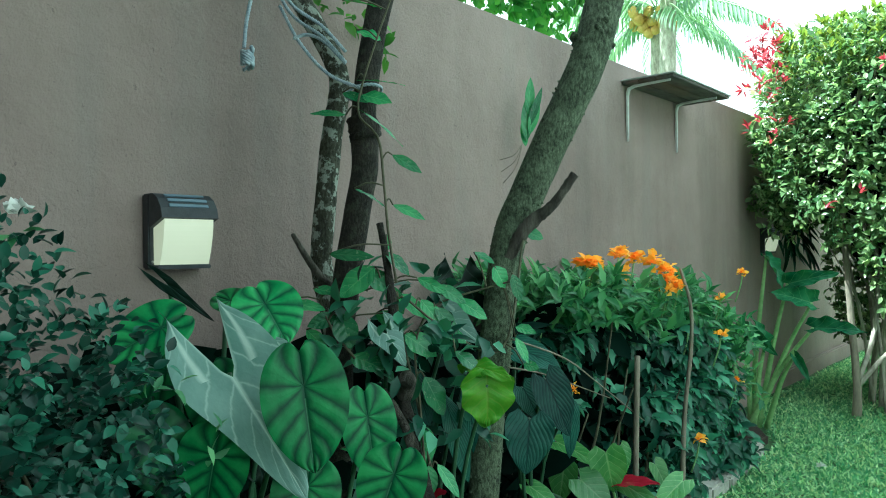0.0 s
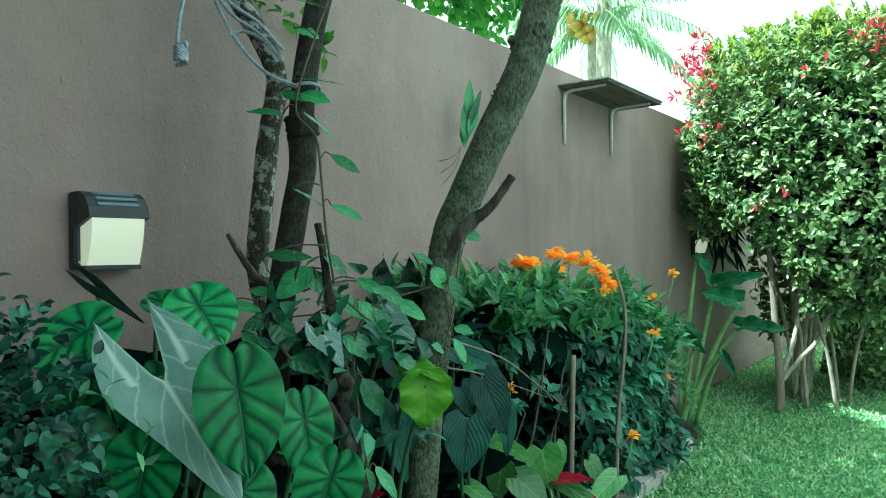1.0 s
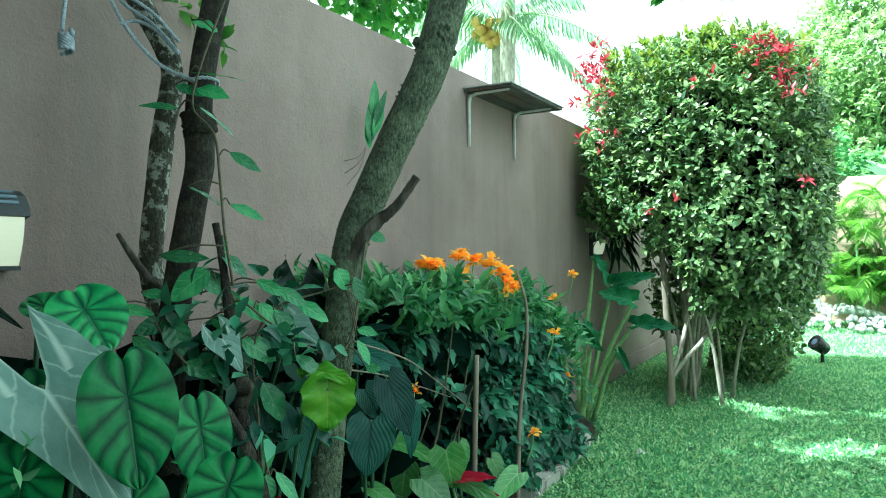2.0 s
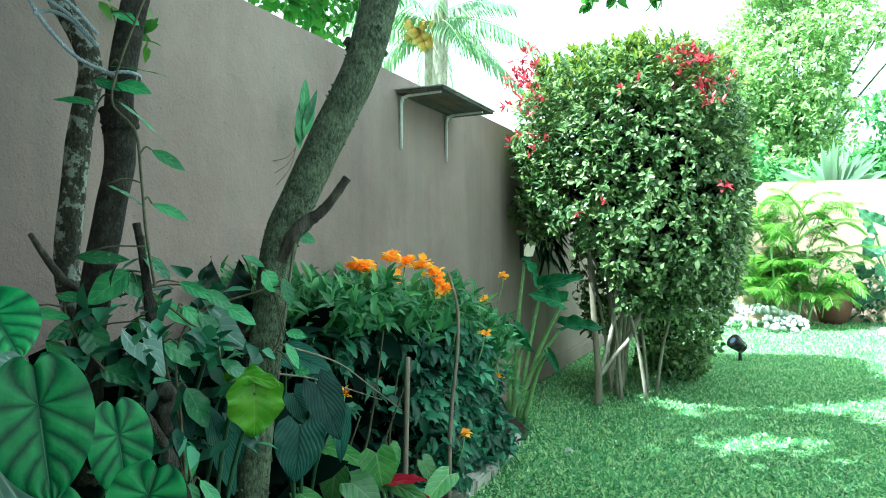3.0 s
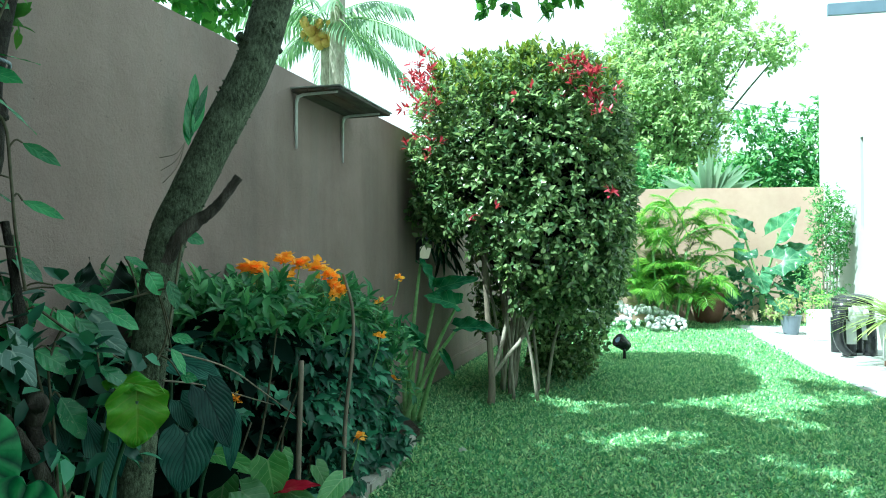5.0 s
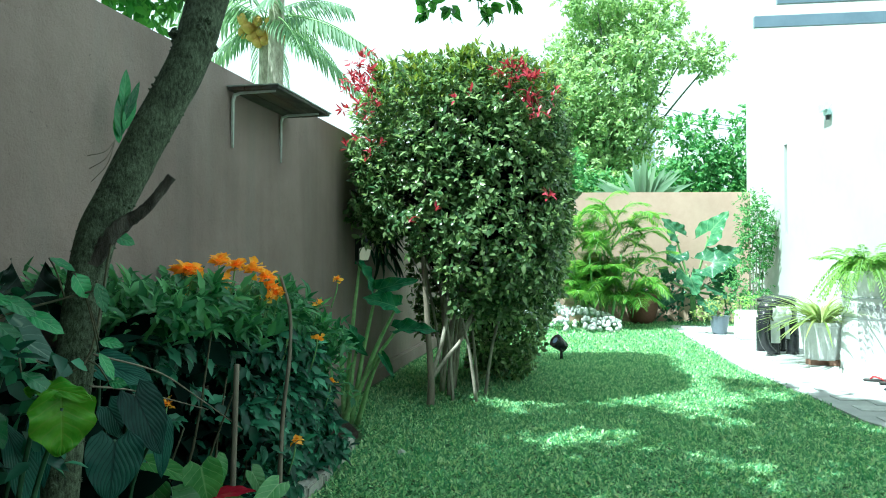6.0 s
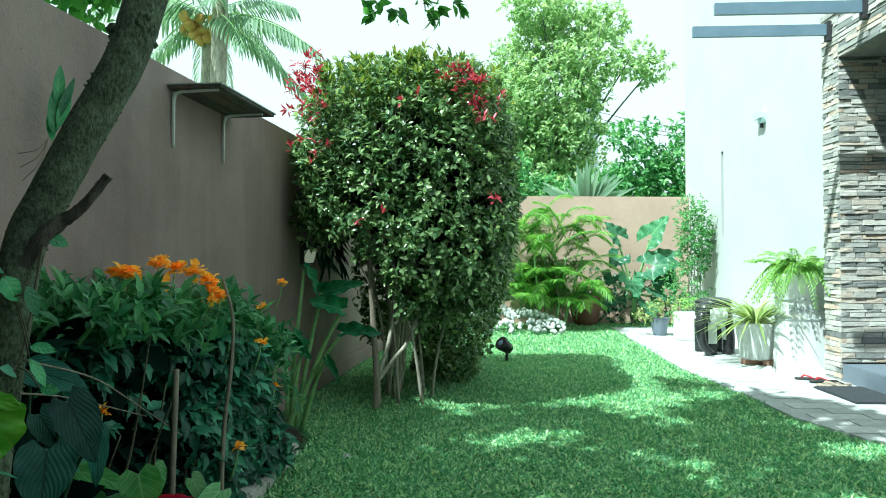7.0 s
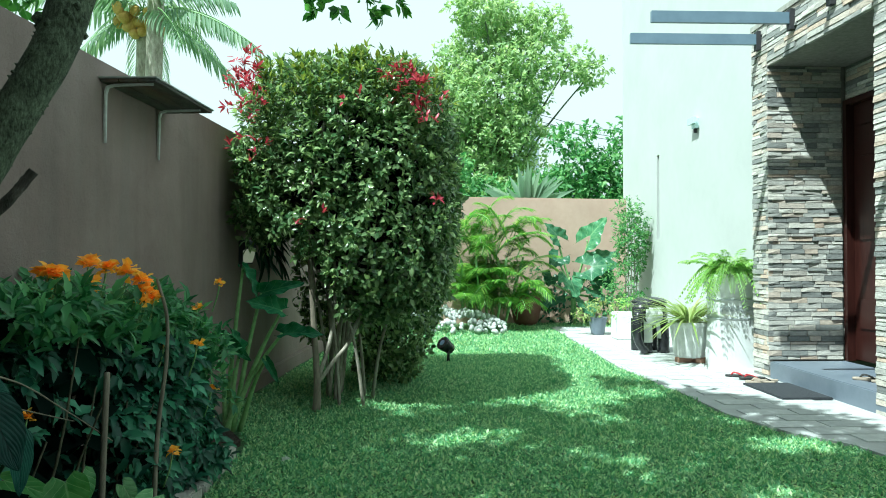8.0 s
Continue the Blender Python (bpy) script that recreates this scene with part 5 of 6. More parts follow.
for k in range(140):
    a = rng.uniform(0, 2 * math.pi)
    b = (0.36 + rng.uniform(-0.5, 0.45), 12.30 + rng.uniform(-0.3, 0.3), rng.uniform(0.15, 0.8) if k % 3 else rng.uniform(1.0, 1.6))
    fr.append((b, (math.cos(a) * 0.8, math.sin(a) * 0.6 - 0.25, rng.uniform(1.0, 2.6)), rng.uniform(0.9, 1.5), rng.uniform(0.40, 0.80), 50, 0.27, 0.013))
palm("areca_palm", (0.3, 12.1, 0), [[(0.3 + dx, 12.1 + dy, -0.02), (0.3 + dx * 1.6, 12.1 + dy, 0.6), (0.3 + dx * 2.2, 12.1 + dy, 1.2), 0.025] for dx, dy in ((-0.2, 0), (0.0, 0.1), (0.15, -0.1), (0.28, 0.05), (-0.08, -0.12))],
     fr, "clumping areca palm with arching feathery fronds", M_PALM, 81, M_STEM)

# white pebbles and a clay pot
M_PEBBLE = surface("white_pebble", [(0.3, (0.36, 0.38, 0.38)), (0.7, (0.62, 0.64, 0.63))], 9, 0.7, 30, 0.3, 0.004)
heap = thing("pebble_heap", (-0.35, 12.2, 0), "low heap of rounded white garden stones", "stones")
rng = np.random.default_rng(82)
bm = bmesh.new()
bmesh.ops.create_icosphere(bm, subdivisions=2, radius=0.5)
for v in bm.verts:
    v.co *= 1 + 0.18 * noise.noise(v.co * 3)
stone_mesh = bpy.data.meshes.new("pebble")
bm.to_mesh(stone_mesh)
bm.free()
stone_mesh.shade_smooth()
stone_mesh.materials.append(M_PEBBLE)
for k in range(240):
    x = rng.uniform(-1.35, 0.6)
    y = 11.52 + rng.uniform(-0.3, 0.45)
    h = 0.36 * max(0, 1 - ((x + 0.35) / 1.1) ** 2) * max(0, min(1, (y - 11.18) / 0.4))
    o = new("pebble", stone_mesh)
    s = rng.uniform(0.05, 0.10)
    o.matrix_basis = pose(x, y, h * rng.uniform(0.7, 1) + 0.02, *rng.uniform(0, 360, 3)) @ Matrix.Diagonal((s * 1.3, s, s * 0.8, 1))
    under(o, heap)


def lathe(profile, sides=28, square=0.0, m=None):
    """A turned form from (radius, height) pairs."""
    vs, fs = [], []
    for r, z in profile:
        for j in range(sides):
            a = 2 * math.pi * j / sides
            c, s = math.cos(a), math.sin(a)
            k = 1 / max(abs(c), abs(s)) ** square
            vs.append((r * c * k, r * s * k, z))
    for i in range(len(profile) - 1):
        for j in range(sides):
            a, b = i * sides + j, i * sides + (j + 1) % sides
            fs.append((a, b, b + sides, a + sides))
    fs.append(tuple(range(sides))[::-1])
    fs.append(tuple(range((len(profile) - 1) * sides, len(profile) * sides)))
    return vs, fs


M_CLAY = plain("brown_clay", (0.16, 0.075, 0.05), 0.7)
pot = thing("clay_pot", (1.02, 12.95, 0), "round dark brown clay pot with a small bush", "plant pot")
o = obj("pot", *lathe([(0.17, 0), (0.22, 0.08), (0.27, 0.3), (0.26, 0.46), (0.28, 0.5), (0.28, 0.54), (0.25, 0.54), (0.22, 0.46)]), M_CLAY, None, "", True)
o.matrix_basis = pose(1.02, 12.95, 0)
under(o, pot)
crown_part(pot, 84, 70, (1.08, 12.95, 0.78), (0.35, 0.28, 0.28), M_BUSH_TOP, 0.06, 0.3, 8, "foliage")

# giant elephant-ear by the far wall
ear = thing("elephant_ear", (1.90, 13.1, 0), "tall elephant-ear plant with large glossy leaves", "plant")
rows = [(1.6, 12.9, 0.6, 1.30, 12.6, 0.35, 0.36), (2.0, 12.8, 0.55, 2.15, 12.5, 0.15, 0.36), (2.25, 12.9, 1.0, 2.55, 12.75, 0.6, 0.34), (1.72, 13.0, 1.42, 1.38, 12.9, 1.82, 0.30), (1.98, 13.0, 1.35, 2.42, 12.85, 1.92, 0.36), (1.85, 12.9, 0.98, 2.62, 12.7, 1.12, 0.45), (1.70, 12.9, 1.30, 1.42, 12.7, 1.02, 0.34),
        (1.72, 12.85, 0.98, 1.88, 12.5, 0.52, 0.42), (1.55, 12.9, 0.95, 1.38, 12.7, 0.72, 0.34), (2.1, 13.0, 1.15, 2.72, 12.95, 1.30, 0.25), (2.05, 12.9, 0.75, 2.40, 12.7, 0.45, 0.30), (2.2, 13.0, 0.9, 2.6, 12.9, 0.78, 0.2)]
for k, r in enumerate(rows):
    f = Vector((0.1, -0.75, 0.65))
    big_leaf("leaf", r[:6] + (r[6] * 1.3,), "arrow", M_BANANA, ear, f + Vector((0.3 * math.sin(k * 2.1), 0, 0.25 * math.cos(k * 3.3))), 0.06, 0.14, k)
    a = Vector(r[:3]).lerp(Vector(r[3:6]), 0.28)
    stalk([(1.90, 13.1, 0.02), (1.88, 13.08, 0.5), a + Vector((0, 0.03, -0.15)), a], 0.028, M_STEM, ear, n=12, sides=8, r1=0.012)
crown_part(ear, 88, 90, (1.75, 13.2, 0.45), (0.75, 0.14, 0.42), M_BUSH, 0.09, 0.2, 8, "undergrowth")
low = thing("low_shrub", (2.75, 13.0, 0), "low leafy green shrub at the far wall", "shrub")
crown_part(low, 85, 90, (2.7, 12.95, 0.32), (0.4, 0.3, 0.32), M_BUSH_TOP, 0.07, 0.3, 8, "foliage")
slim = thing("columnar_shrub", (2.72, 12.3, 0), "slim columnar shrub with pale stems and small leaves", "shrub")
for k in range(5):
    under(limb("stem", [(2.72 + 0.03 * k - 0.06, 12.3, 0), (2.74 + 0.05 * k - 0.1, 12.3, 0.9), (2.72 + 0.06 * k - 0.1, 12.3, 1.9)], 0.014, 0.006, M_BARK_PALE, None, 10, 6, 0.1, k), slim)
crown_part(slim, 86, 360, (2.74, 12.3, 1.55), (0.27, 0.24, 0.62), M_FARDARK, 0.055, 0.2, 8, "foliage")
crown_part(slim, 87, 150, (2.62, 12.3, 0.75), (0.30, 0.22, 0.55), M_FARDARK, 0.055, 0.2, 8, "foliage")


# ---- beyond the walls ----
def big_tree(base, clumps, label, material, seed, leaf, name="tree", trunk=0.22):
    e = thing(name, base, label, "tree", "trees beyond the wall")
    rng = np.random.default_rng(seed)
    fork = Vector(base) + Vector((0, 0, clumps[0][2] * 0.45))
    under(limb("trunk", [base, (Vector(base) + fork) / 2 + Vector((0.1, 0, 0)), fork], trunk, trunk * 0.6, M_BARK, None, 10, 9, 0.1, seed), e)
    for k, (x, y, z, r) in enumerate(clumps):
        c = Vector((x, y, z))
        under(limb("limb", [fork, fork.lerp(c, 0.5) + Vector((rng.uniform(-0.3, 0.3), 0, 0.2)), c], trunk * 0.2, 0.02, M_BARK, None, 8, 6, 0.1, k), e)
        crown_part(e, seed * 50 + k, int(230 * (r / 0.9) ** 2), (x, y, z), (r * 1.15, r, r * 0.75), material, leaf, 0.25, 9, width=0.5)
    return e


rng = np.random.default_rng(91)
clumps = [(1.0, 22.0, 6.4, 1.3)]
for k in range(24):
    a = rng.uniform(0, 2 * math.pi)
    q = rng.uniform(0.35, 1.0)
    x, z = 0.9 + 2.3 * q * math.cos(a), 6.3 + 2.7 * q * math.sin(a)
    if z > 6.3 or x < 1.5:
        clumps.append((x, 22 + rng.uniform(-1.2, 1.2), z, rng.uniform(0.5, 0.9)))
clumps += [(3.0, 21.6, 7.0, 0.55), (3.7, 21.8, 6.8, 0.4), (2.3, 22, 8.2, 0.6), (-1.6, 22, 4.4, 0.8), (0.2, 21.5, 3.6, 0.9), (1.6, 21.6, 3.4, 0.8), (-0.9, 21.6, 3.0, 0.8), (0.6, 21.5, 4.6, 0.9), (1.4, 21.6, 5.2, 0.8), (-0.4, 21.6, 5.6, 0.8)]
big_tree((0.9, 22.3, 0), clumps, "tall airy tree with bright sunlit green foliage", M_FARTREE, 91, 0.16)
clumps = [(3.0, 19.5, 3.5, 0.7), (3.7, 19.6, 3.2, 0.7), (4.2, 19.5, 3.6, 0.6), (2.3, 19.6, 3.0, 0.7), (4.4, 19.8, 4.6, 0.45), (2.8, 19.4, 4.3, 0.5), (3.4, 19.5, 2.6, 0.8), (4.4, 19.5, 2.6, 0.7), (1.5, 19.6, 2.7, 0.7)]
big_tree((3.3, 19.9, 0), clumps, "dark green rounded tree behind the far wall", M_FARDARK, 92, 0.15, trunk=0.15)
clumps = [(-1.2, 16.0, 2.6, 0.7), (-0.2, 16.2, 2.5, 0.7), (0.6, 16.4, 2.4, 0.6), (-2.2, 16.0, 2.8, 0.8), (-0.7, 16.1, 3.2, 0.6)]
big_tree((-0.8, 16.4, 0), clumps, "leafy green shrub tree behind the far wall", M_FARDARK, 93, 0.13, trunk=0.12)

fan = thing("fan_palm", (1.25, 15.6, 0), "pale fan palm showing above the far wall", "palm")
under(limb("stem", [(1.25, 15.6, -0.02), (1.25, 15.6, 1.2), (1.25, 15.6, 2.1)], 0.09, 0.07, M_BARK, None), fan)
rng = np.random.default_rng(94)
ang = rng.uniform(0.15, math.pi - 0.15, 60)
d = np.stack([np.cos(ang), rng.uniform(-0.5, 0.3, 60), np.sin(ang) * 0.9 + 0.05], 1)
scatter("frond_fan", LONG, np.tile((1.25, 15.6, 2.15), (60, 1)), d, np.tile((0, -1, 0.4), (60, 1)), rng.uniform(0.7, 1.15, 60), 0.13, M_COCO, fan)

# coconut palm beyond the wall
coco = thing("coconut_palm", (-5.8, 12.7, 0), "coconut palm with yellow nuts and drooping grey-green fronds", "palm")
hub = Vector((-5.78, 12.60, 5.50))
under(limb("trunk", [(-6.0, 12.9, -0.1), (-5.9, 12.8, 3), hub], 0.14, 0.10, M_BARK_PALE, None, 16, 10, 0.04, 2), coco)
rng = np.random.default_rng(95)
M_NUT = surface("coconut_husk", [(0.3, (0.40, 0.22, 0.05)), (0.7, (0.62, 0.40, 0.12))], 12, 0.6)
for k in range(15):
    o = new("coconut", stone_mesh.copy())
    o.data.materials[0] = M_NUT
    o.matrix_basis = pose(*(hub + Vector((rng.uniform(-0.4, 0.45), rng.uniform(-0.5, -0.1), rng.uniform(-0.42, 0.02)))), *rng.uniform(0, 360, 3)) @ Matrix.Diagonal((0.19, 0.19, 0.24, 1))
    under(o, coco)
for k in range(15):
    a = k / 15 * 2 * math.pi + rng.uniform(-0.2, 0.2)
    w = (math.cos(a), math.sin(a) * 0.8, rng.uniform(-0.25, 0.75))
    tub, P, D, F, L = frond(hub + Vector((0, 0, 0.1)), w, rng.uniform(1.6, 2.3), rng.uniform(0.45, 0.8), 30, 0.5, 0.05, rng)
    rib = under(obj("frond", *tub, M_STEM, None, "", True), coco)
    under(scatter("blade", LONG, P, np.array(D) + np.array([0, 0, -0.5]), F, np.array(L), 0.045, M_COCO), rib).matrix_parent_inverse = Matrix.Identity(4)
second = thing("palm_trunk", (-5.35, 12.2, 0), "tall straight pale palm trunk behind the wall", "palm")
under(limb("trunk", [(-5.45, 12.3, -0.1), (-5.35, 12.1, 4.5), (-5.20, 12.1, 9.0)], 0.16, 0.12, M_BARK_PALE, None, 20, 12, 0.03, 2), second)
hill = thing("undergrowth", (-5.5, 14.5, 0), "bright green undergrowth behind the brown wall", "shrub")
for k, (x, y, z) in enumerate([(-4.6, 12.6, 2.9), (-5.6, 13.4, 3.3), (-6.4, 12.6, 3.0), (-4.0, 13.2, 2.7), (-3.4, 13.4, 2.5), (-6.0, 11.2, 3.2)]):
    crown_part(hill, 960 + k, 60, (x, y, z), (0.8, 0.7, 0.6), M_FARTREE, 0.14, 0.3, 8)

M_CABLE = plain("black_cable", (0.03, 0.03, 0.035), 0.6)
lines = thing("power_lines", (1.5, 30, 0), "thin black overhead power lines between poles", "cables")
for k, (z0, z1) in enumerate([(7.75, 6.55), (7.45, 6.30), (7.3, 6.15), (6.9, 5.65)]):
    pts = [(-6.0, 30, z0 + 1.7), (1.0, 30, z0), (3.2, 30, (z0 + z1) / 2 - 0.05), (5.6, 30, z1), (14, 30, z1 - 1.3)]
    under(limb("cable", pts, 0.012, 0.012, M_CABLE, None, 24, 5, 0.0, k), lines)
M_POLE = plain("concrete_post", (0.35, 0.36, 0.36), 0.8)
for x, z in ((-6.0, 9.8), (14.0, 5.6)):
    under(limb("pole", [(x, 30, -0.1), (x, 30, 3), (x, 30, z)], 0.14, 0.10, M_POLE, None, 8, 10, 0.0, 1), lines)
# distance haze is put into the grey-blue of the walls
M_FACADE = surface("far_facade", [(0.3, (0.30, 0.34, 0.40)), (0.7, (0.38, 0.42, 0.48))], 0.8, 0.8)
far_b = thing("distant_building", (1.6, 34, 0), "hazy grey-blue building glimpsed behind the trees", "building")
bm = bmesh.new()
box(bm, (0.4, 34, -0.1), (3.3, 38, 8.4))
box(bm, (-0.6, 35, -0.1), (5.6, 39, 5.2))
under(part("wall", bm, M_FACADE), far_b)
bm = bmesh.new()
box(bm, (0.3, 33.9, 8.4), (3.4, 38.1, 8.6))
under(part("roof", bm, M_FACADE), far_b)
# ---- house: stone entry, beams, door, step ----
M_STONE_BACK = surface("stone_mortar", [(0.3, (0.19, 0.18, 0.165)), (0.7, (0.30, 0.285, 0.26))], 20, 0.95)


def stone_mat():
    m, n, l, b = mat("ledge_stone", 0.85)
    o = n.new("ShaderNodeObjectInfo")
    r = ramp(n, [(0.0, (0.19, 0.20, 0.20)), (0.2, (0.30, 0.31, 0.30)), (0.4, (0.50, 0.49, 0.46)), (0.62, (0.62, 0.60, 0.55)), (0.76, (0.58, 0.46, 0.37)), (0.88, (0.46, 0.46, 0.44)), (1.0, (0.68, 0.67, 0.63))])
    l.new(o.outputs["Random"], r.inputs["Fac"])
    v = coords(n, l)
    g = ramp(n, [(0.3, (0.72, 0.71, 0.70)), (0.7, (1.15, 1.14, 1.12))])
    l.new(noise_tex(n, l, coords(n, l, (1, 1, 3)), 22, 6), g.inputs["Fac"])
    l.new(mixc(n, l, 1.0, r.outputs["Color"], g.outputs["Color"], "MULTIPLY"), b.inputs["Base Color"])
    bump(n, l, b, noise_tex(n, l, v, 60, 6), 0.7, 0.01)
    return m


M_STONE = stone_mat()
M_DOOR = surface("dark_red_wood", [(0.3, (0.022, 0.006, 0.005)), (0.7, (0.045, 0.013, 0.010))], 10, 0.35, 30, 0.2, 0.002, (6, 6, 0.4))
M_STEEL = plain("brushed_steel", (0.55, 0.55, 0.53), 0.35, 1.0)
M_DARKGLASS = plain("dark_glass", (0.02, 0.025, 0.03), 0.08)
TOP, LINT = 3.50, 3.055
# cores behind the stone facing
hpart("stone_pillar", quad(0.03, 0.30, 0.03, 1.20), -0.1, TOP - 0.02, M_STONE_BACK, label="stacked-stone faced pillar")
pil = house.children[-1]
hpart("lintel", quad(-1.63, 0.0, 0.03, 0.72), LINT + 0.03, TOP - 0.02, M_STONE_BACK, label="stacked-stone faced lintel over the entry")
lint = house.children[-1]
hpart("stone_pillar", quad(-3.6, -1.69, 0.03, 0.9), -0.1, TOP - 0.02, M_STONE_BACK, label="stacked-stone faced pillar")
pil2 = house.children[-1]
hpart("coping", quad(-3.62, 0.33, -0.01, 0.74), TOP - 0.018, TOP + 0.03, M_CONC)
hpart("wall", quad(-3.6, 0.03, 0.80, 1.0), 2.72, TOP - 0.02, M_STONE_BACK)
hpart("wall", quad(-3.6, -1.2, 0.905, 1.0), -0.1, 2.70, M_STONE_BACK)
hpart("wall", quad(-3.6, 0.30, 0.75, 6.0), TOP + 0.04, 3.75, M_WHITE)
hpart("wall", quad(-3.6, 6.5, 5.8, 6.0), -0.1, 6.3, M_WHITE)
hpart("wall", quad(-3.6, -3.4, 1.01, 5.79), -0.1, 3.48, M_WHITE)
# unseen stretch of wall, added to carry the house on and block low skylight
hpart("wall", quad(-10.6, -3.62, 0.4, 0.6), -0.1, 3.5, M_WHITE, label="plain white rendered wall")
hpart("soffit", quad(-1.66, 0.0, 0.035, 0.79), LINT, LINT + 0.027, M_STONE_BACK)

# door
door = slab("door", quad(-1.1, -0.06, 0.83, 0.87), 0.19, 2.66, M_DOOR, house)
door.matrix_parent_inverse = house.matrix_basis.inverted()
for q, z0, z1 in ((quad(-0.055, -0.003, 0.755, 0.90), 0.172, 2.715), (quad(-1.19, -0.06, 0.755, 0.90), 2.665, 2.715)):
    hpart("door_frame", q, z0, z1, M_DOOR)
for z in (0.5, 1.35, 2.15, 2.45):
    o = slab("panel", quad(-1.0, -0.16, 0.818, 0.829), z, z + 0.28, M_DOOR, None, bevel=0.004)
    o.parent = door
for z in (0.62, 1.55, 2.35):
    o = slab("hinge", quad(-0.48, -0.45, 0.785, 0.815), z, z + 0.13, M_STEEL, None, bevel=0.003)
    o.parent = door
hpart("step", quad(-2.05, -0.03, 0.0, 0.745), -0.05, 0.17, M_STEP, label="honed grey stone entry step", bevel=0.008)
# beams
for k in range(5):
    a = 0.14 - 0.645 * k
    hpart("pergola_beam", quad(a - 0.02, a + 0.02, -1.31, -0.015), 3.305, 3.41, M_GREYBLUE, label="grey-blue painted steel pergola beam", bevel=0.003)
    bm_ob = house.children[-1]
    o = slab("bracket", quad(a - 0.035, a + 0.035, -0.045, 0.0), 3.25, 3.44, M_CABLE, None, bevel=0.004)
    o.parent = bm_ob
# slit window
hpart("window_pane", quad(SLIT - 0.058, SLIT + 0.058, 0.64, 0.66), 1.482, 2.868, M_DARKGLASS)
hpart("window_frame", quad(SLIT - 0.059, SLIT + 0.010, 0.56, 0.66), 1.482, 2.868, M_CABLE)
M_FROST = plain("frosted_acrylic", (0.55, 0.72, 0.72), 0.2)
wlamp = thing("wall_light", (*house_xy(3.05, 0.5), 3.05), "small pale box wall light on the white wall", "wall lamp")
# the black strip below the body stands in for the lamp's cast shadow
for n, q, z0, z1, m in (("body", quad(2.99, 3.11, 0.44, 0.498), 3.0, 3.14, M_FROST), ("hood", quad(2.93, 3.17, 0.40, 0.44), 3.06, 3.15, M_FROST), ("stem", quad(3.04, 3.06, 0.45, 0.49), 2.94, 2.998, M_CABLE)):
    under(slab(n, q, z0, z1, m, None, bevel=0.004), wlamp)
hpart("downpipe", quad(0.34, 0.44, 0.40, 0.497), 0.0, 6.2, M_WHITE, label="white rainwater downpipe", bevel=0.02)

# ---- pots and small things on the paving ----
M_POT_WHITE = surface("glazed_white", [(0.3, (0.66, 0.69, 0.70)), (0.7, (0.76, 0.78, 0.78))], 5, 0.45, 30, 0.1, 0.002, stain=((0.55, 0.58, 0.58), 0.3))
M_POT_GREY = surface("grey_cement_pot", [(0.3, (0.50, 0.52, 0.51)), (0.7, (0.66, 0.68, 0.66))], 9, 0.8, 40, 0.3, 0.004)
M_MOTIF = plain("grey_relief", (0.48, 0.52, 0.54), 0.6)
M_BLACK = surface("black_glaze", [(0.3, (0.012, 0.013, 0.016)), (0.7, (0.03, 0.032, 0.036))], 8, 0.25, 20, 0.05, 0.001)
tall = thing("tall_planter", (2.80, 7.86, 0), "tall white square planter with a relief band and fern", "planter", turn=4)


def put(ob, parent):
    ob.parent = parent
    return ob


put(obj("body", *lathe([(0.205, 0.0), (0.205, 0.02), (0.185, 0.74), (0.185, 0.76), (0.225, 0.97), (0.225, 1.0), (0.19, 1.0), (0.18, 0.93)], 32, 0.85), M_POT_WHITE), tall)
for z in (0.53, 0.73):
    put(obj("band", *lathe([(0.186, z), (0.198, z + 0.004), (0.198, z + 0.016), (0.186, z + 0.02)], 32, 0.85), M_MOTIF), tall)
for s in range(7):
    bm = bmesh.new()
    r = 0.028
    for k in range(10):
        a = k * 0.62
        c = Vector((-0.17 + 0.056 * s + r * (1 - k / 12) * math.cos(a), -0.193, 0.635 + r * 1.4 * (1 - k / 12) * math.sin(a)))
        box(bm, c - Vector((0.007, 0.004, 0.007)), c + Vector((0.007, 0.004, 0.007)), 0.002)
    put(part("scroll", bm, M_MOTIF), tall)
fern = thing("fern", (2.80, 7.86, 1.0), "light green fern with drooping fronds in the planter", "fern")
rng = np.random.default_rng(101)
for k in range(80):
    a = k / 80 * 2 * math.pi + rng.uniform(-0.2, 0.2)
    w = (math.cos(a) * 0.8, math.sin(a) * 0.8 - 0.1, rng.uniform(0.5, 2.6))
    tub, P, D, F, L = frond((2.80 + 0.08 * math.cos(a), 7.86 + 0.08 * math.sin(a), 1.0), w, rng.uniform(0.32, 0.68), rng.uniform(0.4, 1.5), 20, 0.075, 0.02, rng, 0.5)
    rib = under(obj("frond", *tub, M_STEM, None, "", True), fern)
    under(scatter("blade", SMALL, P, D, F, np.array(L), 0.021, M_FERN), rib).matrix_parent_inverse = Matrix.Identity(4)

spot_b = [(2.42, 8.2), (2.60, 8.15)]
M_BRICK = surface("red_brick", [(0.3, (0.22, 0.12, 0.085)), (0.7, (0.38, 0.24, 0.17))], 20, 0.9)
for k, (x, y) in enumerate(spot_b):
    bm = bmesh.new()
    box(bm, (-0.10, -0.05, 0), (0.10, 0.05, 0.06), 0.006)
    b = part("brick_support", bm, M_BRICK)
    b.matrix_basis = pose(x, y, 0.012, 0, 0, 6)
    tagged(b, "worn reddish brick under the plant pot", "brick", "bricks under the pot")
sp = thing("spider_plant_pot", (2.47, 8.22, 0.072), "grey fluted pot with a pale spider plant on bricks", "plant pot")
prof = [(0.15, 0.0), (0.16, 0.02), (0.20, 0.34), (0.21, 0.36), (0.21, 0.39), (0.18, 0.39), (0.17, 0.32)]
vs, fs = lathe(prof, 48)
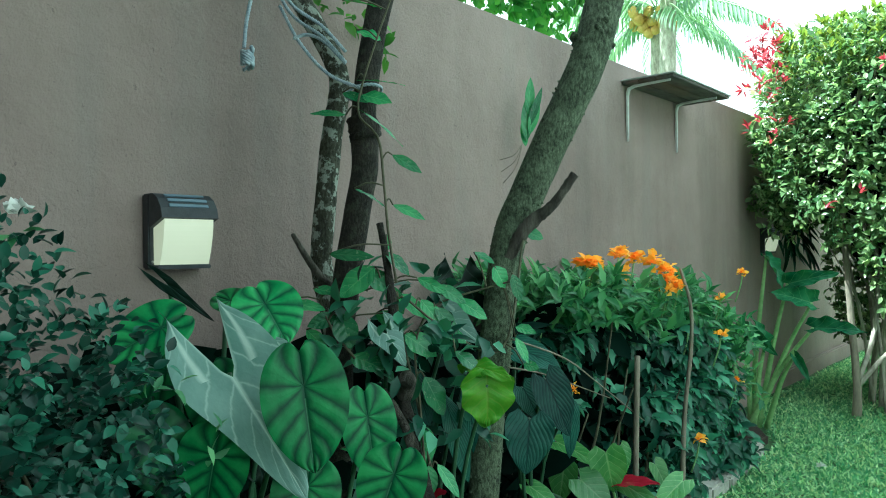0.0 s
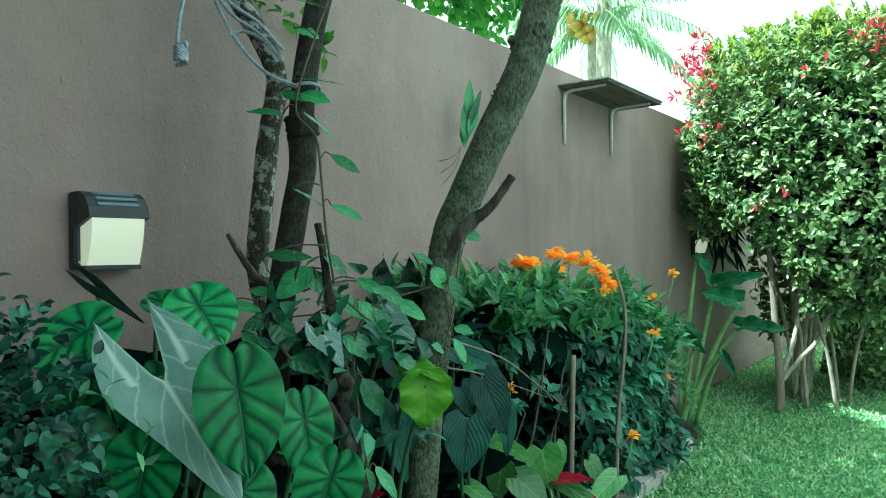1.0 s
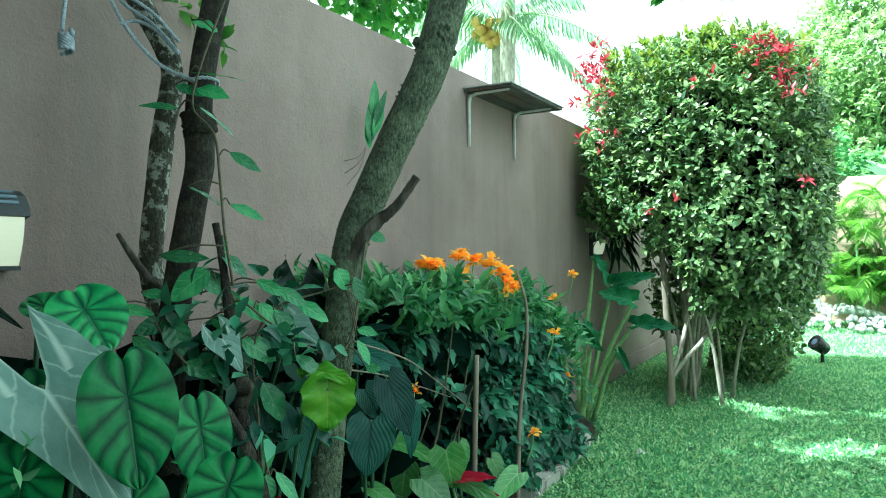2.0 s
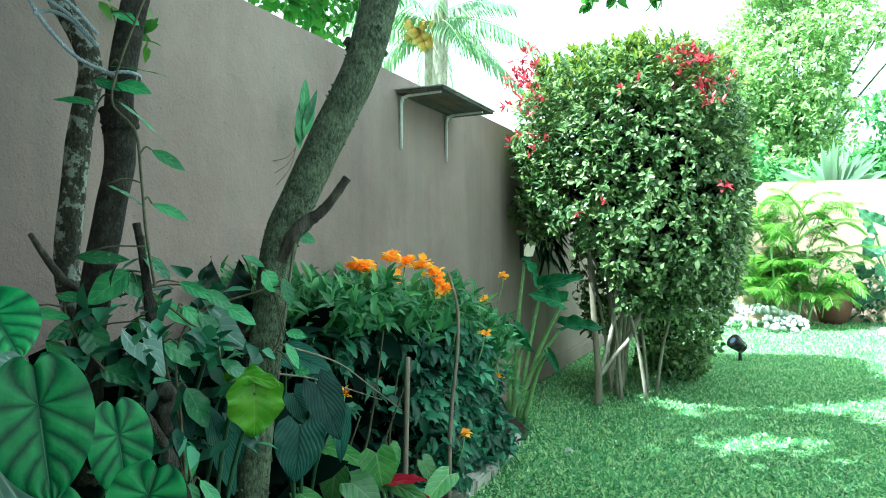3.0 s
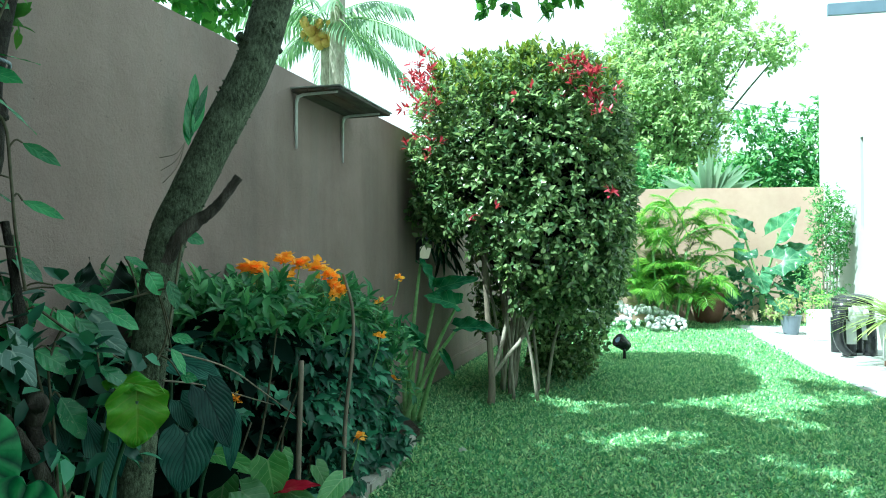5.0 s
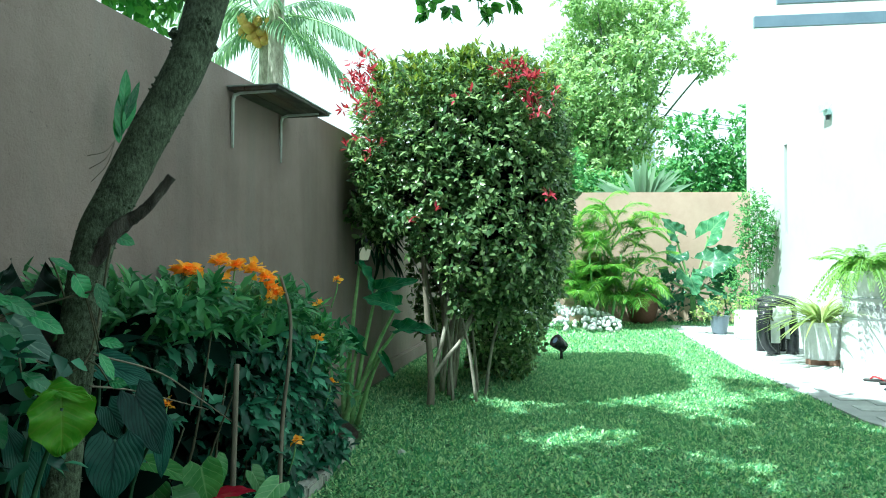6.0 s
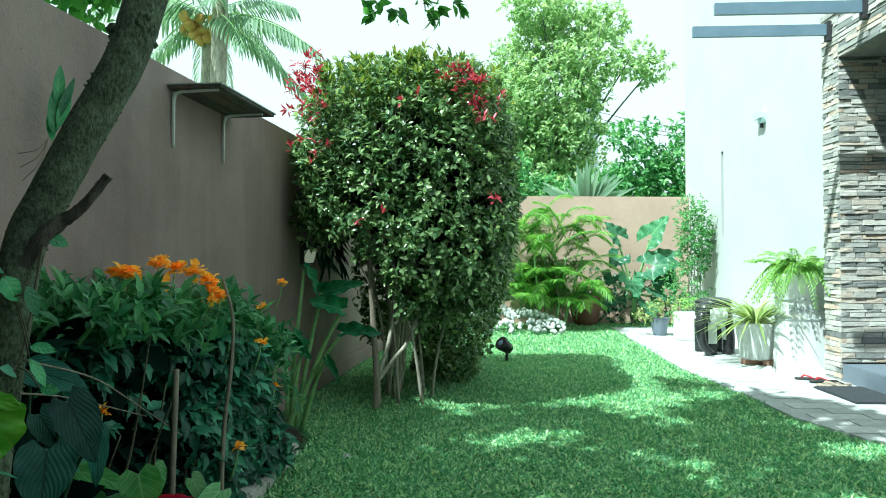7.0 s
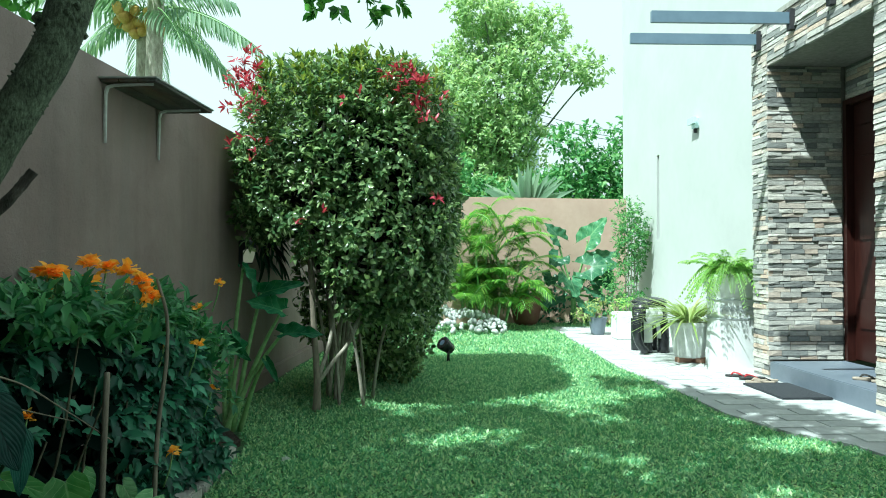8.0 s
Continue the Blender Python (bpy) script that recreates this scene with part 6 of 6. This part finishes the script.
vs = [(x * (1 + 0.035 * (1 if (k % 48) % 4 < 2 else -1)), y * (1 + 0.035 * (1 if (k % 48) % 4 < 2 else -1)), z) for k, (x, y, z) in enumerate(vs)]
put(obj("pot", vs, fs, M_POT_GREY), sp)
rng = np.random.default_rng(102)
n = 150
a = rng.uniform(0, 2 * math.pi, n)
up = rng.uniform(0.4, 2.2, n)
ARCH = leaf_blade(7, 0.15, 0.9, 0.45)
scatter("foliage", ARCH, np.stack([2.47 + 0.06 * np.cos(a), 8.22 + 0.06 * np.sin(a), np.full(n, 0.44)], 1), np.stack([np.cos(a), np.sin(a), up], 1), np.tile((0, 0, 1.0), (n, 1)) + np.stack([np.cos(a), np.sin(a), a * 0], 1) * -0.3,
        rng.uniform(0.36, 0.62, n), 0.026, M_SPIDER, sp)

# ornamental stool in the form of an animal: one plain form
bm = bmesh.new()
for c, s in (((0, 0, 0.42), (0.17, 0.22, 0.13)), ((-0.14, -0.14, 0.46), (0.10, 0.10, 0.11))):
    r = bmesh.ops.create_uvsphere(bm, u_segments=20, v_segments=12, radius=1.0)
    bmesh.ops.transform(bm, matrix=Matrix.Translation(c) @ Matrix.Diagonal((*s, 1)), verts=r["verts"])
for pts, r0, r1 in (([(-0.19, -0.20, 0.46), (-0.24, -0.24, 0.30), (-0.21, -0.24, 0.12), (-0.14, -0.26, 0.03)], 0.055, 0.035), ([(-0.08, -0.1, 0.36), (-0.08, -0.11, 0.18), (-0.08, -0.11, 0.0)], 0.06, 0.06),
                    ([(0.09, -0.1, 0.36), (0.10, -0.11, 0.18), (0.10, -0.11, 0.0)], 0.06, 0.06), ([(0.09, 0.13, 0.36), (0.10, 0.13, 0.18), (0.10, 0.13, 0.0)], 0.06, 0.06), ([(-0.08, 0.13, 0.36), (-0.08, 0.13, 0.18), (-0.08, 0.13, 0.0)], 0.06, 0.06)):
    vs, fs = tube(smooth_line(pts, 10), np.linspace(r0, r1, 10), 12)
    mv = [bm.verts.new(v) for v in vs]
    for q in fs:
        bm.faces.new([mv[i] for i in q])
r = bmesh.ops.create_uvsphere(bm, u_segments=24, v_segments=12, radius=1.0)
bmesh.ops.transform(bm, matrix=Matrix.Translation((0, 0, 0.55)) @ Matrix.Diagonal((0.18, 0.18, 0.06, 1)), verts=r["verts"])
for side in (-1, 1):      # ears
    r = bmesh.ops.create_uvsphere(bm, u_segments=16, v_segments=10, radius=1.0)
    bmesh.ops.transform(bm, matrix=Matrix.Translation((-0.08 + 0.14 * max(0, side), -0.20 + 0.10 * max(0, side), 0.44)) @ Matrix.Diagonal((0.09, 0.03, 0.11, 1)), verts=r["verts"])
stool = part("garden_stool", bm, M_BLACK, None, "", True)
stool.data.materials.append(M_POT_WHITE)
for f in stool.data.polygons:
    c = f.center
    if 0.14 < c.z < 0.50 and -0.13 < c.x < 0.06 and c.y < -0.06:
        f.material_index = 1
stool.matrix_basis = pose(2.26, 9.15, 0.012, 0, 0, 10) @ Matrix.Diagonal((1.22, 1.22, 1.12, 1))
tagged(stool, "black and white glazed animal-shaped garden stool", "garden stool")
wb = thing("white_planter_box", (2.30, 10.6, 0), "low white planter box with trailing plant", "planter", turn=4)
bm = bmesh.new()
box(bm, (-0.19, -0.19, 0.012), (0.19, 0.19, 0.40), 0.015)
put(part("box", bm, M_POT_WHITE), wb)
crown_part(wb, 104, 40, (2.30, 10.6, 0.46), (0.28, 0.22, 0.10), M_FERN, 0.05, 0.3, 8, "foliage")
gp = thing("dark_pot", (1.98, 11.2, 0), "small dark grey pot with pale foliage", "plant pot")
put(obj("pot", *lathe([(0.09, 0.012), (0.10, 0.03), (0.14, 0.26), (0.15, 0.28), (0.12, 0.28), (0.11, 0.2)]), M_STEP), gp)
crown_part(gp, 105, 36, (1.95, 11.2, 0.36), (0.26, 0.2, 0.10), M_SPIDER, 0.06, 0.3, 8, "foliage")

M_MAT = surface("dark_door_mat", [(0.3, (0.02, 0.024, 0.03)), (0.7, (0.05, 0.055, 0.065))], 60, 0.95, 30, 0.9, 0.006)
mt = slab("door_mat", quad(-1.15, -0.42, -0.45, -0.03), 0.013, 0.030, M_MAT, bevel=0.005)
tagged(mt, "dark grey bristle door mat at the step", "door mat")


def sandal(at, turn, sole_mat, strap_mat, label, group):
    e = thing("flip_flop", at, label, "sandal", group, turn)
    vs, n = [], 28
    for z, k in ((0.0, 0.96), (0.006, 1.0), (0.016, 1.0), (0.019, 0.96)):
        for j in range(n):
            a = 2 * math.pi * j / n
            v = math.sin(a)
            w = 0.042 + 0.010 * v - 0.006 * math.cos(2 * a)
            vs.append((w * k * math.cos(a), 0.13 * k * v, z))
    fs = [(i * n + j, i * n + (j + 1) % n, (i + 1) * n + (j + 1) % n, (i + 1) * n + j) for i in range(3) for j in range(n)] + [tuple(range(n))[::-1], tuple(range(3 * n, 4 * n))]
    put(obj("sole", vs, fs, sole_mat), e)
    for s in (-1, 1):
        q = tube(smooth_line([(0.0, 0.075, 0.018), (s * 0.022, 0.045, 0.042), (s * 0.040, 0.0, 0.030), (s * 0.042, -0.03, 0.016)], 10), [0.006] * 10, 7)
        put(obj("strap", *q, strap_mat, None, "", True), e)
    return e


M_RUBBER_RED = plain("red_rubber", (0.40, 0.03, 0.04), 0.5)
M_RUBBER_TAN = plain("tan_rubber", (0.36, 0.30, 0.24), 0.7)
M_RUBBER_BLK = plain("black_rubber", (0.03, 0.03, 0.03), 0.6)
for k, (x, y, t, so, st, lb) in enumerate([(2.64, 7.18, 80, M_RUBBER_BLK, M_RUBBER_RED, "flip-flop with black sole and red straps"), (2.72, 7.06, 95, M_RUBBER_BLK, M_RUBBER_RED, "flip-flop with black sole and red straps"),
                                           (2.70, 6.82, 75, M_RUBBER_TAN, M_RUBBER_TAN, "worn tan rubber flip-flop on the paving"), (2.78, 6.90, 100, M_RUBBER_TAN, M_RUBBER_BLK, "worn tan rubber flip-flop on the paving")]):
    sandal((x, y, 0.014), t, so, st, lb, "flip-flops")
for x, y, t in ((3.28, 6.05, 70), (3.36, 5.93, 84)):
    sandal((x, y, 0.172), t, M_RUBBER_TAN, M_RUBBER_BLK, "worn tan flip-flop on the stone step", "flip-flops on the step")

# ---- things on the brown wall ----
M_LAMPBLK = surface("cast_black_metal", [(0.3, (0.018, 0.022, 0.028)), (0.7, (0.04, 0.046, 0.055))], 20, 0.5, 20, 0.3, 0.002)


def lamp_glass():
    m, n, l, b = mat("lit_opal_glass", 0.35)
    b.inputs["Base Color"].default_value = (0.58, 0.56, 0.46, 1)
    b.inputs["Emission Color"].default_value = (1.0, 0.93, 0.62, 1)
    b.inputs["Emission Strength"].default_value = 0.10
    return m


M_OPAL = lamp_glass()


def bulkhead(y, z0, group):
    """A half-round wall lantern: back plate, louvred hood, curved opal glass."""
    e = thing("wall_lamp", (WALL_X, y, z0), "black wall lantern with lit opal glass and slotted hood", "wall lamp", group)
    bm = bmesh.new()
    box(bm, (0.0, -0.085, 0.0), (0.036, 0.085, 0.205), 0.004)
    put(part("back_plate", bm, M_LAMPBLK), e)

    def arc(z):     # how far the front stands out
        return 0.040 + 0.058 * math.sin(math.pi * (0.14 + 0.52 * z / 0.205))

    vs, fs = [], []
    rows = [0.012 + 0.130 * k / 10 for k in range(11)]
    for z in rows:
        d = arc(z)
        vs += [(0.037, -0.072, z), (d, -0.072, z), (d, 0.072, z), (0.037, 0.072, z)]
    for k in range(10):
        for j in range(3):
            fs.append((4 * k + j, 4 * k + j + 1, 4 * k + j + 5, 4 * k + j + 4))
    fs += [(3, 2, 1, 0), (40, 41, 42, 43)]
    put(obj("glass", vs, fs, M_OPAL), e)
    bm = bmesh.new()
    box(bm, (0.0365, -0.078, 0.0), (arc(0.0) + 0.008, 0.078, 0.011), 0.002)
    put(part("bottom_rim", bm, M_LAMPBLK), e)
    vs, fs = [], []
    prof = [(0.037, 0.205), (0.058, 0.204), (0.082, 0.190), (0.100, 0.164), (0.106, 0.138), (0.037, 0.112)]
    for s in (-0.083, 0.083):
        vs += [(x, s, z) for x, z in prof]
    fs = [tuple(range(6)), tuple(range(6, 12))[::-1]] + [(k, (k + 1) % 6, 6 + (k + 1) % 6, 6 + k) for k in range(6)]
    put(obj("hood", vs, fs, M_LAMPBLK), e)
    for k, (x, z) in enumerate(((0.069, 0.1995), (0.0865, 0.186), (0.096, 0.171))):
        bm = bmesh.new()
        a = (35, 55, 58)[k]
        box(bm, (-0.005, -0.058, -0.002), (0.005, 0.058, 0.002), 0.001, pose(x, 0, z, 0, a, 0))
        put(part("slot", bm, M_GREYBLUE), e)
    for s in (-0.076, 0.076):
        bm = bmesh.new()
        bmesh.ops.create_uvsphere(bm, u_segments=8, v_segments=6, radius=0.004, matrix=Matrix.Translation((0.038, s, 0.02)))
        put(part("screw", bm, M_STEEL), e)
    return e


bulkhead(1.010, 1.122, "wall lamps")
bulkhead(6.08, 1.118, "wall lamps")

M_BOARD = surface("weathered_board", [(0.3, (0.06, 0.06, 0.055)), (0.7, (0.17, 0.16, 0.14))], 14, 0.9, 30, 0.5, 0.006, (1, 0.3, 1), stain=((0.20, 0.10, 0.05), 0.6))
M_SHEET = surface("grey_metal_sheet", [(0.3, (0.35, 0.37, 0.37)), (0.7, (0.55, 0.57, 0.56))], 6, 0.5, 30, 0.2, 0.003, stain=((0.25, 0.22, 0.18), 0.4))
M_BRACKET = plain("white_enamel_steel", (0.62, 0.64, 0.62), 0.45)
shelf = thing("wall_shelf", (WALL_X, 4.1, 2.09), "weathered board shelf on white steel wall brackets", "shelf")
for k, (x0, x1) in enumerate(((0.005, 0.10), (0.105, 0.20), (0.205, 0.30))):
    bm = bmesh.new()
    box(bm, (x0, -0.40, -0.008), (x1, 0.43, 0.008), 0.003)
    put(part("board", bm, M_BOARD), shelf)
bm = bmesh.new()
box(bm, (0.0, -0.41, 0.010), (0.31, 0.44, 0.018), 0.002, pose(0, 0, 0, 0, 0.5, 0))
put(part("cover_sheet", bm, M_SHEET, None, "grey metal cover sheet"), shelf)
for y in (-0.36, 0.30):
    bm = bmesh.new()
    bk = [(0.014, -0.322, 0.0025), (0.014, -0.20, 0.008), (0.016, -0.06, 0.011), (0.026, -0.028, 0.012), (0.06, -0.018, 0.011), (0.18, -0.016, 0.008), (0.27, -0.015, 0.004)]
    vs, fs = [], []
    for k, (x, z, w) in enumerate(bk):
        t = 0.006
        n2 = (1, 0) if k < 2 else ((0.7, -0.7) if k < 4 else (0, -1))
        vs += [(x - n2[0] * t, y - w, z - n2[1] * t), (x + n2[0] * t, y - w, z + n2[1] * t), (x + n2[0] * t, y + w, z + n2[1] * t), (x - n2[0] * t, y + w, z - n2[1] * t)]
    for k in range(len(bk) - 1):
        for j in range(4):
            fs.append((4 * k + j, 4 * k + (j + 1) % 4, 4 * k + 4 + (j + 1) % 4, 4 * k + 4 + j))
    fs += [(0, 1, 2, 3), (24, 27, 26, 25)]
    put(obj("bracket", vs, fs, M_BRACKET), shelf)

# garden spotlight on its spike
sl = thing("garden_spotlight", (-0.23, 8.33, -0.07), "black garden spotlight on a ground spike", "spotlight")
sl.scale = (1.35, 1.35, 1.35)
put(obj("spike", *tube([(0, 0, -0.05), (0, 0, 0.06), (0, 0, 0.11)], [0.012, 0.014, 0.012], 8), M_BLACK), sl)
put(obj("bracket", *tube([(0, 0, 0.10), (0.0, -0.03, 0.12), (0.0, -0.02, 0.15)], [0.010, 0.010, 0.010], 8), M_BLACK), sl)
hd = lathe([(0.030, -0.06), (0.045, -0.05), (0.052, 0.0), (0.060, 0.05), (0.060, 0.065), (0.050, 0.065)], 18)
o = put(obj("head", *hd, M_BLACK, None, "", True), sl)
o.matrix_basis = pose(-0.01, 0.0, 0.17, 55, 0, -50)
M_LENS = plain("lamp_lens", (0.25, 0.34, 0.52), 0.1)
o = put(obj("lens", *lathe([(0.049, 0.058), (0.047, 0.062), (0.02, 0.066)], 18), M_LENS), sl)
o.matrix_basis = pose(-0.01, 0.0, 0.17, 55, 0, -50)
# ---- edging blocks, paving, stones and grass ----
edge = thing("bed_edging", (-1.38, 3.6, 0), "row of weathered pale concrete edging blocks", "edging")
rnd = random.Random(5)
for k in range(1, 6):
    y = 2.95 + 0.235 * k
    x = -1.33 - 0.012 * k - (0.02 * max(0, k - 4))
    bm = bmesh.new()
    box(bm, (-0.045, -0.11, -0.03), (0.040, 0.095, 0.058), 0.010, pose(0, 0, 0, rnd.uniform(-3, 3), rnd.uniform(-4, 4), rnd.uniform(-5, 5) + 4))
    o = part("block", bm, M_CONC)
    o.matrix_basis = pose(x + 0.02, y, rnd.uniform(-0.015, 0.01))
    under(o, edge)
for k, (x, y) in enumerate([(-1.02, 4.05), (-1.25, 3.1)]):
    d = unit(np.random.default_rng(k).normal(size=(9, 3)) + np.array([0, 0, 1.0]))
    o = scatter("fallen_flower", MEDIUM, np.tile((x, y, 0.03), (9, 1)), d, d[::-1], 0.028, 0.024, M_PETAL)
    tagged(o, "small fallen pale pink flower on the grass", "flower", "fallen flowers")

M_PAVER = surface("paver_grey", [(0.3, (0.36, 0.37, 0.37)), (0.7, (0.46, 0.48, 0.47))], 6, 0.8, 50, 0.3, 0.004)


def paver_mat():
    m, n, l, b = mat("grey_paver", 0.8)
    o = n.new("ShaderNodeObjectInfo")
    r = ramp(n, [(0.0, (0.43, 0.45, 0.45)), (1.0, (0.54, 0.56, 0.55))])
    l.new(o.outputs["Random"], r.inputs["Fac"])
    g = ramp(n, [(0.3, (0.8, 0.8, 0.8)), (0.7, (1.12, 1.12, 1.1))])
    v = coords(n, l)
    l.new(noise_tex(n, l, v, 18, 6), g.inputs["Fac"])
    l.new(mixc(n, l, 1.0, r.outputs["Color"], g.outputs["Color"], "MULTIPLY"), b.inputs["Base Color"])
    bump(n, l, b, noise_tex(n, l, v, 90, 5), 0.4, 0.004)
    return m


M_PAV = paver_mat()
paving = slab("paving", [(1.40, 12.6), (1.56, 9.0), (1.62, 7.8), (1.84, 6.4), (1.93, 5.5), (2.14, 4.93), (2.40, 4.60), (2.75, 3.0), (2.9, -3.0), (6.5, -3.0), (3.45, 7.5), (3.05, 12.6)], -0.06, 0.006, M_PAVER)
tagged(paving, "grey paved strip between the lawn and the house", "paving", kind="structure")


def paved(x, y):
    """True on the paved strip, in front of the house."""
    edge_x = np.interp(-y, [-12.6, -9, -7.8, -6.4, -5.5, -4.93, -4.6, -3], [1.40, 1.56, 1.62, 1.84, 1.93, 2.14, 2.40, 2.75])
    return x > edge_x


def block_mesh(name, size, seed, material, chip=0.004, rough=0.0):
    bm = bmesh.new()
    box(bm, (-size[0] / 2, -size[1] / 2, -size[2]), (size[0] / 2, size[1] / 2, 0), chip)
    r = random.Random(seed)
    for v in bm.verts:
        if v.co.z > -0.3 * size[2]:
            v.co.z += r.uniform(-rough, rough)
    me = bpy.data.meshes.new(name)
    bm.to_mesh(me)
    bm.free()
    me.materials.append(material)
    return me


pv = [block_mesh("paver", (0.392, 0.192, 0.03), k, M_PAV, 0.003, 0.0012) for k in range(3)]
count = 0
for i in range(-24, 30):
    for j in range(0, 16):
        a, b = 0.2 * i, -2.0 + 0.4 * j + (0.2 if i % 2 else 0)
        x, y = house_xy(a, b)
        inn = b < -0.22 if a < 0.35 else b < 0.28
        if not inn or not paved(x - 0.19, y) or y > 12.4 or count >= 300:
            continue
        o = new("paver", pv[(i * 7 + j) % 3])
        o.matrix_basis = pose(x, y, 0.013, 0, 0, 94)
        o.matrix_basis = Matrix.Translation((x, y, 0.013)) @ Matrix(((OX.x, AX.x, 0, 0), (OX.y, AX.y, 0, 0), (0, 0, 1, 0), (0, 0, 0, 1)))
        under(o, paving)
        count += 1

# ledge stones: uneven courses of split stone on pillars and lintel
st = [block_mesh("stone", (1, 1, 0.05), 20 + k, M_STONE, 0.008, 0.006) for k in range(6)]


def stone_face(parent, origin, right, normal, width, z0, z1, seed):
    """Split stones on a face: origin at its lower left, right along it, normal outwards."""
    r = random.Random(seed)
    z = z0
    up = Vector((0, 0, 1))
    while z < z1 - 0.02:
        h = min(r.choice((0.030, 0.038, 0.046, 0.054)), z1 - z)
        s = 0.0
        while s < width - 0.01:
            ln = min(r.uniform(0.08, 0.27) * (1.6 if width > 0.8 else 1.0), width - s)
            if width - s - ln < 0.07:
                ln = width - s
            depth = r.uniform(-0.006, 0.007)
            c = Vector(origin) + right * (s + ln / 2) + up * (z + h / 2) + normal * depth
            o = new("stone", st[r.randrange(6)])
            o.matrix_basis = Matrix(((right.x * (ln - 0.004), up.x, normal.x, c.x), (right.y * (ln - 0.004), up.y, normal.y, c.y), (right.z, up.z * (h - 0.004), normal.z, c.z), (0, 0, 0, 1)))
            o.parent = parent
            s += ln
        z += h


def h3(a, i):
    return Vector((*house_xy(a, i), 0))


stone_face(pil, h3(0.0, 0.0), OX, -AX, 0.745, 0.18, LINT, 1)                # reveal beside the door
stone_face(pil, h3(0.32, 0.0), -AX, -OX, 0.32, 0.0, TOP, 2)                 # front of the pillar
stone_face(lint, h3(0.0, 0.0), -AX, -OX, 1.66, LINT, TOP, 3)                # front of the lintel
stone_face(pil2, h3(-1.66, 0.0), -AX, -OX, 0.9, 0.0, TOP, 4)                # front of the other pillar
hw = [c for c in house.children if c.name.startswith("wall")][5]
stone_face(hw, h3(0.0, 0.79), -AX, -OX, 1.66, 2.73, LINT, 5)                # above the door

# grass blades
rng = np.random.default_rng(111)


def grass(n, x0, x1, y0, y1, length, label):
    x, y = rng.uniform(x0, x1, n), rng.uniform(y0, y1, n)
    bed_x = np.interp(y, [-3, 1.9, 2.9, 3.3, 4.5, 5.3, 13], [-0.86, -0.86, -1.27, -1.32, -1.36, -1.80, -1.84])
    pe = np.interp(-y, [-12.6, -9, -7.8, -6.4, -5.5, -4.93, -4.6, -3], [1.40, 1.56, 1.62, 1.84, 1.93, 2.14, 2.40, 2.75])
    ok = (x > bed_x) & ((x < pe + rng.normal(0, 0.02, n)) | (y > 12.55)) & (y < 13.05 + 0.2 * x)
    x, y = x[ok], y[ok]
    m = len(x)
    patch = np.array([noise.noise(Vector((a * 1.7, b * 1.7, 4.0))) for a, b in zip(x, y)])
    z = np.array([0.012 * noise.noise(Vector((a, b, 0)) * 0.8) - 0.014 for a, b in zip(x, y)])
    d = np.stack([rng.normal(size=m), rng.normal(size=m), rng.uniform(0.1, 1.3, m)], 1)
    L = length * rng.uniform(0.6, 1.3, m) * (1 + 0.35 * patch)
    f = np.stack([rng.normal(size=m) * 0.5, rng.normal(size=m) * 0.5, np.full(m, 1.0)], 1)
    o = scatter("lawn_grass", SMALL, np.stack([x, y, z], 1), d, f, L, length * 0.24 + 0.004, M_GRASS)
    tagged(o, label, "grass", kind="stuff")


grass(110000, -1.9, 2.6, 2.6, 5.6, 0.036, "short dense carpet of broad green lawn grass")
grass(95000, -1.9, 2.2, 5.6, 9.0, 0.040, "short dense carpet of broad green lawn grass")
grass(55000, -1.9, 2.5, 9.0, 13.6, 0.055, "short dense carpet of broad green lawn grass")
